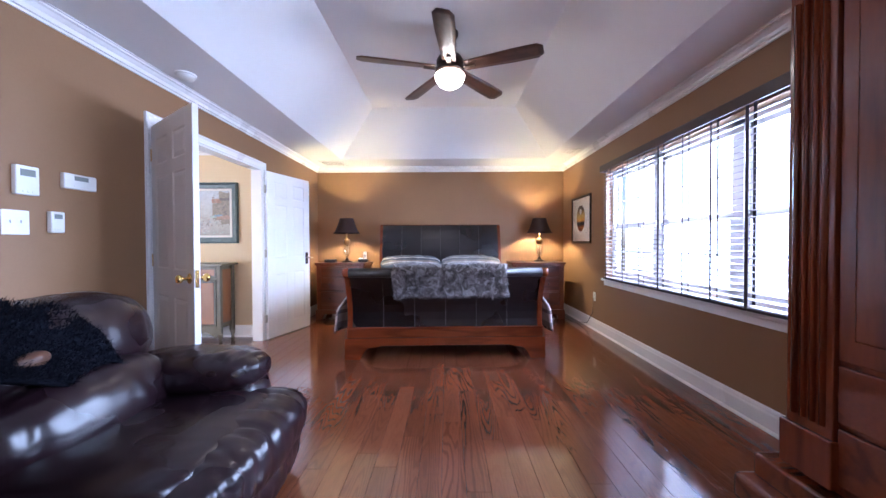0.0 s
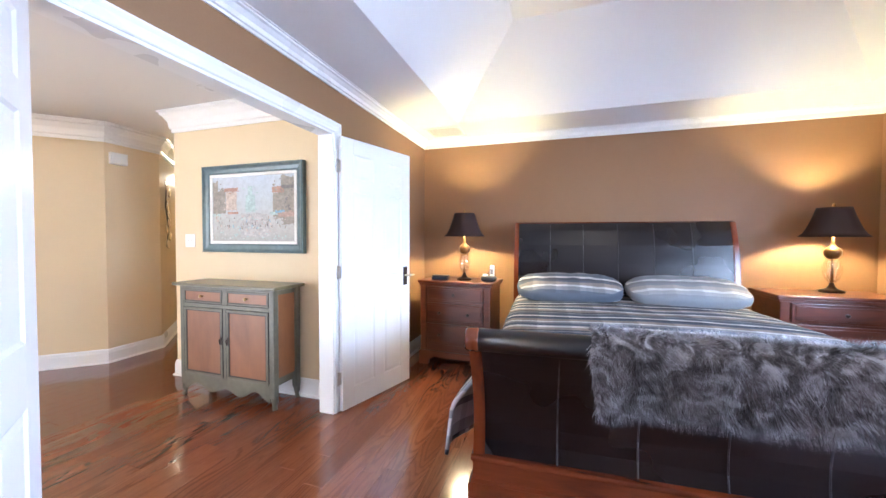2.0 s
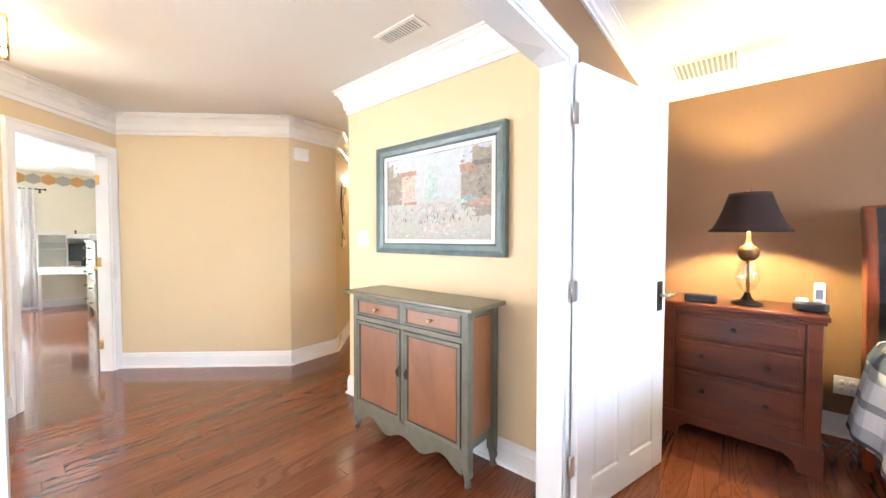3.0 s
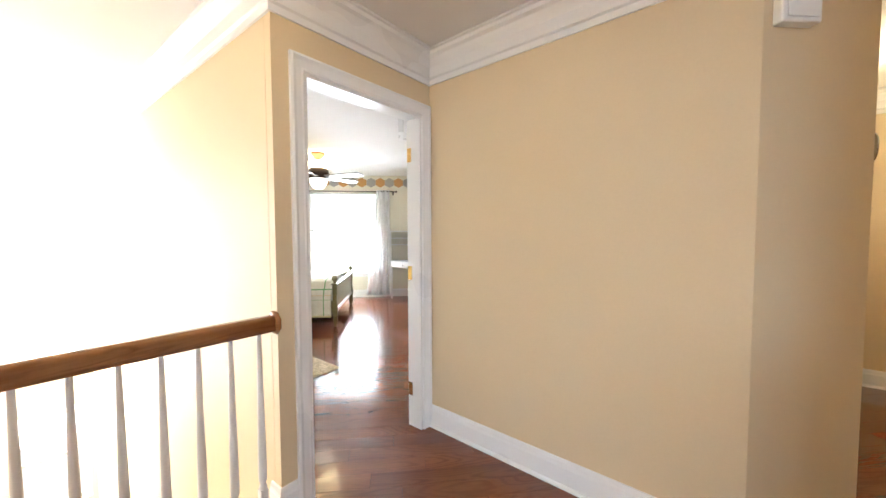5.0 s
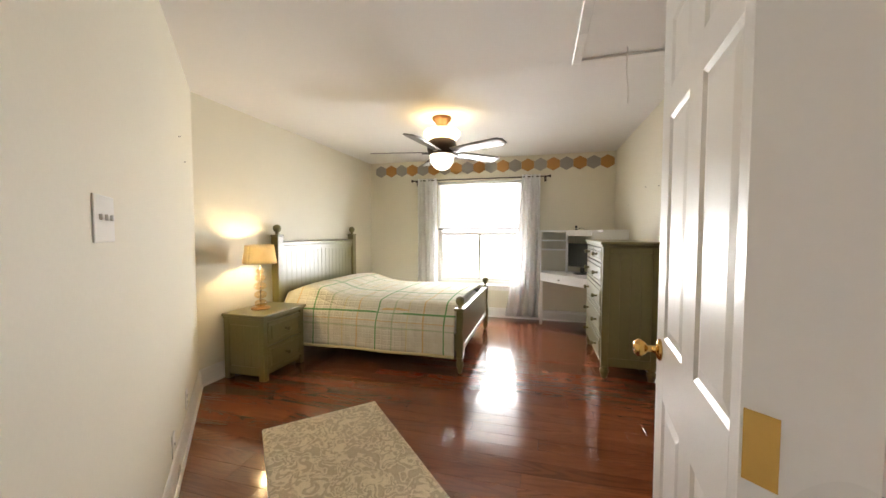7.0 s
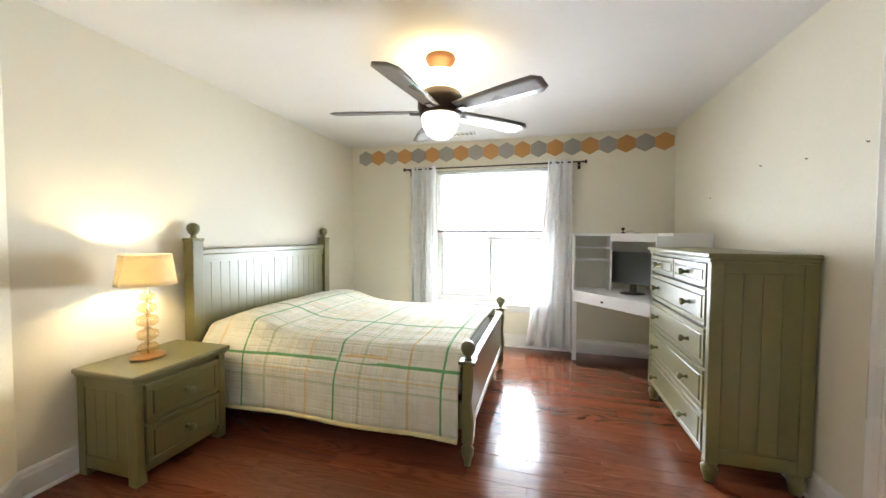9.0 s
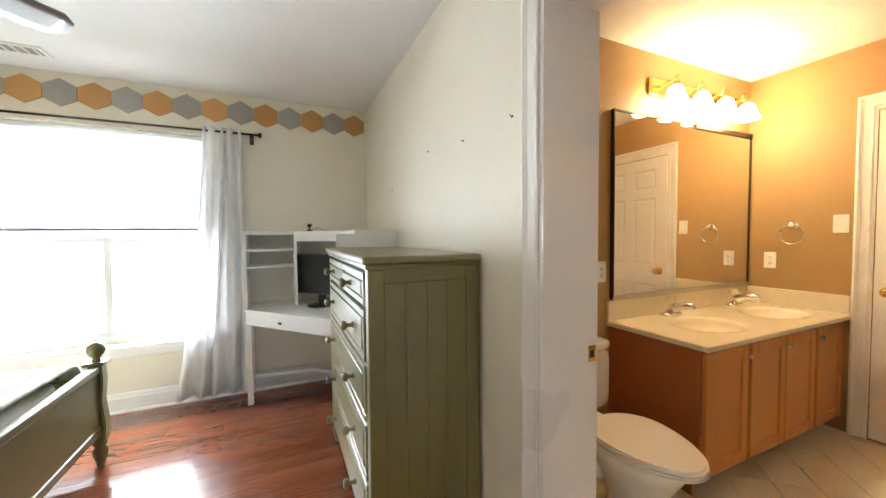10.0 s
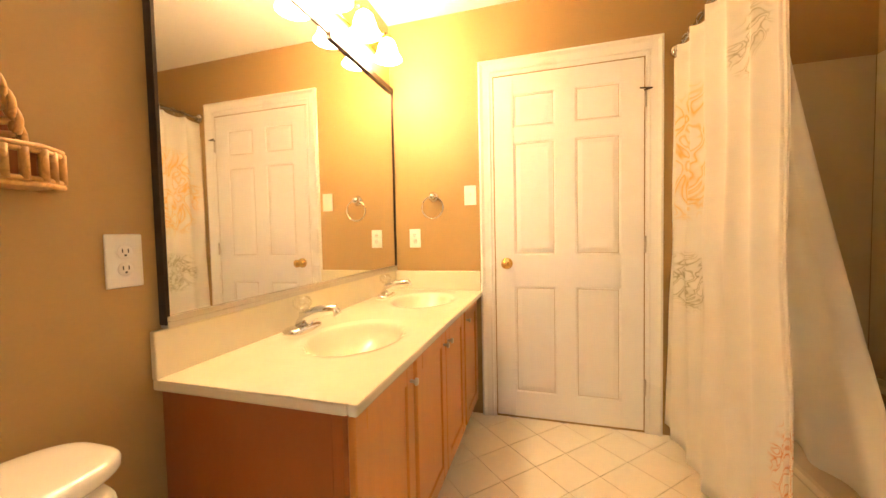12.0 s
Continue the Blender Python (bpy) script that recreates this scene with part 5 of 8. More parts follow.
cherry_stand("cherry nightstand with three drawers beside the open door", pose(-1.825, 6.40, 0, 0, 0, -4), 0.76, 0.46)
cherry_stand("cherry nightstand in the corner by the framed picture", pose(1.15, 6.42, 0, 0, 0, 0), 0.80, 0.46)


def table_lamp(label, at):
    o = thing("table_lamp", label, "lamp", at, "bedroom lamps")
    part("foot", lathe(mb(), [(0, 0), (0.078, 0), (0.08, 0.012), (0.06, 0.022), (0.035, 0.030), (0.020, 0.05), (0.014, 0.075), (0, 0.075)], 28), BRONZE, o)
    part("glass_body", lathe(mb(), [(0.012, 0.072), (0.040, 0.10), (0.058, 0.15), (0.060, 0.20), (0.048, 0.25), (0.032, 0.275)], 28), GLASSC, o, "clear glass body")
    part("stem", lathe(mb(), [(0, 0.07), (0.007, 0.07), (0.011, 0.13), (0.007, 0.19), (0.007, 0.28), (0, 0.28)], 12), ANTIQUE, o)
    part("urn", lathe(mb(), [(0, 0.27), (0.034, 0.275), (0.052, 0.30), (0.055, 0.335), (0.040, 0.36), (0.022, 0.37), (0.012, 0.40), (0.010, 0.46), (0, 0.46)], 24), ANTIQUE, o, "antique gold urn")
    part("bulb", lathe(mb(), [(0, 0.545), (0.012, 0.549), (0.022, 0.568), (0.022, 0.590), (0.012, 0.610), (0, 0.614)], 16), BULB, o)
    part("shade", sheet(mb(), 40, 10, lambda u, v: ((0.208 - 0.105 * v ** 0.62) * math.cos(2 * math.pi * u), (0.208 - 0.105 * v ** 0.62) * math.sin(2 * math.pi * u), 0.452 + 0.235 * v), 0.003), LAMPDARK, o, "dark brown bell shade")
    bm = mb()
    tube(bm, [(0.098, 0, 0.685), (0, 0, 0.69), (-0.098, 0, 0.685)], 0.002, 6)
    lathe(bm, [(0, 0.685), (0.010, 0.692), (0.013, 0.708), (0.006, 0.722), (0, 0.725)], 12)
    part("finial", bm, ANTIQUE, o)
    return o


table_lamp("glass and bronze table lamp with a lit dark bell shade", pose(-1.80, 6.13, 0.8605))
table_lamp("lit table lamp with a dark bell shade by the picture", pose(1.245, 6.28, 0.8605))
cr = thing("clock_radio", "black clock radio on the cherry nightstand", "clock radio", pose(-2.03, 6.05, 0.861, 0, 0, 4))
part("case", box(mb(), -0.085, 0.085, -0.05, 0.05, 0.0, 0.05, 0.01), BLACKP, cr)
part("display", box(mb(), -0.07, 0.07, -0.0515, -0.0502, 0.012, 0.04), SCREEN, cr)
ph = thing("phone_dock", "black charging dock with a cordless phone", "telephone", pose(-1.53, 6.06, 0.861, 0, 0, -8))
part("dock", puff(mb(), (0, 0, 0.028), (0.15, 0.11, 0.056), 4), BLACKP, ph)
part("handset", box(mb(), 0.01, 0.055, -0.01, 0.018, 0.05, 0.165, 0.01), PLASTIC, ph, "white cordless handset")
part("keypad", box(mb(), 0.018, 0.047, -0.0115, -0.0102, 0.075, 0.125), paint("grey keys", (0.25, 0.25, 0.27), 0.5), ph)
part("tray", box(mb(), -0.06, -0.01, -0.02, 0.02, 0.052, 0.072, 0.006), PLASTIC, ph)
solo("lamp_cord", tube(mb(), [(1.40, 6.50, 0.30), (1.58, 6.3, 0.02), (1.66, 5.7, 0.015), (1.69, 5.46, 0.06), (1.715, 5.34, 0.22), (1.716, 5.315, 0.42)], 0.004, 8), BLACKP, "black lamp cord trailing to the outlet", "cord")

# ---- pictures ----


def frame_bars(parent, w, h, bw, depth, material, label=""):
    """A mitred picture frame in the xz plane, facing -y, built as four bars."""
    for a, b, c, d in ((-w / 2, w / 2, -h / 2, 0), (w / 2, -w / 2, h / 2, 0), (-h / 2, h / 2, w / 2, 1), (h / 2, -h / 2, -w / 2, 1)):
        bm = mb()
        s = 1 if b > a else -1
        prof = ((0.0, 0.0), (0.0, depth * 0.9), (bw * 0.18, depth), (bw * 0.45, depth * 0.72), (bw * 0.8, depth * 0.62), (bw, depth * 0.35), (bw, 0.0))
        r0, r1 = [], []
        inward = -1 if c > 0 else 1
        for k, (o, dp) in enumerate(prof):
            for ring, e in ((r0, a + s * o), (r1, b - s * o)):
                pt = (e, -dp, c + inward * o) if d == 0 else (c + inward * o, -dp, e)
                ring.append(bm.verts.new(pt))
        n = len(prof)
        for k in range(n):
            bm.faces.new((r0[k], r0[(k + 1) % n], r1[(k + 1) % n], r1[k]))
        bm.faces.new(r0)
        bm.faces.new(r1)
        bmesh.ops.recalc_face_normals(bm, faces=bm.faces)
        part("frame_bar", bm, material, parent, label)


pa = thing("framed_picture", "small dark-framed sunset picture in a white mat", "picture", pose(XE - 0.001, 5.775, 1.487, 0, 0, E_))
frame_bars(pa, 0.71, 0.68, 0.035, 0.026, BRONZE)
part("mat", box(mb(), -0.325, 0.325, -0.012, -0.002, -0.31, 0.31), MATBOARD, pa)
sunm, snt, sp_ = nodes_of("sunset print")
z_ = axis_value(snt, "Z", 1.0, 0.5, 0.02)
snt.links.new(ramp(snt, z_, [(0.30, (0.10, 0.035, 0.02)), (0.40, (0.55, 0.16, 0.03)), (0.44, (0.02, 0.02, 0.03)), (0.47, (0.03, 0.03, 0.05)), (0.50, (0.75, 0.36, 0.06)), (0.56, (0.62, 0.42, 0.10)), (0.66, (0.10, 0.07, 0.05))]), sp_.inputs["Base Color"])
el = lathe(mb(), [(0, 0), (0.155, 0), (0.155, 0.003), (0, 0.003)], 36, (0, -0.0125, 0.02), Matrix.Diagonal((1, 1, 1.22, 1)) @ Matrix.Rotation(math.pi / 2, 4, "X"))
part("print", el, sunm, pa, "oval sunset print")
part("print_sun", lathe(mb(), [(0, 0), (0.042, 0), (0.042, 0.001), (0, 0.001)], 24, (0.0, -0.0158, 0.115), Matrix.Rotation(math.pi / 2, 4, "X")), MATBOARD, pa)
part("glazing", box(mb(), -0.32, 0.32, -0.0185, -0.0175, -0.30, 0.30), GLASSP, pa).visible_shadow = False

PW, PH = 1.072, 0.746
pb = thing("framed_painting", "wide painting of a misty old street in a blue-green frame", "painting", pose(-3.346, 4.952, 1.535, 0, 0, N_))
BLUEFRAME = paint("blue green antiqued frame", (0.115, 0.165, 0.168), 0.4, 0.35, 20, 0.15, coat=0.1)
frame_bars(pb, PW, PH, 0.075, 0.045, BLUEFRAME)
for x0, x1, z0, z1 in ((-PW / 2 + 0.072, PW / 2 - 0.072, -PH / 2 + 0.072, -PH / 2 + 0.098), (-PW / 2 + 0.072, PW / 2 - 0.072, PH / 2 - 0.098, PH / 2 - 0.072), (-PW / 2 + 0.072, -PW / 2 + 0.098, -PH / 2 + 0.098, PH / 2 - 0.098), (PW / 2 - 0.098, PW / 2 - 0.072, -PH / 2 + 0.098, PH / 2 - 0.098)):
    part("liner_bar", box(mb(), x0, x1, -0.024, -0.004, z0, z1, 0.004), MATBOARD, pb, "cream inner liner")
cm, cnt, cp = nodes_of("misty canvas")
v_, _ = vec(cnt)
zc = axis_value(cnt, "Z", 1.0, 0.5, 0.06)
base_ = ramp(cnt, zc, [(0.12, (0.31, 0.305, 0.255)), (0.36, (0.47, 0.455, 0.41)), (0.55, (0.50, 0.53, 0.53)), (0.85, (0.53, 0.58, 0.64))])
dab = ramp(cnt, noise_tex(cnt, v_, 26, 4, 0.7), [(0.35, (0.78, 0.76, 0.74)), (0.6, (1, 1, 1))])
cnt.links.new(mixc(cnt, 0.6, base_, dab, "MULTIPLY"), cp.inputs["Base Color"])
bump(cnt, cp, noise_tex(cnt, v_, 90, 3), 0.4, 0.002)
part("canvas", box(mb(), -PW / 2 + 0.09, PW / 2 - 0.09, -0.012, -0.003, -PH / 2 + 0.09, PH / 2 - 0.09), cm, pb)


def daub(name, c):
    m, nt, p = nodes_of(name)
    v, _ = vec(nt)
    n = noise_tex(nt, v, 38, 4, 0.7)
    nt.links.new(ramp(nt, n, [(0.3, sc(c, 0.75)), (0.5, c), (0.75, sc(c, 1.45))]), p.inputs["Base Color"])
    p.inputs["Roughness"].default_value = 0.6
    bump(nt, p, n, 0.5, 0.002)
    return m


rng = random.Random(11)
layer = iter(range(1000))


def blot(x, z, w, h, material, nm, d=0.0125, rag=0.18):
    """A painted shape with ragged edges on the canvas, each a hair above the last."""
    d += 0.00012 * next(layer)
    bm = mb()
    n = 5
    pts = []
    for (ax, az), (bx, bz) in zip(((-1, -1), (1, -1), (1, 1), (-1, 1)), ((1, -1), (1, 1), (-1, 1), (-1, -1))):
        for k in range(n):
            t = k / n
            pts.append((x + (ax + (bx - ax) * t) * w / 2 + rng.uniform(-rag, rag) * w * 0.25, z + (az + (bz - az) * t) * h / 2 + rng.uniform(-rag, rag) * h * 0.25))
    prism(bm, pts, "y", -d - 0.0008, -d)
    part(nm, bm, material, pb)


STONE, ROOF, PALEH, MIST = daub("stone daub", (0.30, 0.265, 0.215)), daub("roof daub", (0.40, 0.24, 0.18)), daub("plaster daub", (0.50, 0.41, 0.34)), daub("mist tree daub", (0.40, 0.49, 0.46))
DARKF, AWN, CHALK, BLUEA = daub("shadow daub", (0.19, 0.17, 0.16)), daub("awning daub", (0.42, 0.29, 0.23)), daub("chalk daub", (0.44, 0.42, 0.39)), daub("blue awning daub", (0.20, 0.34, 0.44))
blot(0.37, 0.06, 0.14, 0.40, STONE, "painted_house")
blot(0.27, 0.02, 0.10, 0.22, STONE, "painted_house")
blot(0.27, 0.15, 0.12, 0.05, ROOF, "painted_roof", 0.0135)
blot(0.37, 0.17, 0.13, 0.03, DARKF, "painted_eave", 0.0135)
blot(0.36, -0.055, 0.17, 0.04, AWN, "painted_awning", 0.0135)
blot(0.23, -0.045, 0.08, 0.025, MIST, "painted_awning", 0.0135)
blot(-0.41, 0.10, 0.06, 0.28, STONE, "painted_house")
blot(-0.34, 0.06, 0.09, 0.20, STONE, "painted_house")
blot(-0.23, 0.07, 0.12, 0.16, PALEH, "painted_house")
blot(-0.23, 0.165, 0.15, 0.03, ROOF, "painted_roof", 0.0135)
blot(-0.40, -0.05, 0.10, 0.025, MIST, "painted_awning", 0.0135)
blot(-0.21, -0.035, 0.12, 0.02, ROOF, "painted_awning", 0.0135)
blot(-0.02, 0.04, 0.10, 0.14, MIST, "painted_tree")
blot(-0.02, 0.14, 0.05, 0.10, MIST, "painted_tree")
blot(0.02, -0.14, 0.30, 0.20, CHALK, "painted_street", 0.0122)
blot(0.29, -0.03, 0.10, 0.022, BLUEA, "painted_awning", 0.0135, 0.4)


PALETTE = [STONE, ROOF, PALEH, MIST, DARKF, AWN, CHALK, BLUEA]
stroke_mesh = mb()


def strokes(n, material, xr, zr, wr, hr, d):
    """A cloud of small brush strokes in one colour."""
    for i in range(n):
        x, z, w_, h_, tilt = rng.uniform(*xr), rng.uniform(*zr), rng.uniform(*wr), rng.uniform(*hr), rng.uniform(-0.5, 0.5)
        pts = []
        for k in range(7):
            a = 2 * math.pi * k / 7
            px, pz = w_ / 2 * math.cos(a) * rng.uniform(0.7, 1.2), h_ / 2 * math.sin(a) * rng.uniform(0.7, 1.2)
            pts.append((x + px * math.cos(tilt) - pz * math.sin(tilt), z + px * math.sin(tilt) + pz * math.cos(tilt)))
        dd = d + 0.00004 * i
        t = mb()
        prism(t, pts, "y", -dd - 0.0006, -dd)
        for f in t.faces:
            f.material_index = PALETTE.index(material)
        merge(stroke_mesh, t)


for m_, xr, zr, k in ((STONE, (-0.43, -0.30), (-0.05, 0.22), 26), (PALEH, (-0.30, -0.16), (-0.03, 0.14), 18), (ROOF, (-0.30, -0.15), (0.13, 0.18), 9), (STONE, (0.22, 0.43), (-0.04, 0.25), 40), (DARKF, (0.30, 0.43), (-0.02, 0.22), 16),
                      (ROOF, (0.21, 0.32), (0.12, 0.17), 10), (MIST, (-0.10, 0.06), (-0.04, 0.19), 26), (CHALK, (-0.36, 0.36), (-0.26, -0.06), 60), (PALEH, (-0.40, 0.38), (-0.22, -0.05), 24), (MIST, (-0.42, 0.42), (-0.26, -0.08), 40), (AWN, (0.24, 0.42), (-0.08, -0.03), 8)):
    strokes(k, m_, xr, zr, (0.010, 0.035), (0.006, 0.022), 0.0175)
for m_, k in ((DARKF, 12), (STONE, 16), (AWN, 5), (CHALK, 20), (BLUEA, 6)):
    strokes(k, m_, (-0.40, 0.38), (-0.17, -0.07), (0.006, 0.013), (0.018, 0.042), 0.0195)
so = part("brushwork", stroke_mesh, STONE, pb)
for m_ in PALETTE[1:]:
    so.data.materials.append(m_)
so["kind"] = "stuff"

# ---- leather sofa with a wool throw ----
sofa = thing("leather_sofa", "dark oxblood leather recliner sofa with puffy cushions", "sofa")
part("base", box(mb(), -2.02, -1.16, 0.62, 2.40, 0.05, 0.30, 0.05, 3), SOFALEATHER, sofa)
for y0, y1, q, end in ((0.80, 1.53, 0.0, 0.0), (1.54, 2.28, 0.12, 0.16)):
    c = (y0 + y1) / 2
    part("seat", puff(mb(), (-1.42, c, 0.335), (0.80, y1 - y0 + 0.02, 0.24), 5.0, 0.004, pose(0, 0, 0, 0, -2, 0), 26, c, 5.0, 0.004), SOFALEATHER, sofa, "puffy leather seat")
    part("front_roll", puff(mb(), (-1.10, c + end / 2, 0.315), (0.40, y1 - y0 + 0.02 + end, 0.27), 2.7, 0.004, cuts=48, seed=c + 1, wscale=6.0, crease=0.016, cvec=(3, 15, 3)), SOFALEATHER, sofa, "rolled seat front")
    part("leg_rest", puff(mb(), (-1.085, c + end / 2, 0.15), (0.24, y1 - y0 - 0.01 + end, 0.26), 3.4, 0.005, cuts=30, seed=c + 2, wscale=7.0, crease=0.028, cvec=(4, 13, 3)), SOFALEATHER, sofa, "tucked leather leg rest")
    part("back_lower", puff(mb(), (-1.74, c + q * 0.4, 0.475), (0.46, y1 - y0 + q * 0.4, 0.36), 2.5, 0.004, pose(0, 0, 0, 0, -18, 0), 34, c + 4, 4.0, 0.007, (4, 11, 4)), SOFALEATHER, sofa, "bulging lumbar cushion")
    part("back_upper", puff(mb(), (-1.92, c + q, 0.705), (0.50, y1 - y0 + q * 0.7, 0.46), 2.4, 0.003, pose(0, 0, 0, 0, -14, 0), 34, c + 6, 3.0, 0.005, (4, 10, 4)), SOFALEATHER, sofa, "rounded headrest")
for y in (0.66, 2.40):
    part("arm", puff(mb(), (-1.58, y, 0.27), (0.78, 0.27, 0.44), 5, 0.006, cuts=16, seed=y), SOFALEATHER, sofa)
    part("arm_pad", puff(mb(), (-1.51, y - 0.04, 0.515), (0.70, 0.40, 0.215), 2.6, 0.004, pose(0, 0, 0, -4, 0, 0), 30, y + 1, 5.0, 0.012, (18, 5, 4)), SOFALEATHER, sofa, "pillow-topped arm pad")
    for x in (-1.95, -1.25):
        part("foot", box(mb(), x - 0.03, x + 0.03, y - 0.03, y + 0.03, 0.0, 0.07), BLACKP, sofa)
wt = thing("wool_throw", "shaggy black wool throw draped over the sofa back", "throw")


def wool(u, v):
    """Along the sofa back (u), from behind it over the top and down its front (v)."""
    v = v * (0.70 + 0.28 * min(1.0, max(0.0, (u - 0.55) / 0.3)))
    y = 0.83 + 0.98 * u + 0.28 * v
    pts = [(-2.19, 0.72), (-2.13, 0.90), (-1.97, 0.985), (-1.77, 0.93), (-1.66, 0.80), (-1.61, 0.68), (-1.60, 0.56)]
    k = v * (len(pts) - 1)
    i = min(int(k), len(pts) - 2)
    a, b = Vector(pts[i]), Vector(pts[i + 1])
    p = a + (b - a) * (k - i)
    w = noise.noise(Vector((y * 5, v * 4, 1))) * 0.035
    return (p.x + w, y, p.y + w - 0.03 * u * u)


part("backing", sheet(mb(), 26, 22, wool, 0.03), FURDARK, wt)
rng = random.Random(8)
vs, fs = [], []
for i in range(24000):
    u, v = rng.random(), rng.random()
    p = Vector(wool(u, v))
    d = Vector((rng.uniform(0, 1), rng.uniform(-0.7, 0.7), rng.uniform(-0.3, 0.9))).normalized()
    sd = d.orthogonal().normalized() * 0.002
    k = len(vs)
    q = p + d * rng.uniform(0.015, 0.032)
    vs += [p - sd, p + sd, q]
    fs.append((k, k + 1, k + 2))
me = bpy.data.meshes.new("wool_nap")
me.from_pydata([tuple(a) for a in vs], [], fs)
me.materials.append(FURDARK)
pile2 = new("wool_nap", me)
pile2.parent = wt
pile2["kind"] = "stuff"
solo("leather_tag", puff(mb(), (-1.665, 1.74, 0.755), (0.07, 0.12, 0.055), 2.4, 0.012), paint("tan leather patch", (0.085, 0.036, 0.020), 0.45, 0.2, 40, 0.2), "brown leather pad showing under the wool throw", "cushion")

# ---- armoire ----
ar = thing("armoire", "tall cherry armoire with fluted corner pilasters", "armoire")
part("carcass", box(mb(), 1.215, 1.70, 0.93, 2.03, 0.22, 2.20), CHERRYV, ar)
bm = mb()
box(bm, 1.13, 1.71, 0.86, 2.09, 2.20, 2.24, 0.01)
box(bm, 1.17, 1.71, 0.90, 2.06, 2.16, 2.20, 0.008)
part("cornice", bm, CHERRY, ar)
for y0, y1 in ((1.86, 2.04), (0.92, 1.10)):
    bm = mb()
    box(bm, 1.185, 1.215, y0, y1, 0.40, 2.16, 0.004)
    for k in range(4):
        y = y0 + 0.035 + (y1 - y0 - 0.07) * k / 3
        tube(bm, [(1.183, y, 0.46), (1.183, y, 2.10)], 0.011, 8)
    part("pilaster", bm, CHERRYV, ar, "fluted pilaster")
    part("pilaster_base", box(mb(), 1.165, 1.215, y0 - 0.012, y1 + 0.012, 0.24, 0.42, 0.006), CHERRYV, ar)
for y0, y1, hy in ((1.10, 1.478, 1.44), (1.482, 1.86, 1.52)):
    bm = mb()
    box(bm, 1.198, 1.215, y0 + 0.004, y1 - 0.004, 0.72, 2.14, 0.003)
    box(bm, 1.192, 1.20, y0 + 0.06, y1 - 0.06, 0.80, 2.06, 0.006)
    dd = part("door", bm, CHERRYV, ar)
    part("pull", lathe(mb(), [(0, 0), (0.008, 0), (0.006, 0.012), (0.014, 0.02), (0.010, 0.03), (0, 0.031)], 14, (1.198, hy, 1.25), Matrix.Rotation(-math.pi / 2, 4, "Y")), BRONZE, dd)
for z0, z1 in ((0.26, 0.47), (0.49, 0.70)):
    dd = part("drawer", box(mb(), 1.195, 1.215, 1.104, 1.856, z0, z1, 0.005), CHERRY, ar)
    for y in (1.3, 1.66):
        part("pull", lathe(mb(), [(0, 0), (0.008, 0), (0.006, 0.012), (0.014, 0.02), (0.010, 0.03), (0, 0.031)], 14, (1.195, y, (z0 + z1) / 2), Matrix.Rotation(-math.pi / 2, 4, "Y")), BRONZE, dd)
bm = mb()
box(bm, 1.135, 1.71, 0.86, 2.14, 0.115, 0.22, 0.012)
box(bm, 1.065, 1.71, 0.83, 2.17, 0.0, 0.118, 0.022, 3)
part("plinth", bm, CHERRY, ar, "stepped plinth")

# ---- hall cabinet ----
hc = thing("hall_cabinet", "grey-green painted cabinet with peach wood doors and drawers", "cabinet", pose(-3.332, 4.940, 0))
w, d, h = 0.945, 0.292, 0.925
part("top", box(mb(), -w / 2 - 0.045, w / 2 + 0.045, -d - 0.035, 0.0, h - 0.024, h, 0.007), OLIVETOP, hc)
bm = mb()
box(bm, -w / 2 + 0.03, w / 2 - 0.03, -d + 0.014, -0.01, 0.16, h - 0.024)
part("carcass", bm, GREYGREEN, hc)
for sx in (-1, 1):
    part("side_panel", box(mb(), sx * (w / 2 - 0.03), sx * (w / 2 - 0.018), -d + 0.07, -0.05, 0.22, h - 0.07, 0.003), PEACHWOOD, hc, "peach wood side panel")
    for y in (-d + 0.025, -0.03):
        bm = mb()
        box(bm, sx * (w / 2 - 0.045), sx * w / 2, y - 0.025, y + 0.025, 0.09, h - 0.024, 0.006)
        tube(bm, [(sx * (w / 2 - 0.022), y, 0.10), (sx * (w / 2 - 0.012), y - 0.004, 0.06), (sx * (w / 2 - 0.020), y, 0.03), (sx * (w / 2 - 0.010), y - 0.004, 0.0)], [0.026, 0.024, 0.015, 0.020], 10)
        part("leg", bm, GREYGREEN, hc)
bm = mb()
box(bm, -w / 2 + 0.04, w / 2 - 0.04, -d, -d + 0.014, h - 0.05, h - 0.024)
box(bm, -w / 2 + 0.04, w / 2 - 0.04, -d, -d + 0.014, 0.735, 0.765, 0.003)
box(bm, -0.022, 0.022, -d, -d + 0.014, 0.765, h - 0.05)
box(bm, -0.016, 0.016, -d, -d + 0.014, 0.17, 0.735)
part("face_frame", bm, GREYGREEN, hc)
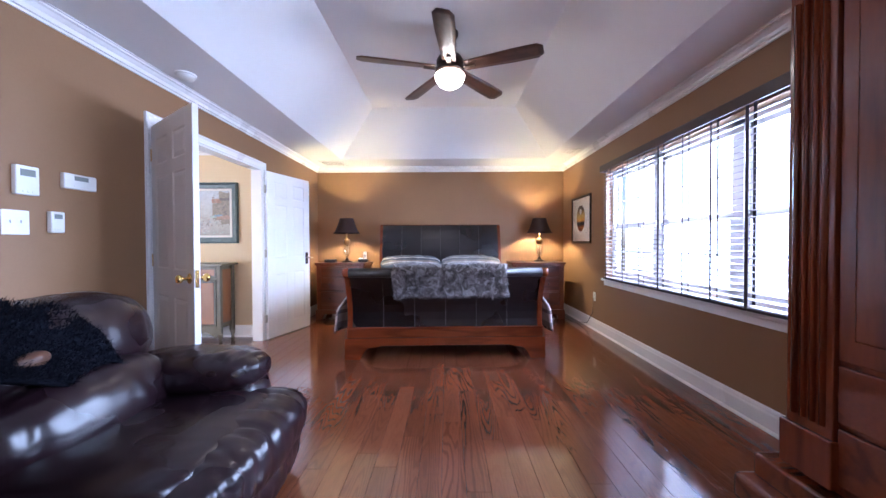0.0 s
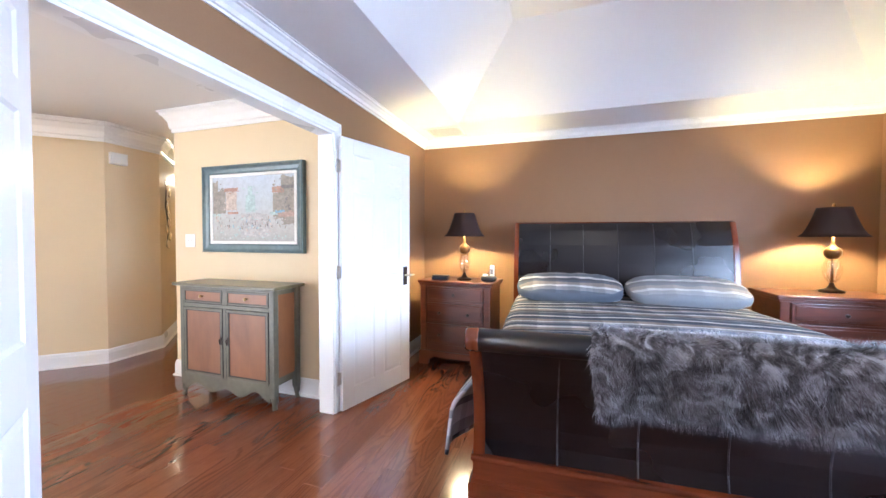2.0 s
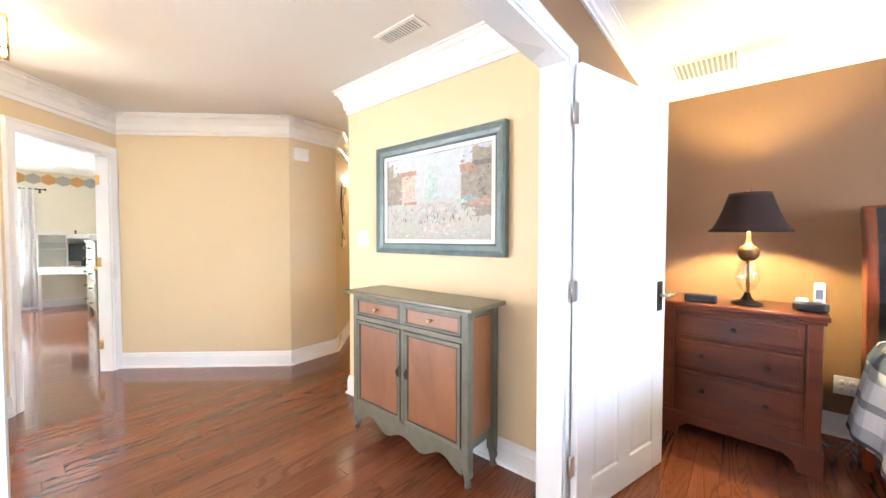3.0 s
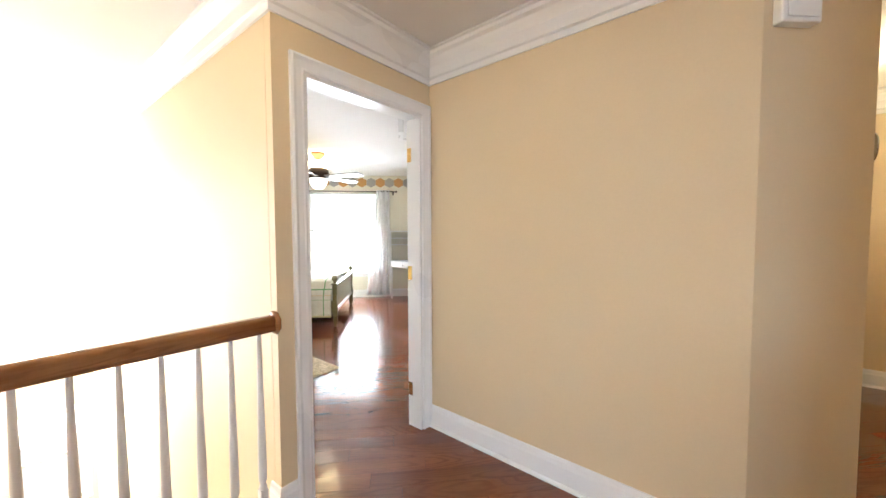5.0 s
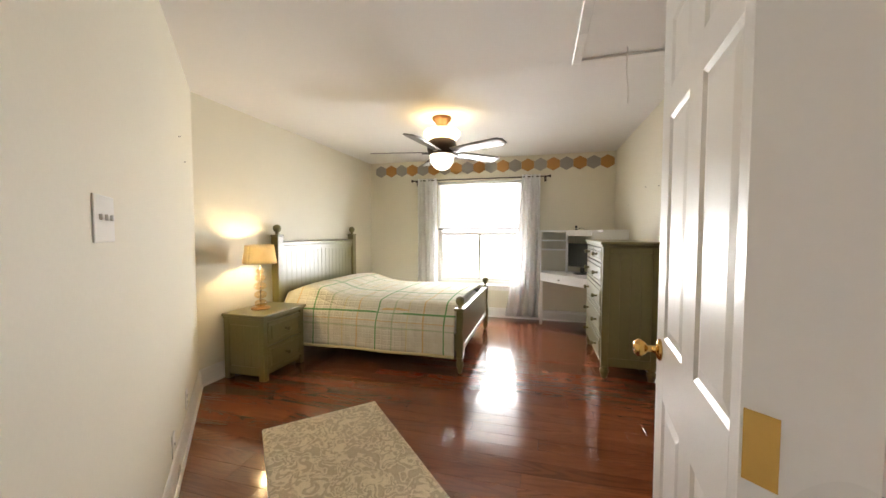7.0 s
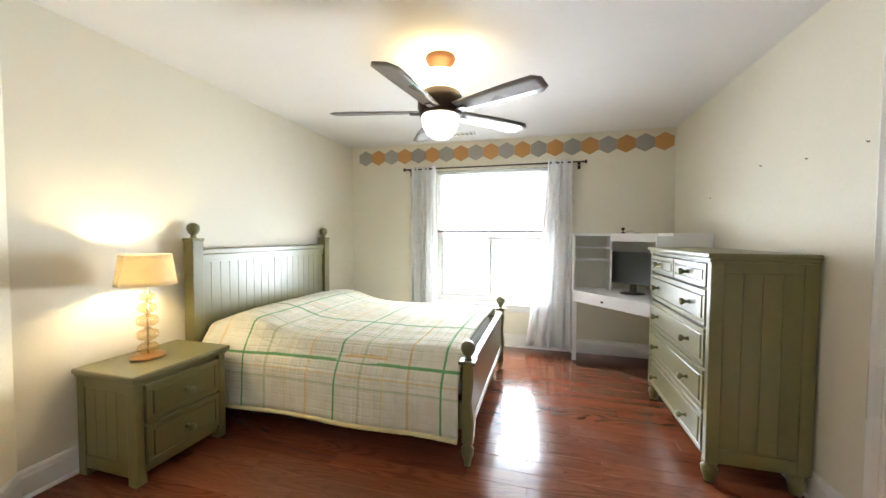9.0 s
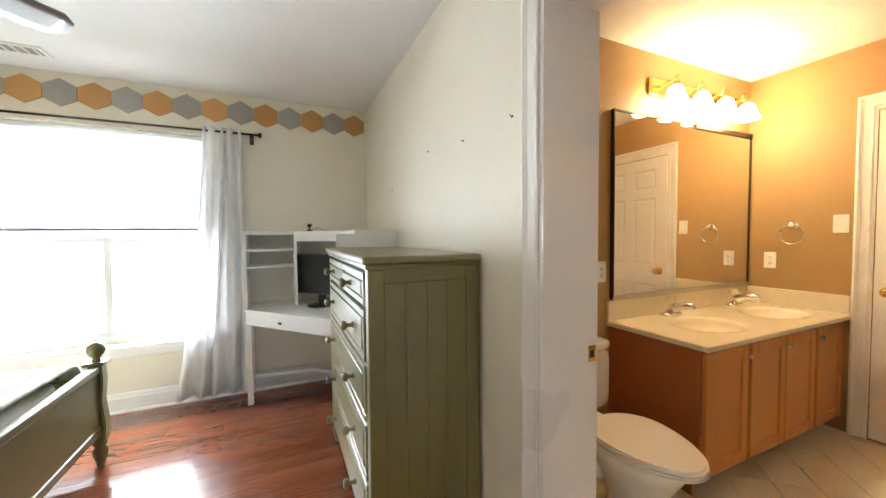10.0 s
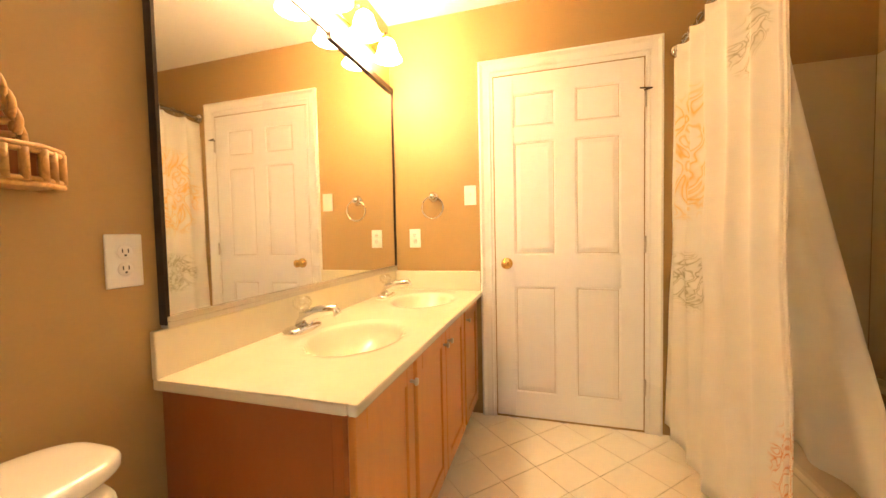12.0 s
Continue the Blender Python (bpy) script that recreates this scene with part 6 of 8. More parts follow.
for sx in (-1, 1):
    x0, x1 = sorted((sx * 0.024, sx * (w / 2 - 0.047)))
    bm = mb()
    for a in ((x0, x1, 0.77, 0.782), (x0, x1, 0.863, 0.875), (x0, x0 + 0.012, 0.782, 0.863), (x1 - 0.012, x1, 0.782, 0.863)):
        box(bm, a[0], a[1], -d - 0.003, -d + 0.013, a[2], a[3], 0.003)
    dw = part("drawer", bm, GREYGREEN, hc)
    part("drawer_front", box(mb(), x0 + 0.014, x1 - 0.014, -d + 0.001, -d + 0.012, 0.785, 0.86), PEACHWOOD, dw, "peach wood drawer front")
    bm = mb()
    for a in ((x0 + 0.012, x1 - 0.012, 0.782, 0.787), (x0 + 0.012, x1 - 0.012, 0.858, 0.863), (x0 + 0.012, x0 + 0.017, 0.787, 0.858), (x1 - 0.017, x1 - 0.012, 0.787, 0.858)):
        box(bm, a[0], a[1], -d - 0.001, -d + 0.004, a[2], a[3])
    part("glazed_bead", bm, GLAZE_SHADE, dw, "dark antiqued bead")
    part("pull", lathe(mb(), [(0, 0), (0.008, 0), (0.006, 0.014), (0.014, 0.02), (0.012, 0.028), (0, 0.030)], 16, ((x0 + x1) / 2, -d + 0.001, 0.823), Matrix.Rotation(math.pi / 2, 4, "X")), AGEDGOLD, dw)
    x0, x1 = sorted((sx * 0.018, sx * (w / 2 - 0.047)))
    bm = mb()
    for a in ((x0, x1, 0.19, 0.212), (x0, x1, 0.71, 0.732), (x0, x0 + 0.022, 0.212, 0.71), (x1 - 0.022, x1, 0.212, 0.71)):
        box(bm, a[0], a[1], -d - 0.004, -d + 0.013, a[2], a[3], 0.004)
    dw = part("door", bm, GREYGREEN, hc)
    part("door_panel", box(mb(), x0 + 0.03, x1 - 0.03, -d + 0.002, -d + 0.011, 0.22, 0.702), PEACHWOOD, dw, "peach wood door panel")
    bm = mb()
    for a in ((x0 + 0.022, x1 - 0.022, 0.212, 0.219), (x0 + 0.022, x1 - 0.022, 0.703, 0.71), (x0 + 0.022, x0 + 0.029, 0.219, 0.703), (x1 - 0.029, x1 - 0.022, 0.219, 0.703)):
        box(bm, a[0], a[1], -d - 0.001, -d + 0.004, a[2], a[3])
    part("glazed_bead", bm, GLAZE_SHADE, dw, "dark antiqued bead")
    # dark strips down both door edges draw the shade in the gaps
    for xg in (x0 - 0.001, x1 - 0.001):
        part("gap_shade", box(mb(), xg, xg + 0.002, -d - 0.0045, -d + 0.002, 0.19, 0.732), GLAZE_SHADE, dw, "dark strip for the shade in the door gap")
    xh = sx * 0.034
    bm = mb()
    box(bm, xh - 0.008, xh + 0.008, -d - 0.007, -d - 0.004, 0.455, 0.515, 0.002)
    tube(bm, [(xh, -d - 0.008, 0.50), (xh, -d - 0.022, 0.49), (xh, -d - 0.012, 0.455)], 0.004, 8)
    part("bail", bm, BRONZE, dw, "dark drop pull")
bm = mb()
outl = [(-w / 2 + 0.04, 0.20), (-w / 2 + 0.04, 0.10)]
for k in range(33):
    x = -w / 2 + 0.04 + (w - 0.08) * k / 32
    q = abs(k / 16 - 1)
    outl.append((x, 0.085 + 0.035 * math.cos(q * math.pi * 3) * (0.6 + 0.4 * q) + 0.01 * q))
outl += [(w / 2 - 0.04, 0.10), (w / 2 - 0.04, 0.20)]
prism(bm, outl, "y", -d, -d + 0.016)
part("apron", bm, GREYGREEN, hc, "scalloped apron")

# ---- hall: railing, light, chime, metal wall piece, foyer ----
rd = Vector((1, -1)).normalized()
rail = thing("stair_railing", "oak handrail on slim white balusters along the stairwell", "railing")
R0 = Vector((OX + 0.005, OY - 0.005))
RL = 4.4
P3 = lambda s, z: (R0.x + rd.x * s, R0.y + rd.y * s, z)
bm = mb()
prof = [(-0.028, 0.875), (0.028, 0.875), (0.031, 0.895), (0.024, 0.905), (0.031, 0.918), (0.026, 0.935), (0.012, 0.943), (-0.012, 0.943), (-0.026, 0.935), (-0.031, 0.918), (-0.024, 0.905), (-0.031, 0.895)]
sweep(bm, [P3(0.016, 0)[:2], P3(RL, 0)[:2]], prof)
for f in bm.faces:
    f.smooth = len(f.verts) == 4
part("handrail", bm, RAILWOOD, rail)
bm = lathe(mb(), [(0, 0), (0.052, 0), (0.055, 0.006), (0.048, 0.014), (0.036, 0.017), (0, 0.017)], 8, P3(0.0, 0.908), Matrix.Rotation(radians(-45), 4, "Z") @ Matrix.Rotation(math.pi / 2, 4, "Y") @ Matrix.Rotation(radians(22.5), 4, "Z"))
part("rosette", bm, RAILWOOD, rail, "octagonal oak rosette")
bme = bpy.data.meshes.new("baluster")
bm = lathe(mb(), [(0.0165, 0.19), (0.017, 0.20), (0.011, 0.215), (0.017, 0.23), (0.018, 0.26), (0.0165, 0.40), (0.0125, 0.62), (0.0085, 0.875)], 12)
box(bm, -0.0165, 0.0165, -0.0165, 0.0165, 0.012, 0.19, 0.002, 1)
bm.to_mesh(bme)
bm.free()
bme.materials.append(TRIM)
k = 0.075
while k < RL - 0.05:
    b = new("baluster", bme)
    b.parent = rail
    b.matrix_basis = pose(*P3(k, 0), 0, 0, 45)
    k += 0.113
bm = mb()
sweep(bm, [P3(0.0, 0)[:2], P3(RL, 0)[:2]], [(-0.05, -0.012), (0.045, -0.012), (0.045, 0.012), (-0.05, 0.012)])
part("shoe_board", bm, RAILWOOD, rail)
bm = mb()
sweep(bm, [P3(0.0, 0)[:2], P3(RL, 0)[:2]], [(-0.035, -0.32), (-0.015, -0.32), (-0.015, -0.013), (-0.035, -0.013)])
structure("trim_stairwell_edge", bm, TRIM, "white board closing the floor edge at the stairwell", "trim")

hl = thing("hall_light", "brass-framed glass ceiling light, lit", "ceiling light", pose(-4.90, 3.12, 0))
part("canopy", box(mb(), -0.09, 0.09, -0.09, 0.09, H - 0.022, H - 0.001, 0.004), BRASS, hl)
part("glass", box(mb(), -0.085, 0.085, -0.085, 0.085, H - 0.17, H - 0.025, 0.01), HALLGLOW, hl, "lit frosted glass")
for sx in (-1, 1):
    for sy in (-1, 1):
        part("cage_post", tube(mb(), [(sx * 0.092, sy * 0.092, H - 0.02), (sx * 0.092, sy * 0.092, H - 0.18)], 0.005, 8), BRASS, hl)
for a, b in (((-1, -1), (1, -1)), ((1, -1), (1, 1)), ((1, 1), (-1, 1)), ((-1, 1), (-1, -1))):
    part("cage_bar", tube(mb(), [(a[0] * 0.092, a[1] * 0.092, H - 0.18), (b[0] * 0.092, b[1] * 0.092, H - 0.18)], 0.005, 8), BRASS, hl)

ch = thing("door_chime", "small white door chime box high on the hall wall", "door chime", pose(-5.262, 5.07, 2.10, 0, 0, W_ - 3))
part("case", box(mb(), -0.075, 0.075, -0.045, 0, -0.06, 0.06, 0.006), PLASTIC, ch)
part("cover", box(mb(), -0.06, 0.06, -0.052, -0.045, -0.045, 0.045, 0.004), PLASTIC, ch)

wm = thing("metal_wall_piece", "tall silvery mirrored metal wall piece in the corridor", "wall decoration", pose(-5.475, 5.690, 1.57, 0, 0, 135))
rng = random.Random(3)
for i in range(9):
    z = -0.36 + 0.72 * i / 8
    x = 0.07 * math.sin(i * 2.1)
    part("disc", lathe(mb(), [(0, 0), (0.055, 0.0), (0.06, 0.006), (0.05, 0.010), (0, 0.011)], 18, (x, -0.02 - 0.012 * (i % 2), z), Matrix.Rotation(math.pi / 2, 4, "X")), CHROME, wm)
part("spine", tube(mb(), [(0.0, -0.012, -0.40), (0.07, -0.012, -0.12), (-0.06, -0.012, 0.1), (0.02, -0.012, 0.40)], 0.008, 8), BRONZE, wm)

sc_ = thing("corridor_sconce", "small lit glass globe light at the corridor's end", "wall light", pose(-6.25, 6.55, 2.14))
part("globe", lathe(mb(), [(0, -0.06), (0.045, -0.04), (0.06, 0), (0.045, 0.04), (0, 0.055)], 20), SCONCEGLOW, sc_)
part("arm", tube(mb(), [(0, 0, 0.05), (-0.05, -0.05, 0.09), (-0.16, -0.115, 0.09)], 0.008, 8), BRASS, sc_)

cd = thing("chandelier", "iron foyer chandelier with small amber shades", "chandelier", pose(-7.70, -0.62, 0.44))
part("chain", tube(mb(), [(0, 0, 0.30), (0, 0, H - 0.44)], 0.006, 8), AGEDGOLD, cd)
part("column", lathe(mb(), [(0, -0.2), (0.02, -0.18), (0.035, -0.1), (0.015, 0.0), (0.03, 0.12), (0.012, 0.3), (0, 0.32)], 16), BRONZE, cd)
AMBER = cloth("amber shade cloth", (0.45, 0.20, 0.07), 0.4)
for k in range(6):
    a = 2 * math.pi * k / 6 + 0.2
    cx, cy = 0.42 * math.cos(a), 0.42 * math.sin(a)
    bm = mb()
    tube(bm, [(0, 0, -0.08), (cx * 0.4, cy * 0.4, -0.14), (cx * 0.8, cy * 0.8, -0.10), (cx, cy, 0.0), (cx, cy, 0.06)], 0.008, 8)
    lathe(bm, [(0, 0.0), (0.035, 0.005), (0.03, 0.012), (0, 0.014)], 12, (cx, cy, 0.0))
    part("arm", bm, BRONZE, cd)
    part("shade", lathe(mb(), [(0.062, 0.07), (0.055, 0.19)], 16, (cx, cy, 0.0)), AMBER, cd, "amber drum shade")
fw = thing("window_3", "tall white foyer window full of daylight", "window", kind="structure")
fd = Vector((1, -1)).normalized()
fo = Vector((-9.27, -0.43)) + Vector((-1, -1)).normalized() * 0.09
bm = mb()
fn = Vector((-1, -1)).normalized() * 0.05


def foyer_bar(s0, s1, z0, z1):
    a, b = fo + fd * s0, fo + fd * s1
    prism(bm, [tuple(a), tuple(b), tuple(b + fn), tuple(a + fn)], "z", z0, z1)


for s0, s1, z0, z1 in ((0.06, 0.74, -2.2, -0.9), (0.06, 0.74, -0.43, 2.2), (0.92, 2.16, -2.2, 2.08), (2.16, 3.4, -2.2, 2.08)):
    foyer_bar(s0, s0 + 0.05, z0, z1)
    foyer_bar(s1 - 0.05, s1, z0, z1)
    foyer_bar(s0 + 0.05, s1 - 0.05, z0, z0 + 0.05)
    foyer_bar(s0 + 0.05, s1 - 0.05, z1 - 0.05, z1)
    foyer_bar(s0 + 0.05, s1 - 0.05, (z0 + z1) / 2 - 0.02, (z0 + z1) / 2 + 0.02)
part("window_frame", bm, TRIM, fw)
for z in (-0.73, -1.30):
    q2 = Vector((-9.27, -0.43)) + fd * 0.83
    plate("light_switch", "white switch plate on the foyer pier", pose(q2.x, q2.y, z, 0, 0, 135), "switch")

# ---- guest bedroom ----
gw = thing("window_2", "white bedroom window with a half-drawn roller shade", "window", kind="structure")
bm = mb()
for y in (GWY0, GWY1 - 0.05):
    box(bm, GX0 - 0.14, GX0 - 0.06, y, y + 0.05, GWZ0, GWZ1)
box(bm, GX0 - 0.14, GX0 - 0.06, GWY0 + 0.05, GWY1 - 0.05, GWZ0, GWZ0 + 0.05)
box(bm, GX0 - 0.14, GX0 - 0.06, GWY0 + 0.05, GWY1 - 0.05, GWZ1 - 0.05, GWZ1)
part("window_frame", bm, TRIM, gw)
for y0, y1 in ((GWY0 + 0.05, GWY1 - 0.05),):
    bm = mb()
    x0, x1 = GX0 - 0.115, GX0 - 0.085
    for a in ((y0, y0 + 0.035, GWZ0 + 0.05, GWZ1 - 0.05), (y1 - 0.035, y1, GWZ0 + 0.05, GWZ1 - 0.05), (y0 + 0.035, y1 - 0.035, GWZ0 + 0.05, GWZ0 + 0.09), (y0 + 0.035, y1 - 0.035, 1.26, 1.30), ((y0 + y1) / 2 - 0.022, (y0 + y1) / 2 + 0.022, GWZ0 + 0.09, 1.26)):
        box(bm, x0, x1, *a)
    sash = part("sash", bm, TRIM, gw)
    part("pane", box(mb(), x0 + 0.012, x0 + 0.016, y0 + 0.03, y1 - 0.03, GWZ0 + 0.085, GWZ1 - 0.055), GLASSP, sash).visible_shadow = False
bm = mb()
box(bm, GX0 - 0.06, GX0 + 0.035, GWY0 - 0.04, GWY1 + 0.04, GWZ0 - 0.028, GWZ0 - 0.002, 0.005)
box(bm, GX0 + 0.0005, GX0 + 0.014, GWY0 - 0.02, GWY1 + 0.02, GWZ0 - 0.09, GWZ0 - 0.028, 0.003)
part("window_sill", bm, TRIM, gw)
rs = thing("roller_shade", "white roller shade drawn halfway down the window", "shade")
part("cloth", box(mb(), GX0 - 0.042, GX0 - 0.0405, GWY0 + 0.012, GWY1 - 0.012, 1.365, GWZ1 - 0.02), SHADECLOTH, rs)
part("bar", box(mb(), GX0 - 0.047, GX0 - 0.036, GWY0 + 0.012, GWY1 - 0.012, 1.345, 1.368, 0.003), paint("grey hem bar", (0.25, 0.25, 0.26), 0.5), rs)
part("roller", tube(mb(), [(GX0 - 0.042, GWY0 + 0.012, GWZ1 - 0.025), (GX0 - 0.042, GWY1 - 0.012, GWZ1 - 0.025)], 0.018, 14), SHADECLOTH, rs)

cr_ = thing("curtain_rod", "thin dark bronze curtain rod with knob ends", "curtain rod")
part("rod", tube(mb(), [(GX0 + 0.085, 1.50, 2.115), (GX0 + 0.085, 3.535, 2.115)], 0.0085, 12), BRONZE, cr_)
for y, s in ((1.50, -1), (3.535, 1)):
    part("finial", lathe(mb(), [(0, 0), (0.012, 0), (0.012, 0.008), (0.007, 0.014), (0.014, 0.022), (0.022, 0.032), (0.022, 0.042), (0, 0.050)], 16, (GX0 + 0.085, y, 2.115), Matrix.Rotation(-s * math.pi / 2, 4, "X")), BRONZE, cr_)
    bm = mb()
    tube(bm, [(GX0 + 0.001, y - s * 0.03, 2.09), (GX0 + 0.085, y - s * 0.03, 2.10)], 0.006, 8)
    box(bm, GX0 + 0.0005, GX0 + 0.006, y - s * 0.03 - 0.015, y - s * 0.03 + 0.015, 2.05, 2.13)
    part("bracket", bm, BRONZE, cr_)


def drape(name, label, y0, y1, yb0, yb1, seed):
    def f(u, v):
        z = 2.145 - 2.09 * v
        a, b = y0 + (yb0 - y0) * v ** 1.5, y1 + (yb1 - y1) * v ** 1.5
        amp = 0.030 + 0.02 * v
        ph_ = u * 2 * math.pi * 4.5
        return (GX0 + 0.085 + amp * math.sin(ph_ + 0.5 * math.sin(v * 3 + seed)) + (0.03 * noise.noise(Vector((u * 6, v * 8, seed))) if v > 0.85 else 0), a + (b - a) * u + 0.012 * math.sin(ph_ * 0.5 + v * 2 + seed), z)
    return solo(name, sheet(mb(), 72, 30, f, 0.003), CURTAIN, label, "curtain", group="bedroom curtains")


drape("curtain", "pale grey curtain gathered beside the window", 1.56, 1.86, 1.55, 1.86, 0.0)
drape("curtain", "pale grey curtain flaring out onto the floor", 3.17, 3.44, 2.96, 3.46, 2.0)

hex_row = thing("hexagon_border", "row of grey and ochre felt hexagons near the ceiling", "wall decoration")
pitch = (4.432 - 0.80) / 20
for col in (HEXG, HEXO):
    hm = bpy.data.meshes.new("hexagon")
    bm = mb()
    r = pitch / math.sqrt(3) * 0.985
    prism(bm, [(r * math.sin(math.pi * k / 3), r * 0.93 * math.cos(math.pi * k / 3)) for k in range(6)], "x", 0.0, 0.008)
    bm.to_mesh(hm)
    bm.free()
    hm.materials.append(col)
    for k in range(0 if col is HEXG else 1, 20, 2):
        q = new("hexagon", hm)
        q.parent = hex_row
        q.matrix_basis = pose(GX0 + 0.001, 0.80 + pitch * (k + 0.5), 2.30)
        q["label"] = "grey felt hexagon" if col is HEXG else "ochre felt hexagon"

nails = []
for i, (x, z) in enumerate(((-9.12, 1.706), (-9.489, 1.71), (-9.9, 1.75), (-10.6, 1.62))):
    o = thing("picture_nail", "small bare nail in the ivory wall", "nail", pose(x, GY1, z), "bare wall nails")
    part("shank", tube(mb(), [(0, 0, 0), (0, -0.012, 0.004)], 0.0014, 6), BRONZE, o)
    part("hook", box(mb(), -0.006, 0.006, -0.003, -0.001, -0.003, 0.003), BRONZE, o)
for s, z in ((0.55, 1.78), (0.78, 1.90)):
    o = thing("picture_nail", "small bare nail in the angled ivory wall", "nail", on_guest_diag(s, z), "bare wall nails")
    part("shank", tube(mb(), [(0, 0, 0), (0, -0.012, 0.004)], 0.0014, 6), BRONZE, o)
    part("hook", box(mb(), -0.006, 0.006, -0.003, -0.001, -0.003, 0.003), BRONZE, o)

ah = thing("attic_hatch", "attic hatch in the ceiling, white frame and pull cord", "hatch")
bm = mb()
HX0, HX1, HY0, HY1 = -8.54, -7.20, 3.64, 4.27
for a in ((HX0, HX1, HY0, HY0 + 0.055), (HX0, HX1, HY1 - 0.055, HY1), (HX0, HX0 + 0.055, HY0 + 0.055, HY1 - 0.055), (HX1 - 0.055, HX1, HY0 + 0.055, HY1 - 0.055)):
    box(bm, *a, H - 0.020, H - 0.001, 0.004)
part("frame", bm, TRIM, ah)
part("panel", box(mb(), HX0 + 0.056, HX1 - 0.056, HY0 + 0.056, HY1 - 0.056, H - 0.006, H - 0.001), CEIL, ah)
part("cord", tube(mb(), [(-8.40, 3.95, H - 0.006), (-8.41, 3.95, H - 0.15), (-8.38, 3.955, H - 0.28), (-8.36, 3.95, H - 0.36)], 0.003, 6), PLASTIC, ah, "white pull cord")

# green bed: head against the south wall
gb = thing("green_bed", "sage green wooden bed with ball-topped posts", "bed")
bx0, bx1, by0, by1 = -10.68, -9.13, 0.765, 2.745


def ball_post(x, y, h, leg):
    bm = mb()
    if leg:
        lathe(bm, [(0, 0), (0.018, 0), (0.022, 0.03), (0.034, 0.07), (0.036, 0.10), (0.022, 0.12), (0.034, 0.135), (0.036, 0.15), (0, 0.15)], 16, (x, y, 0))
        prism(bm, [(y - 0.028, 0.15), (y + 0.034, 0.15), (y + 0.040, 0.25), (y + 0.026, 0.38), (y + 0.036, 0.50), (y + 0.030, h - 0.115), (y - 0.028, h - 0.115)], "x", x - 0.036, x + 0.036, 0.006)
    else:
        box(bm, x - 0.043, x + 0.043, y - 0.043, y + 0.043, 0, h - 0.125, 0.006)
    box(bm, x - 0.048, x + 0.048, y - 0.048, y + 0.048, h - 0.128, h - 0.108, 0.006)
    lathe(bm, [(0, h - 0.11), (0.026, h - 0.11), (0.018, h - 0.098), (0.018, h - 0.088), (0.034, h - 0.07), (0.042, h - 0.045), (0.038, h - 0.02), (0.018, h - 0.003), (0, h)], 20, (x, y, 0))
    return bm


for x in (bx0, bx1):
    part("head_post", ball_post(x, by0, 1.385, False), SAGE, gb)
    part("foot_post", ball_post(x, by1, 0.715, True), SAGE, gb)
bm = mb()
box(bm, bx0 + 0.04, bx1 - 0.04, by0 - 0.03, by0 + 0.035, 1.155, 1.20, 0.008)
box(bm, bx0 + 0.04, bx1 - 0.04, by0 - 0.02, by0 + 0.025, 1.10, 1.155)
box(bm, bx0 + 0.04, bx1 - 0.04, by0 - 0.02, by0 + 0.025, 0.35, 0.45)
box(bm, (bx0 + bx1) / 2 - 0.006, (bx0 + bx1) / 2 + 0.006, by0 - 0.015, by0 + 0.015, 0.45, 1.10, 0.002)
part("headboard_frame", bm, SAGE, gb)
n = 18
for k in range(n):
    a = bx0 + 0.043 + (bx1 - bx0 - 0.086) * k / n
    b = bx0 + 0.043 + (bx1 - bx0 - 0.086) * (k + 1) / n
    part("board", box(mb(), a + 0.0002, b - 0.0002, by0 - 0.008, by0 + 0.012, 0.45, 1.10, 0.0022, 1), SAGE, gb)
bm = mb()
box(bm, bx0 + 0.035, bx1 - 0.035, by1 - 0.022, by1 + 0.026, 0.545, 0.585, 0.008)
box(bm, bx0 + 0.035, bx1 - 0.035, by1 - 0.012, by1 + 0.014, 0.24, 0.545)
box(bm, bx0 + 0.035, bx1 - 0.035, by1 - 0.02, by1 + 0.022, 0.20, 0.245, 0.006)
part("footboard", bm, SAGE, gb)
for x in (bx0 + 0.012, bx1 - 0.012):
    part("side_rail", box(mb(), x - 0.012, x + 0.012, by0 + 0.04, by1 - 0.03, 0.20, 0.36, 0.004), SAGE, gb)
solo("mattress", puff(mb(), ((bx0 + bx1) / 2, (by0 + by1) / 2 + 0.01, 0.43), (1.44, 1.84, 0.30), 9), MATTRESS, "white mattress under the plaid quilt", "mattress")


def quilt(u, v):
    s = (u - 0.5) * 2
    y = by0 + 0.06 + (by1 - by0 - 0.11) * v
    top = 0.62 + 0.10 * math.exp(-((v - 0.15) / 0.16) ** 2)
    half = 0.70
    arc = abs(s) * (half + 0.46)
    wob = noise.noise(Vector((s * 2.5, y * 2.5, 3))) * 0.014
    qk = 0.004 * (abs(math.sin(s * 24)) + abs(math.sin(y * 26)))
    if arc < half - 0.05:
        x, z = arc, top + wob + qk + 0.02 * (1 - (arc / half) ** 2)
    elif arc < half + 0.06:
        k = (arc - half + 0.05) / 0.11
        x, z = half - 0.05 + 0.075 * math.sin(k * math.pi / 2), top - 0.055 * (1 - math.cos(k * math.pi / 2)) + wob + qk
    else:
        dn = arc - half - 0.06
        x, z = half + 0.025 + 0.010 * math.sin(y * 7) * dn * 3 + 0.085 * min(1.0, dn / 0.13) ** 0.8 + dn * 0.03 + qk, top - 0.055 - dn * (1.0 + 0.25 * (top - 0.62) / 0.1)
    return ((bx0 + bx1) / 2 + (math.copysign(x, s) if s else 0), y, z)


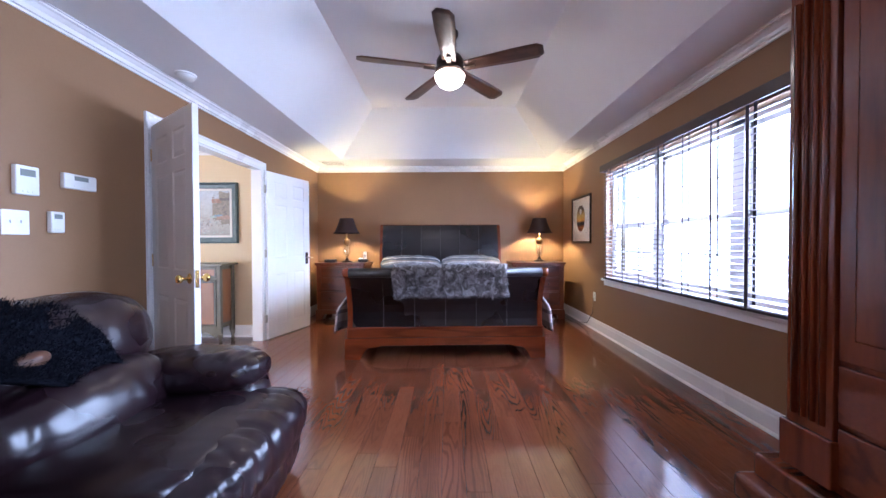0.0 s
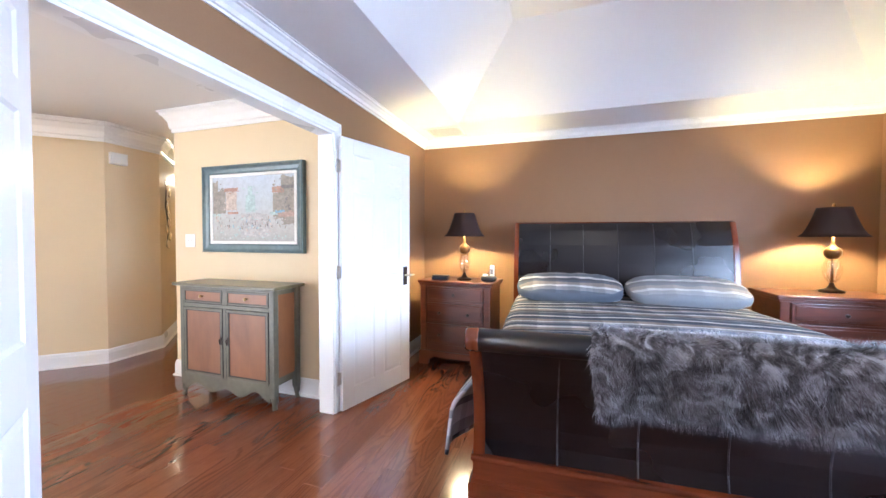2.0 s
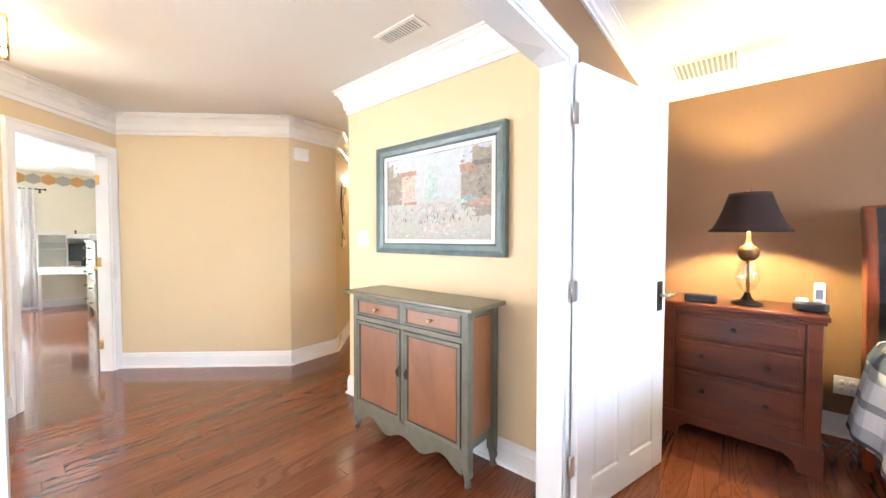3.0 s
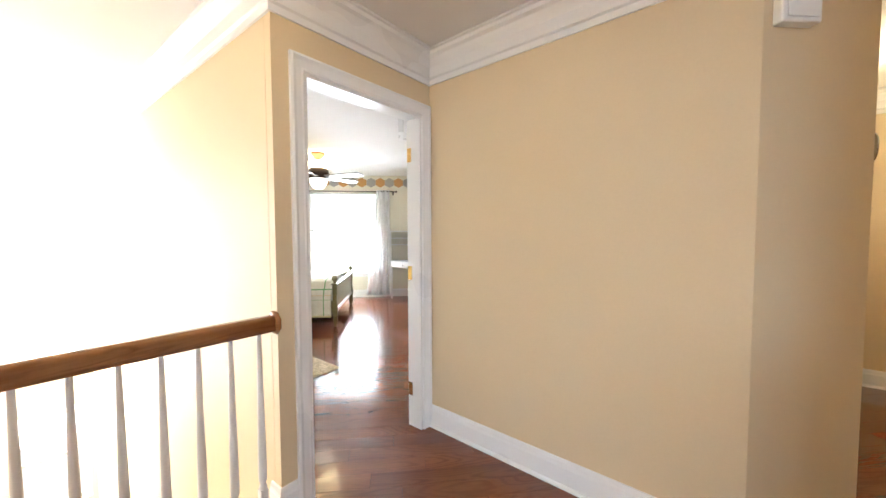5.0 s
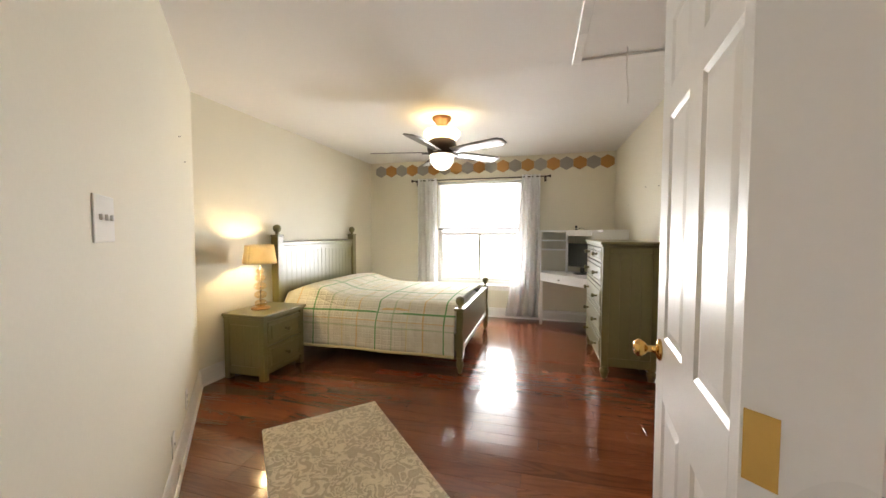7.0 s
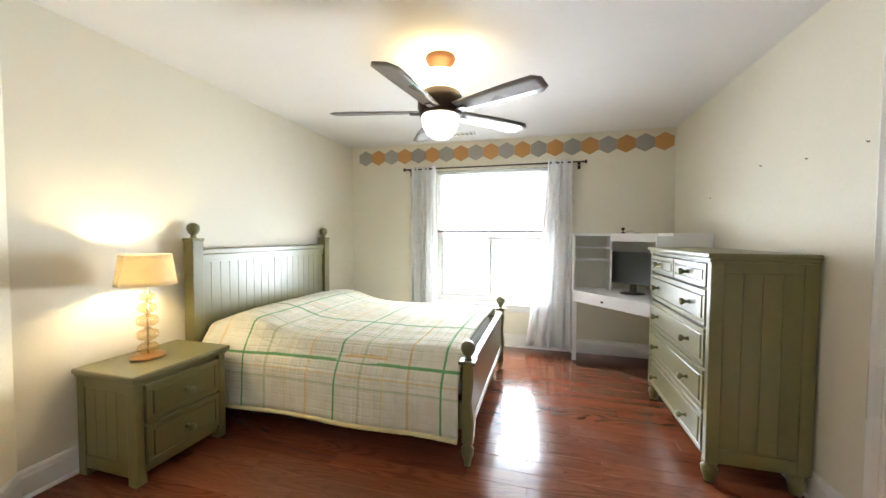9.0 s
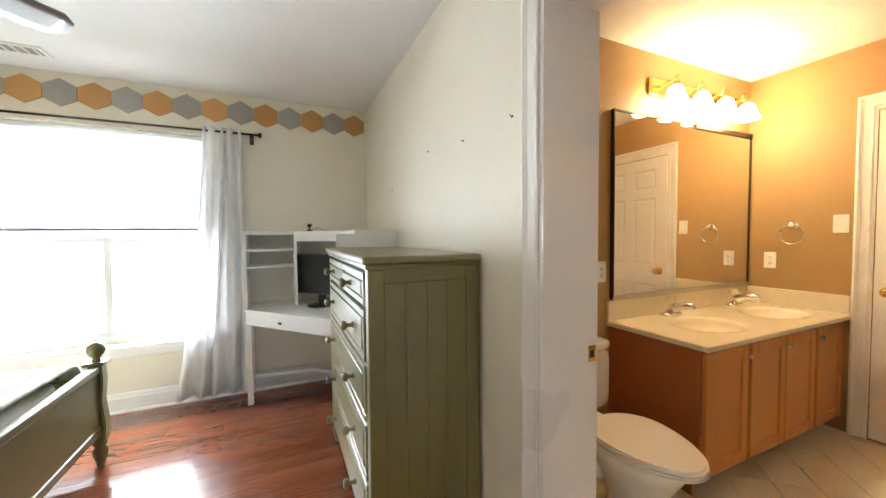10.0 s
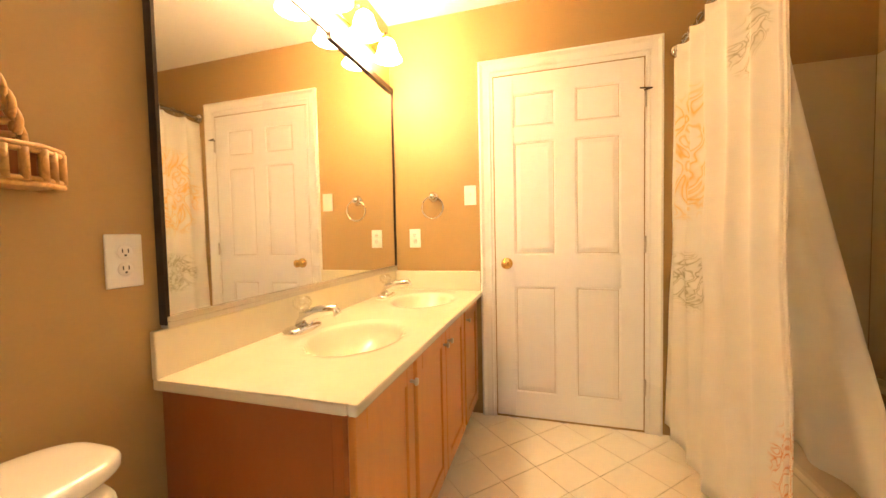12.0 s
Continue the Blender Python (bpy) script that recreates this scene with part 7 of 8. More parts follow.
gq = thing("quilt", "white quilt with green and orange plaid lines, slightly rumpled", "bedding")
part("cover", sheet(mb(), 72, 72, quilt, 0.016), QUILT, gq)
for sx in (1.0, 0.0):
    part("hem", tube(mb(), [(p[0], p[1], p[2] - 0.010) for p in (quilt(sx, j / 40) for j in range(41))], 0.014, 8), YELLOWHEM, gq, "pale yellow hem")


def green_case(o, w, d, h, feet):
    """Body, top, beaded sides of a green chest; drawers face -y, the back is at y = 0."""
    bm = mb()
    box(bm, -w / 2 + 0.012, w / 2 - 0.012, -d + 0.022, -0.002, feet, h - 0.03)
    part("body", bm, SAGE, o)
    bm = mb()
    box(bm, -w / 2 - 0.022, w / 2 + 0.022, -d - 0.022, 0, h - 0.028, h, 0.008)
    box(bm, -w / 2 - 0.008, w / 2 + 0.008, -d - 0.008, 0, h - 0.048, h - 0.028, 0.006)
    part("top", bm, SAGE, o)
    for sx in (-1, 1):
        for y in (-d + 0.03, -0.03):
            part("stile", box(mb(), sx * (w / 2 - 0.045), sx * w / 2, y - 0.03, y + 0.03, feet, h - 0.048, 0.005), SAGE, o)
        n = max(3, round((d - 0.12) / 0.085))
        for k in range(n):
            a = -d + 0.06 + (d - 0.12) * k / n
            part("bead_board", box(mb(), sx * (w / 2 - 0.013), sx * (w / 2 - 0.005), a + 0.0002, a + (d - 0.12) / n - 0.0002, feet + 0.075, h - 0.10, 0.0028, 1), SAGE, o)
        for z0, z1 in ((feet, feet + 0.073), (h - 0.098, h - 0.048)):
            part("side_rail", box(mb(), sx * (w / 2 - 0.013), sx * (w / 2 - 0.002), -d + 0.06, -0.06, z0, z1, 0.003), SAGE, o)


def green_drawer(o, x0, x1, z0, z1, d, knobs):
    bm = mb()
    box(bm, x0, x1, -d + 0.002, -d + 0.022, z0, z1, 0.003, 1)
    bw = 0.028
    for a in ((x0, x1, z0, z0 + bw), (x0, x1, z1 - bw, z1), (x0, x0 + bw, z0 + bw, z1 - bw), (x1 - bw, x1, z0 + bw, z1 - bw)):
        box(bm, a[0], a[1], -d - 0.006, -d + 0.003, a[2], a[3], 0.003, 1)
    q = part("drawer", bm, SAGE, o)
    g = bw + 0.007
    part("raised_panel", box(mb(), x0 + g, x1 - g, -d - 0.009, -d + 0.004, z0 + g, z1 - g, 0.0065, 2), SAGE, q)
    for x in knobs:
        part("knob", lathe(mb(), [(0, 0), (0.014, 0), (0.013, 0.004), (0.0085, 0.010), (0.0085, 0.024), (0.017, 0.030), (0.0205, 0.038), (0.0195, 0.047), (0.011, 0.053), (0, 0.0545)], 18, (x, -d - 0.0085, (z0 + z1) / 2), Matrix.Rotation(math.pi / 2, 4, "X")), SAGE, q, "turned sage green knob")


ns = thing("nightstand", "sage green two-drawer nightstand beside the bed", "nightstand", pose(-8.735, 0.735, 0, 0, 0, 180))
green_case(ns, 0.535, 0.43, 0.585, 0.045)
for sx in (-1, 1):
    for y in (-0.40, -0.03):
        part("foot", box(mb(), sx * 0.2675 - (0.055 if sx > 0 else 0), sx * 0.2675 + (0 if sx > 0 else 0.055), y - 0.03, y + 0.03, 0.0, 0.06, 0.006), SAGE, ns)
green_drawer(ns, -0.215, 0.215, 0.315, 0.515, 0.43, (0.0,))
green_drawer(ns, -0.215, 0.215, 0.09, 0.30, 0.43, (0.0,))

dr_ = thing("dresser", "tall sage green six-drawer dresser with turned feet", "dresser", pose(-9.875, 4.435, 0))
DW, DD, DHh = 1.085, 0.455, 1.22
green_case(dr_, DW, DD, DHh, 0.115)
for sx in (-1, 1):
    for y in (-DD + 0.035, -0.04):
        part("foot", lathe(mb(), [(0, 0), (0.024, 0), (0.028, 0.02), (0.038, 0.055), (0.040, 0.075), (0.024, 0.09), (0.036, 0.10), (0.036, 0.116), (0, 0.116)], 18, (sx * (DW / 2 - 0.04), y, 0)), SAGE, dr_)
green_drawer(dr_, -DW / 2 + 0.05, -0.006, 1.035, 1.16, DD, (-0.26,))
green_drawer(dr_, 0.006, DW / 2 - 0.05, 1.035, 1.16, DD, (0.26,))
for z0, z1 in ((0.825, 1.02), (0.60, 0.81), (0.37, 0.585), (0.14, 0.355)):
    green_drawer(dr_, -DW / 2 + 0.05, DW / 2 - 0.05, z0, z1, DD, (-0.29, 0.29))

tl = thing("bedside_lamp", "lit lamp of stacked amber glass balls with a cream shade", "lamp", pose(-8.70, 0.93, 0.586))
part("base", lathe(mb(), [(0, 0), (0.082, 0), (0.084, 0.008), (0.082, 0.018), (0.02, 0.020), (0, 0.020)], 32), AGEDGOLD, tl)
AMBG = thin_glass("amber glass", (1.0, 0.86, 0.62), 0.22)
z = 0.02
for k, r in enumerate((0.052, 0.054, 0.055, 0.046, 0.038)):
    part("glass_ball", lathe(mb(), [(0.010, z), (r * 0.62, z + r * 0.10), (r * 0.92, z + r * 0.34), (r, z + r * 0.66), (r * 0.92, z + r * 0.98), (r * 0.62, z + r * 1.22), (0.010, z + r * 1.32)], 24), AMBG, tl, "amber glass ball")
    part("collar", lathe(mb(), [(0, z + r * 1.31), (0.016, z + r * 1.32), (0.016, z + r * 1.32 + 0.008), (0, z + r * 1.32 + 0.010)], 14), CHROME, tl)
    z += r * 1.32 + 0.009
part("stem", lathe(mb(), [(0, 0.02), (0.005, 0.02), (0.005, 0.50), (0, 0.50)], 10), CHROME, tl)
part("bulb", lathe(mb(), [(0, 0.475), (0.016, 0.48), (0.028, 0.51), (0.028, 0.53), (0.012, 0.555), (0, 0.56)], 16), BULBC, tl)
part("shade", sheet(mb(), 40, 6, lambda u, v: ((0.146 - 0.024 * v) * math.cos(2 * math.pi * u), (0.146 - 0.024 * v) * math.sin(2 * math.pi * u), 0.425 + 0.175 * v), 0.002), LAMPCREAM, tl, "cream floral drum shade")

# rug in front of the door
rc = [Vector((-7.557, 3.066)), Vector((-8.396, 2.245)), Vector((-7.832, 1.71))]
r4 = rc[0] + rc[2] - rc[1]
rug = thing("rug", "small ivory rug with a raised scroll pattern", "rug")
e1, e2 = rc[0] - rc[1], rc[2] - rc[1]


def rug_at(u, v):
    p = rc[1] + e1 * u + e2 * v
    edge = min(u, 1 - u, v, 1 - v)
    sc2 = noise.noise(Vector((p.x * 16, p.y * 16, 0)) + 0.6 * noise.noise_vector(Vector((p.x * 7, p.y * 7, 2))))
    hgt = 0.010 + (0.005 if abs(sc2) < 0.16 else 0.0)
    if edge < 0.045:
        hgt = 0.015
    if edge <= 0.0001:
        hgt = 0.002
    return (p.x, p.y, hgt)


part("tufted_face", sheet(mb(), 130, 90, rug_at), RUGM, rug)
bm = mb()
prism(bm, [tuple(rc[1]), tuple(rc[0]), tuple(r4), tuple(rc[2])], "z", 0.0015, 0.004)
part("backing", bm, RUGM, rug)

# white corner desk with hutch
dk = thing("corner_desk", "white corner desk with a shelved hutch", "desk")
foot_ = [(-11.425, 3.44), (-11.14, 3.44), (-10.47, 4.02), (-10.47, 4.435), (-11.425, 4.435)]
part("worktop", prism(mb(), foot_, "z", 0.715, 0.742, 0.004), DESKW, dk)
part("kick_shelf", prism(mb(), [(-11.42, 3.47), (-11.36, 3.47), (-11.30, 3.95), (-10.96, 4.34), (-10.50, 4.38), (-10.50, 4.43), (-11.42, 4.43)], "z", 0.13, 0.155), DESKW, dk)
for a in ((-11.42, -11.14, 3.442, 3.462), (-10.49, -10.472, 4.03, 4.43)):
    part("side_panel", box(mb(), *a, 0.742, 1.31), DESKW, dk)
bm = mb()
box(bm, -11.185, -11.145, 3.445, 3.485, 0.0, 0.715, 0.003)
part("leg", bm, DESKW, dk)
for x, y in ((-11.40, 3.465), (-10.50, 4.06), (-10.50, 4.41), (-11.40, 4.41)):
    part("leg", box(mb(), x - 0.02, x + 0.02, y - 0.02, y + 0.02, 0.0, 0.715, 0.003), DESKW, dk)
part("apron", prism(mb(), [(-11.15, 3.46), (-11.13, 3.45), (-10.48, 4.012), (-10.50, 4.03)], "z", 0.63, 0.715), DESKW, dk, "slim drawer front")
part("drawer_pull", tube(mb(), [(-10.86, 3.675, 0.675), (-10.845, 3.69, 0.675)], 0.008, 8), BRONZE, dk)
part("hutch_top", prism(mb(), [(-11.425, 3.435), (-11.17, 3.435), (-11.17, 3.80), (-10.86, 4.15), (-10.47, 4.15), (-10.47, 4.435), (-11.425, 4.435)], "z", 1.31, 1.335, 0.003), DESKW, dk)
part("hutch_divider", box(mb(), -11.42, -11.17, 3.80, 3.818, 0.742, 1.31), DESKW, dk)
for z in (1.05, 1.18):
    part("shelf", box(mb(), -11.42, -11.17, 3.462, 3.80, z, z + 0.014), DESKW, dk)
part("hutch_fascia", prism(mb(), [(-11.17, 3.805), (-10.86, 4.15), (-10.87, 4.16), (-11.18, 3.815)], "z", 1.255, 1.31), DESKW, dk)
mo = thing("computer_monitor", "black flat computer monitor on the white desk", "monitor", pose(-11.06, 3.99, 0.743, 0, 0, 42))
part("bezel", box(mb(), -0.24, 0.24, -0.02, 0.02, 0.09, 0.41, 0.006), BLACKP, mo)
part("screen", box(mb(), -0.228, 0.228, -0.0215, -0.0202, 0.105, 0.398), SCREEN, mo)
bm = mb()
box(bm, -0.03, 0.03, -0.005, 0.02, 0.008, 0.10, 0.004)
lathe(bm, [(0, 0), (0.11, 0), (0.11, 0.006), (0.03, 0.012), (0, 0.012)], 28)
part("stand", bm, BLACKP, mo)
wc = thing("webcam", "small black webcam with a trailing lead on the hutch", "webcam", pose(-11.20, 3.92, 1.336))
part("foot", lathe(mb(), [(0, 0), (0.02, 0), (0.018, 0.01), (0.006, 0.016), (0.005, 0.03), (0, 0.03)], 14), BLACKP, wc)
part("head", lathe(mb(), [(0, 0.028), (0.014, 0.033), (0.018, 0.045), (0.014, 0.058), (0, 0.063)], 14), BLACKP, wc)
part("lead", tube(mb(), [(0.0, 0.01, 0.006), (0.04, 0.07, 0.03), (0.08, 0.10, 0.004), (0.10, 0.14, 0.003)], 0.002, 6), BLACKP, wc)
solo("modem", box(mb(), -10.82, -10.66, 4.22, 4.34, 1.175, 1.20, 0.005), BLACKP, "small black modem on the desk's upper ledge", "modem")
part("ledge", box(mb(), -10.90, -10.49, 4.20, 4.43, 1.155, 1.174), DESKW, dk)

# ---- bathroom ----
VX, VY0, VY1, VZ = -9.065, 5.505, 6.995, 0.765
van = thing("vanity_cabinet", "honey maple double vanity cabinet with four doors", "cabinet")
part("end_panel", box(mb(), BXW + 0.002, VX - 0.066, VY0 + 0.012, VY0 + 0.03, 0.0, VZ - 0.03), HONEYSIDE, van, "reddish veneer end panel")
bm = mb()
box(bm, VX - 0.065, VX - 0.038, VY0 + 0.012, VY1 - 0.005, 0.085, VZ - 0.03)
part("face_frame", bm, HONEYSIDE, van)
part("toe_kick", box(mb(), VX - 0.13, VX - 0.115, VY0 + 0.03, VY1 - 0.005, 0.0, 0.085), HONEYSIDE, van)
for y0, y1, hy in ((5.535, 5.895, 5.868), (5.925, 6.268, 6.240), (6.276, 6.615, 6.303), (6.645, 6.975, 6.672)):
    bm = mb()
    x0, x1 = VX - 0.038, VX - 0.018
    for a in ((y0, y0 + 0.055, 0.105, VZ - 0.05), (y1 - 0.055, y1, 0.105, VZ - 0.05), (y0 + 0.055, y1 - 0.055, 0.105, 0.165), (y0 + 0.055, y1 - 0.055, VZ - 0.11, VZ - 0.05)):
        box(bm, x0, x1, *a, 0.003, 1)
    dd = part("door", bm, HONEY, van)
    part("door_panel", box(mb(), x0 + 0.002, x0 + 0.012, y0 + 0.053, y1 - 0.053, 0.163, VZ - 0.108), HONEY, dd)
    part("knob", lathe(mb(), [(0, 0), (0.006, 0), (0.005, 0.012), (0.012, 0.017), (0.011, 0.024), (0, 0.026)], 14, (x1, hy, VZ - 0.105), Matrix.Rotation(math.pi / 2, 4, "Y")), NICKEL, dd)

ct = thing("double_washbasin", "cream cultured marble double washbasin on the vanity", "washbasin")
basins = (5.955, 6.66)


def top_at(u, v):
    x, y = BXW + 0.018 + (VX + 0.012 - BXW - 0.018) * u, VY0 - 0.012 + (VY1 - VY0 + 0.012) * v
    z = VZ
    for cy in basins:
        r = math.hypot((x + 9.315) / 0.155, (y - cy) / 0.205)
        if r < 1:
            z -= 0.115 * (1 - r ** 2.6) ** 0.8
        elif r < 1.16:
            z -= 0.004 * (1.16 - r) / 0.16
    return (x, y, z)


bm = sheet(mb(), 60, 150, top_at)
part("counter", bm, MARBLE, ct)
bm = mb()
box(bm, VX - 0.012, VX + 0.012, VY0 - 0.012, VY1, VZ - 0.03, VZ - 0.0015, 0.006)
box(bm, BXW + 0.002, VX - 0.012, VY0 - 0.012, VY0 + 0.02, VZ - 0.03, VZ - 0.0015, 0.006)
part("front_edge", bm, MARBLE, ct)
bm = mb()
box(bm, BXW + 0.001, BXW + 0.02, VY0 - 0.012, VY1, VZ - 0.004, 0.885, 0.004)
box(bm, BXW + 0.02, VX + 0.005, VY1 - 0.018, VY1 + 0.003, VZ - 0.004, 0.885, 0.004)
part("backsplash", bm, MARBLE, ct)
for cy in basins:
    part("drain", lathe(mb(), [(0, 0), (0.022, 0), (0.022, 0.004), (0.012, 0.005), (0, 0.003)], 20, (-9.315, cy, VZ - 0.116)), CHROME, ct, "chrome drain")

for cy in basins:
    fa = thing("faucet", "chrome centre-set faucet with a clear acrylic knob", "faucet", pose(-9.535, cy, VZ), "vanity faucets")
    bm = mb()
    puff(bm, (0.0, 0, 0.012), (0.075, 0.165, 0.036), 3.5, cuts=6)
    part("base", bm, CHROME, fa)
    bm = mb()
    tube(bm, [(0.0, 0, 0.02), (0.02, 0, 0.06), (0.07, 0, 0.080), (0.135, 0, 0.088), (0.147, 0, 0.068)], [0.031, 0.028, 0.021, 0.017, 0.015], 14)
    part("spout", bm, CHROME, fa)
    bm = lathe(mb(), [(0, 0.05), (0.014, 0.055), (0.012, 0.075), (0, 0.076)], 14)
    part("collar", bm, CHROME, fa)
    part("acrylic_knob", lathe(mb(), [(0, 0.080), (0.020, 0.083), (0.033, 0.098), (0.034, 0.116), (0.024, 0.130), (0, 0.134)], 10), GLASSC, fa, "clear acrylic knob")

vm = thing("vanity_mirror", "large vanity mirror with thin dark edge strips", "mirror")
MY0, MY1, MZ0, MZ1 = 5.53, 6.985, 0.905, 2.025
part("glass", box(mb(), BXW + 0.010, BXW + 0.016, MY0, MY1, MZ0, MZ1), MIRROR, vm)
part("backing", box(mb(), BXW + 0.001, BXW + 0.009, MY0, MY1, MZ0, MZ1), BLACKP, vm)
bm = mb()
box(bm, BXW + 0.001, BXW + 0.026, MY0 - 0.010, MY0 - 0.001, MZ0 - 0.01, MZ1 + 0.012)
part("edge_strip", bm, BRONZE, vm)
part("edge_strip", box(mb(), BXW + 0.001, BXW + 0.022, MY1 + 0.001, MY1 + 0.008, MZ0 - 0.01, MZ1 + 0.012), BRONZE, vm)
part("edge_strip", box(mb(), BXW + 0.001, BXW + 0.022, MY0, MY1, MZ1 + 0.001, MZ1 + 0.012), BRONZE, vm)
part("track", box(mb(), BXW + 0.016, BXW + 0.030, 6.30, MY1, MZ1 - 0.018, MZ1 + 0.012), BRONZE, vm, "dark upper track")
bm = mb()
box(bm, BXW + 0.001, BXW + 0.028, MY0 - 0.008, MY1, MZ0 - 0.019, MZ0 - 0.001, 0.003)
box(bm, BXW + 0.020, BXW + 0.028, MY0 - 0.008, MY1, MZ0 - 0.001, MZ0 + 0.012, 0.002)
part("bottom_channel", bm, NICKEL, vm, "ribbed metal bottom channel")

vl = thing("vanity_light", "gold-backed bar light with four lit bell glasses", "wall light")
part("back_plate", box(mb(), BXW + 0.001, BXW + 0.022, 5.83, 6.93, 2.165, 2.275, 0.006), BRASS, vl)
for k in range(4):
    y = 5.94 + 0.262 * k
    bm = mb()
    tube(bm, [(BXW + 0.02, y, 2.22), (BXW + 0.07, y, 2.245), (BXW + 0.115, y, 2.225)], 0.008, 8)
    lathe(bm, [(0, 0.0), (0.020, 0.0), (0.024, -0.02), (0.018, -0.03), (0, -0.03)], 14, (BXW + 0.115, y, 2.225))
    part("arm", bm, BRASS, vl)
    part("bell_glass", lathe(mb(), [(0.022, 2.20), (0.040, 2.185), (0.052, 2.15), (0.058, 2.12), (0.074, 2.098), (0.078, 2.092), (0.05, 2.10), (0, 2.11)], 24, (BXW + 0.115, y, 0)), VANITY, vl, "lit frosted bell glass")
    part("scroll", tube(mb(), [(BXW + 0.02, y + 0.10, 2.27), (BXW + 0.05, y + 0.12, 2.315), (BXW + 0.03, y + 0.15, 2.33), (BXW + 0.015, y + 0.13, 2.30)], 0.004, 8), BRASS, vl)

tr = thing("towel_ring", "chrome towel ring on the tan wall", "towel ring", pose(-9.35, BYN, 1.345, 0, 0, N_))
part("mount", lathe(mb(), [(0, 0), (0.032, 0), (0.032, 0.008), (0.022, 0.014), (0.015, 0.030), (0.020, 0.040), (0.016, 0.050), (0, 0.052)], 20, (0, 0, 0), Matrix.Rotation(math.pi / 2, 4, "X")), CHROME, tr)
part("ring", tube(mb(), [(0.068 * math.sin(2 * math.pi * k / 28), -0.034, -0.066 + 0.068 * math.cos(2 * math.pi * k / 28)) for k in range(28)], 0.0045, 8, True), CHROME, tr)

# wicker wall shelf
ws = thing("wicker_shelf", "fan-shaped golden wicker wall shelf above the toilet", "shelf", pose(BXW, 5.092, 1.213, 0, 0, W_))
RXW, RZW, ZB = 0.186, 0.232, 0.072
for strand in (0, 1, 2):
    pts = []
    for k in range(73):
        a, tw = math.pi * k / 72, k * 0.62 + strand * 2.094
        r = 1 + 0.030 * math.cos(tw)
        pts.append((RXW * r * math.cos(a), -0.020 + 0.006 * math.sin(tw), ZB + RZW * r * math.sin(a)))
    part("hoop_strand", tube(mb(), pts, 0.0062, 6), WICKER, ws, "braided wicker hoop")
for k in range(1, 27):
    a = math.pi * k / 27
    part("spoke", tube(mb(), [(0.02 * math.cos(a), -0.014, ZB - 0.004), (RXW * 0.5 * math.cos(a), -0.016, ZB + RZW * 0.5 * math.sin(a)), (RXW * 0.98 * math.cos(a), -0.016, ZB + RZW * 0.98 * math.sin(a))], [0.0035, 0.0058, 0.0078], 8), WICKER, ws)
bx = [(-0.215, -0.004), (-0.215, -0.075), (-0.175, -0.105), (0.175, -0.105), (0.215, -0.075), (0.215, -0.004)]
part("shelf_board", prism(mb(), bx, "z", 0.0, 0.010), WICKER, ws)
for z in (0.006, 0.064):
    for dz in (-0.004, 0.004):
        part("rim", tube(mb(), [(p[0], p[1], z + dz) for p in bx], 0.0055, 8), WICKER, ws)
per = []
for a, b in zip(bx, bx[1:]):
    L = math.hypot(b[0] - a[0], b[1] - a[1])
    m_ = max(2, int(L / 0.0235))
    per += [(a[0] + (b[0] - a[0]) * i / m_, a[1] + (b[1] - a[1]) * i / m_) for i in range(m_)]
for p in per:
    part("stake", tube(mb(), [(p[0], p[1], 0.008), (p[0], p[1], 0.064)], 0.0072, 8), WICKER, ws)
inner = [(p[0] * 0.965, p[1] * 0.92) for p in bx]
part("lining", prism(mb(), inner + [(p[0] * 0.97, p[1] * 0.95) for p in inner[::-1]], "z", 0.010, 0.060), HONEYSIDE, ws, "red-brown inner weave")
# sheet behind the spokes, its dark colour standing in for the shade between them
half = [(RXW * 0.97 * math.cos(math.pi * k / 24), ZB + RZW * 0.97 * math.sin(math.pi * k / 24)) for k in range(25)]
part("back_weave", prism(mb(), half, "y", -0.006, -0.002), HONEYSIDE, ws, "red-brown sheet for the shade between the spokes")
part("hanger", box(mb(), -0.014, 0.022, -0.030, -0.001, 0.225, 0.285, 0.003), PLASTIC, ws, "white adhesive hook")

# toilet
to = thing("toilet", "white porcelain toilet with a closed lid and chrome lever", "toilet")
TYc = 5.085
part("tank", puff(mb(), (BXW + 0.115, TYc, 0.525), (0.20, 0.44, 0.33), 7, cuts=10), PORCELAIN, to)
part("tank_lid", puff(mb(), (BXW + 0.118, TYc, 0.705), (0.225, 0.475, 0.055), 3.4, cuts=14), PORCELAIN, to)
bm = lathe(mb(), [(0, 0), (0.014, 0), (0.014, 0.012), (0, 0.013)], 14, (BXW + 0.212, TYc - 0.172, 0.600), Matrix.Rotation(math.pi / 2, 4, "Y"))
tube(bm, [(BXW + 0.228, TYc - 0.172, 0.600), (BXW + 0.236, TYc - 0.195, 0.597), (BXW + 0.238, TYc - 0.235, 0.585)], 0.007, 8)
part("flush_lever", bm, CHROME, to, "chrome flush lever")


def egg(bm, z0, z1, k=1.0, cx=-9.10, bev=0.008):
    pts = []
    for i in range(36):
        a = 2 * math.pi * i / 36
        lx = 0.27 if math.cos(a) > 0 else 0.22
        pts.append((cx + lx * k * math.cos(a) * (1 if math.cos(a) > 0 else 0.92), TYc + 0.185 * k * math.sin(a) * (1 - 0.10 * math.cos(a))))
    return prism(bm, pts, "z", z0, z1, bev)


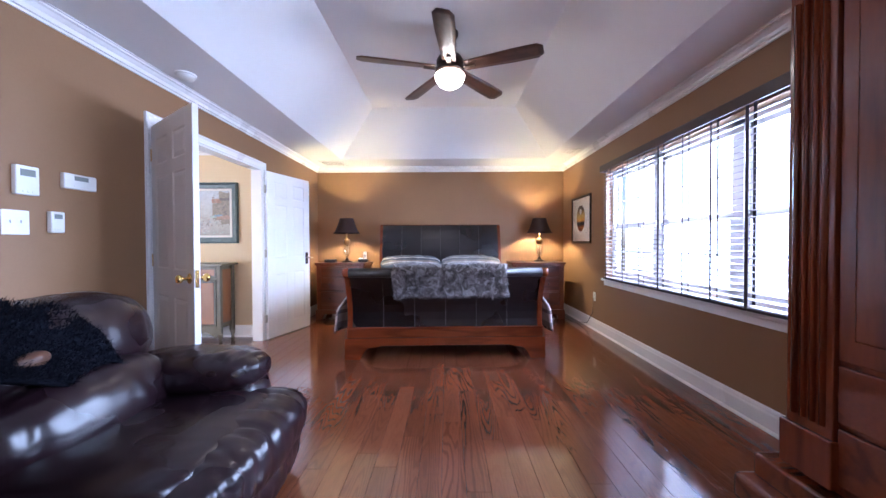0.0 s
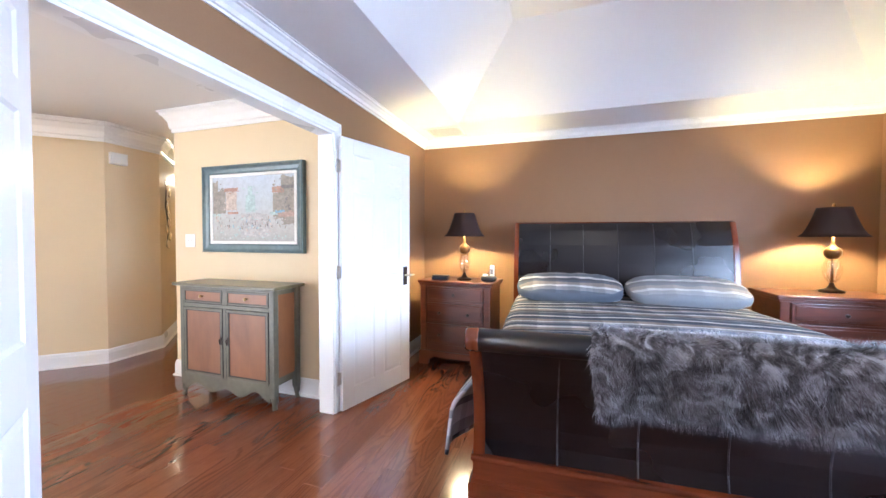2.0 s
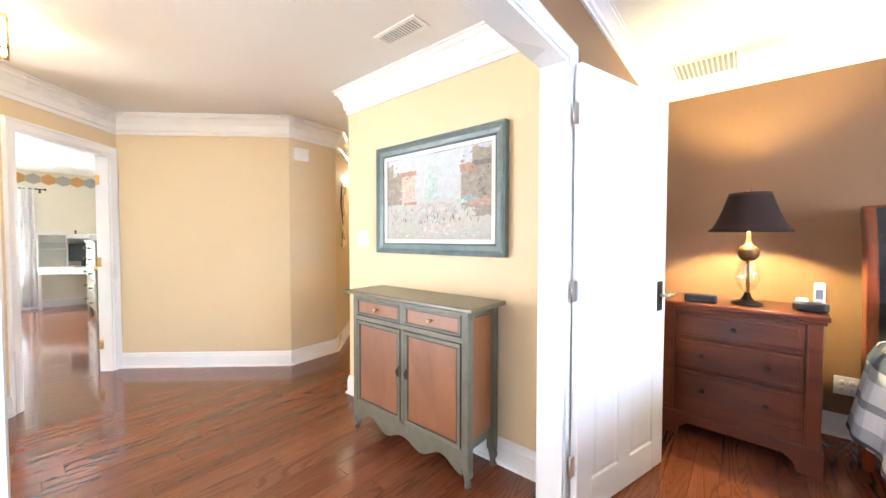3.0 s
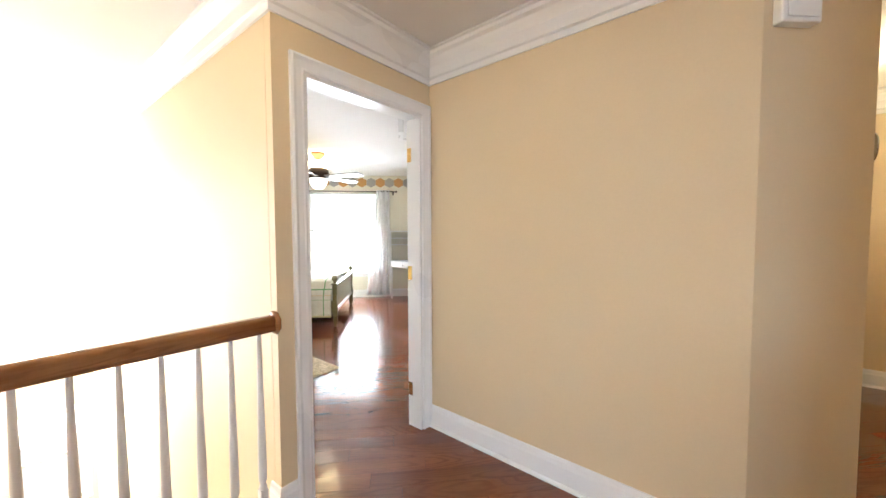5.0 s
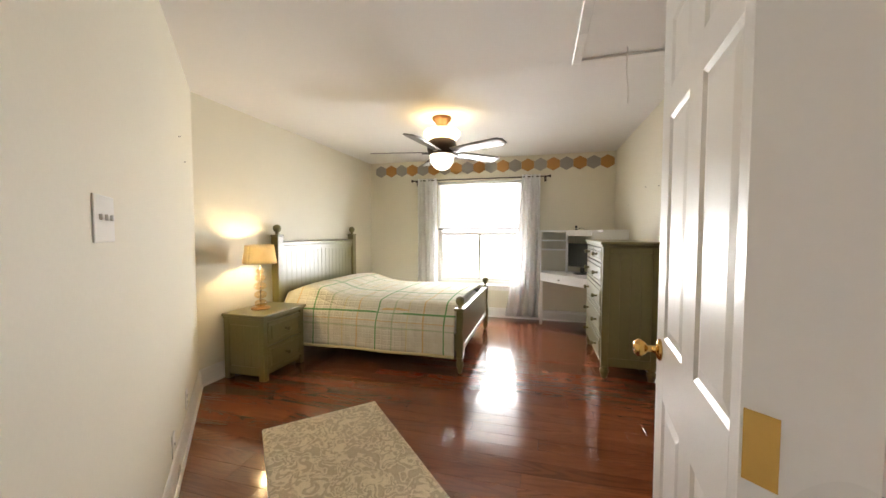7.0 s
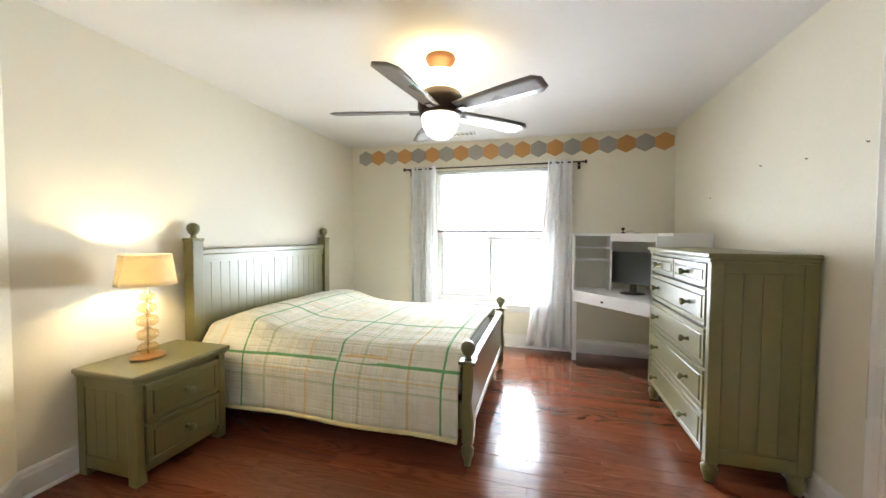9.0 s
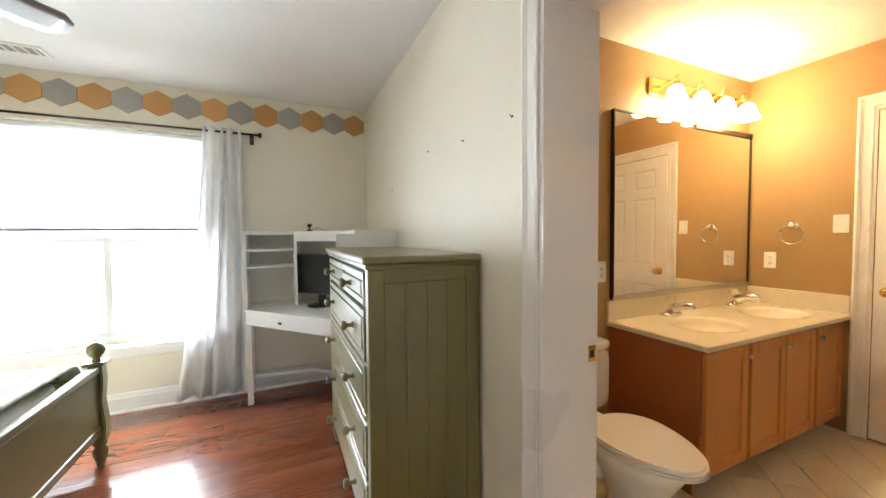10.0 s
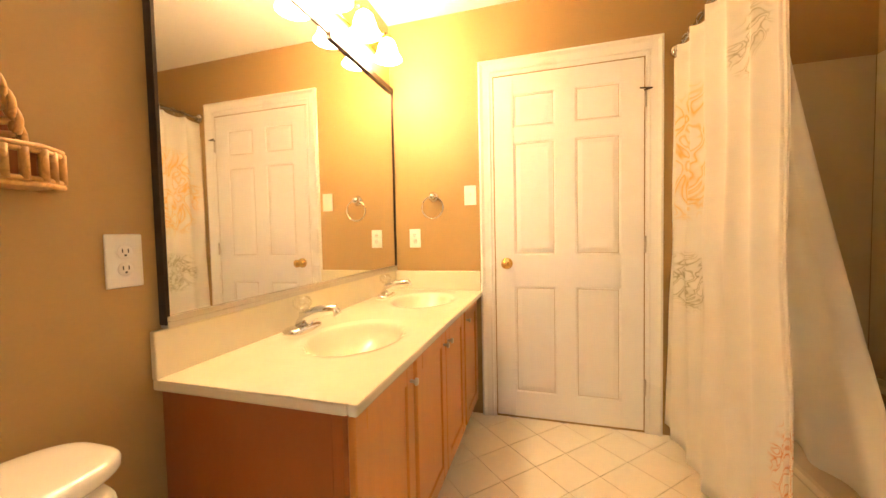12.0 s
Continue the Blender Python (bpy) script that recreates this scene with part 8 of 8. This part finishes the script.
part("seat", egg(mb(), 0.385, 0.405), PORCELAIN, to)
part("lid", egg(mb(), 0.407, 0.428, 0.985), PORCELAIN, to, "closed white lid")
bm = mb()
rings = []
for z, k in ((0.0, 0.56), (0.04, 0.52), (0.14, 0.50), (0.24, 0.66), (0.32, 0.86), (0.385, 0.97)):
    rings.append([bm.verts.new((-9.12 + 0.24 * k * math.cos(2 * math.pi * i / 32), TYc + 0.175 * k * math.sin(2 * math.pi * i / 32), z)) for i in range(32)])
for a, b in zip(rings, rings[1:]):
    for i in range(32):
        bm.faces.new((a[i], a[(i + 1) % 32], b[(i + 1) % 32], b[i])).smooth = True
bm.faces.new(rings[-1])
box(bm, BXW + 0.03, -9.20, TYc - 0.11, TYc + 0.11, 0.18, 0.38, 0.03)
part("bowl", bm, PORCELAIN, to)

# tub, surround, curtain
tub = thing("bathtub", "almond tub with its rim behind the shower curtain", "bathtub")
bm = mb()
box(bm, -7.985, -7.955, 5.46, BYN - 0.002, 0.0, 0.40, 0.012)
box(bm, -7.99, -7.88, 5.46, BYN - 0.002, 0.385, 0.42, 0.014)
box(bm, -7.30, -7.222, 5.46, BYN - 0.002, 0.385, 0.42, 0.012)
box(bm, -7.88, -7.30, 6.90, BYN - 0.002, 0.385, 0.42, 0.012)
box(bm, -7.88, -7.30, 5.46, 5.56, 0.385, 0.42, 0.012)
box(bm, -7.95, -7.23, 5.48, 6.99, 0.05, 0.09, 0.01)
part("shell", bm, SURROUND, tub)
su = thing("tub_surround", "almond moulded wall panels round the tub", "tub surround")
part("end_panel", box(mb(), -7.99, BXE - 0.012, BYN - 0.012, BYN - 0.002, 0.42, 1.885, 0.003), SURROUND, su)
part("long_panel", box(mb(), BXE - 0.012, BXE - 0.002, 5.46, BYN - 0.012, 0.42, 1.885, 0.003), SURROUND, su)
part("trim_strip", box(mb(), -8.03, -7.99, BYN - 0.014, BYN - 0.002, 0.0, 1.885, 0.003), SURROUND, su)
wall("wall_tub_end", (-7.99, 5.45), (BXE, 5.45), TAN, "tan painted end wall of the tub alcove", t=0.05)

rod_ = thing("shower_rod", "chrome shower curtain rod", "curtain rod")
part("rod", tube(mb(), [(-8.02, 5.46, 2.03), (-8.02, BYN - 0.001, 2.03)], 0.0125, 14), CHROME, rod_)
for y, s in ((5.455, 1), (BYN - 0.002, -1)):
    part("flange", lathe(mb(), [(0, 0), (0.034, 0), (0.030, 0.01), (0.014, 0.02), (0, 0.02)], 18, (-8.02, y, 2.03), Matrix.Rotation(-s * math.pi / 2, 4, "X")), CHROME, rod_)

sc1 = thing("shower_curtain", "white shower curtain with faded orange shell print", "shower curtain")


def shower(u, v):
    """Outer cloth, from the rod (v = 0) to the hem outside the tub."""
    z = 1.985 - 1.91 * v
    ph_ = u * 2 * math.pi * 5.5
    amp = 0.025 * (1 - 0.4 * v)
    x = -8.04 - 0.035 * v + amp * math.sin(ph_ + 0.5 * math.sin(3 * v)) + 0.012 * noise.noise(Vector((u * 5, v * 5, 1)))
    y = 6.965 - u * (0.868 + 0.160 * v) + 0.014 * math.cos(ph_)
    return (x, y, z + 0.014 * abs(math.sin(ph_ / 2)) * (1 - v))


def liner(u, v):
    """Inner cloth, hanging on a slant into the tub."""
    z = 1.985 - 1.66 * v
    ph_ = u * 2 * math.pi * 5.0
    x = -7.985 + 0.07 * v ** 1.3 + 0.016 * math.sin(ph_ + v)
    y = 6.93 - u * (0.67 + 0.47 * v ** 1.15) + 0.01 * math.cos(ph_)
    return (x, y, z)


part("cloth", sheet(mb(), 120, 40, shower, 0.0025), SHOWERCLOTH, sc1)
part("liner", sheet(mb(), 90, 30, liner, 0.002), cloth("white liner cloth", (0.92, 0.90, 0.84), 0.5), sc1, "plain white inner liner")
bm = mb()
tube(bm, [tuple(Vector(shower(1.0, k / 30)) + Vector((-0.012, 0, 0))) for k in range(31)], 0.006, 6)
part("hem", bm, SHOWERCLOTH, sc1, "gathered side hem")
for k in range(10):
    p = shower(k / 9.5, 0)
    part("ring", tube(mb(), [(-8.02 + 0.022 * math.cos(2 * math.pi * i / 14), p[1], 2.018 + 0.03 * math.sin(2 * math.pi * i / 14)) for i in range(14)], 0.002, 6, True), CHROME, sc1)

# a hook high on the doorframe's side and the strike plate
bm = mb()
box(bm, BDX0 + 0.016, BDX0 + 0.018, BYS - 0.042, BYS - 0.008, 0.86, 0.915)
stp = thing("strike_plate", "brass strike plate on the bathroom door jamb", "strike plate")
part("plate", bm, BRASS, stp)
part("latch_hole", box(mb(), BDX0 + 0.018, BDX0 + 0.0184, BYS - 0.034, BYS - 0.018, 0.874, 0.90), DARKSLOT, stp)

# ---- bathroom floor tiles ----
fb = bpy.data.objects["floor_bathroom"]
tm = bpy.data.meshes.new("tile")
bm = mb()
TS = 0.2
g = 0.0013
box(bm, -TS / 2 + g, TS / 2 - g, -TS / 2 + g, TS / 2 - g, -0.004, 0.0, 0.0006, 1)
bm.to_mesh(tm)
bm.free()
tm.materials.append(TILE)
R45 = Matrix.Rotation(math.pi / 4, 4, "Z")
for i in range(-14, 15):
    for j in range(-14, 15):
        p = R45 @ Vector((i * TS, j * TS, 0)) + Vector((-8.45, 5.85, 0))
        if BXW - 0.02 < p.x < -7.93 and 4.34 < p.y < 4.61:
            # tiles cut along the threshold
            h_ = TS / math.sqrt(2) - g * 1.5
            lim = 4.468 - p.y
            if lim < h_ - 0.02:
                cut = [(-(h_ - lim), lim), ((h_ - lim), lim)] if lim > 0 else [(-(h_ + lim), lim), ((h_ + lim), lim), (h_, 0.0)]
                poly = cut + [(0.0, h_)] + ([(-h_, 0.0)] if lim <= 0 else [])
                q = part("tile", prism(mb(), poly, "z", -0.004, 0.0), TILE, fb)
                q.matrix_basis = Matrix.Translation((p.x, p.y, 0.0))
        elif BXW - 0.02 < p.x < -7.93 and 4.61 <= p.y < BYN + 0.08:
            q = new("tile", tm)
            q.parent = fb
            q.matrix_basis = Matrix.Translation((p.x, p.y, 0.0)) @ R45

# ---- floor boards, laid along y ----
PWD = 0.117
rng = random.Random(21)


def column_ranges(x0, x1):
    """The stretches of floor over one row of boards: (low y at x0, low y at x1, high y)."""
    out = []
    xm = (x0 + x1) / 2
    if xm > -2.48:
        out.append((YS, YS, YN))
    else:
        def low(x):
            if x > OX:
                return OX + OY - x
            if x > -8.28:
                return x + 8.925
            return GY0 - 0.02
        hi = 8.1 if xm > -7.0 else 4.475
        out.append((low(x0), low(x1), hi))
    return out


boards, rest = [], []
x = XE
row = 0
while x > GX0 - 0.05:
    x0, x1 = x - PWD, x
    for la, lb, hi in column_ranges(x0, x1):
        y = max(la, lb) + rng.uniform(0.25, 1.2)
        ya, yb = la, lb
        while True:
            end = min(y, hi)
            near = (-1.35 < x0 and x1 < 0.9 and 1.0 < end < 5.3) or (-6.0 < x0 < -2.6 and 2.6 < end < 4.9) or (-9.0 < x0 < -6.2 and 1.9 < end < 4.5)
            (boards if near else rest).append((x0, x1, ya, yb, end))
            if end >= hi - 0.15:
                if end < hi:
                    rest.append((x0, x1, end, end, hi))
                break
            ya = yb = end
            y = end + rng.uniform(0.45, 1.75)
    x -= PWD
    row += 1
GAPW = 0.0005


def board_verts(x0, x1, ya, yb, end, cx=0.0, cy=0.0):
    e = 0.0008
    v = [(x0 + GAPW, ya + GAPW, -0.012), (x1 - GAPW, yb + GAPW, -0.012), (x1 - GAPW, end - GAPW, -0.012), (x0 + GAPW, end - GAPW, -0.012),
         (x0 + GAPW, ya + GAPW, -e), (x1 - GAPW, yb + GAPW, -e), (x1 - GAPW, end - GAPW, -e), (x0 + GAPW, end - GAPW, -e),
         (x0 + GAPW + e, ya + GAPW + e, 0), (x1 - GAPW - e, yb + GAPW + e, 0), (x1 - GAPW - e, end - GAPW - e, 0), (x0 + GAPW + e, end - GAPW - e, 0)]
    return [(a - cx, b - cy, c) for a, b, c in v]


BF = [(0, 1, 5, 4), (1, 2, 6, 5), (2, 3, 7, 6), (3, 0, 4, 7), (4, 5, 9, 8), (5, 6, 10, 9), (6, 7, 11, 10), (7, 4, 8, 11), (8, 9, 10, 11)]
fl = tagged(new("floor"), "glossy dark red-brown oak board floor", "floor", "", "structure")
rng.shuffle(boards)
for b in boards[:300]:
    me = bpy.data.meshes.new("board")
    cx, cy = (b[0] + b[1]) / 2, (b[2] + b[4]) / 2
    me.from_pydata(board_verts(*b, cx, cy), [], BF)
    me.materials.append(PLANK)
    q = new("board", me)
    q.parent = fl
    q.matrix_basis = Matrix.Translation((cx, cy, 0))
vs, fs = [], []
for b in boards[300:] + rest:
    k = len(vs)
    vs += board_verts(*b)
    fs += [tuple(k + i for i in f) for f in BF]
me = bpy.data.meshes.new("far_boards")
me.from_pydata(vs, [], fs)
me.materials.append(PLANKI)
q = new("far_boards", me)
q.parent = fl
q["kind"] = "stuff"
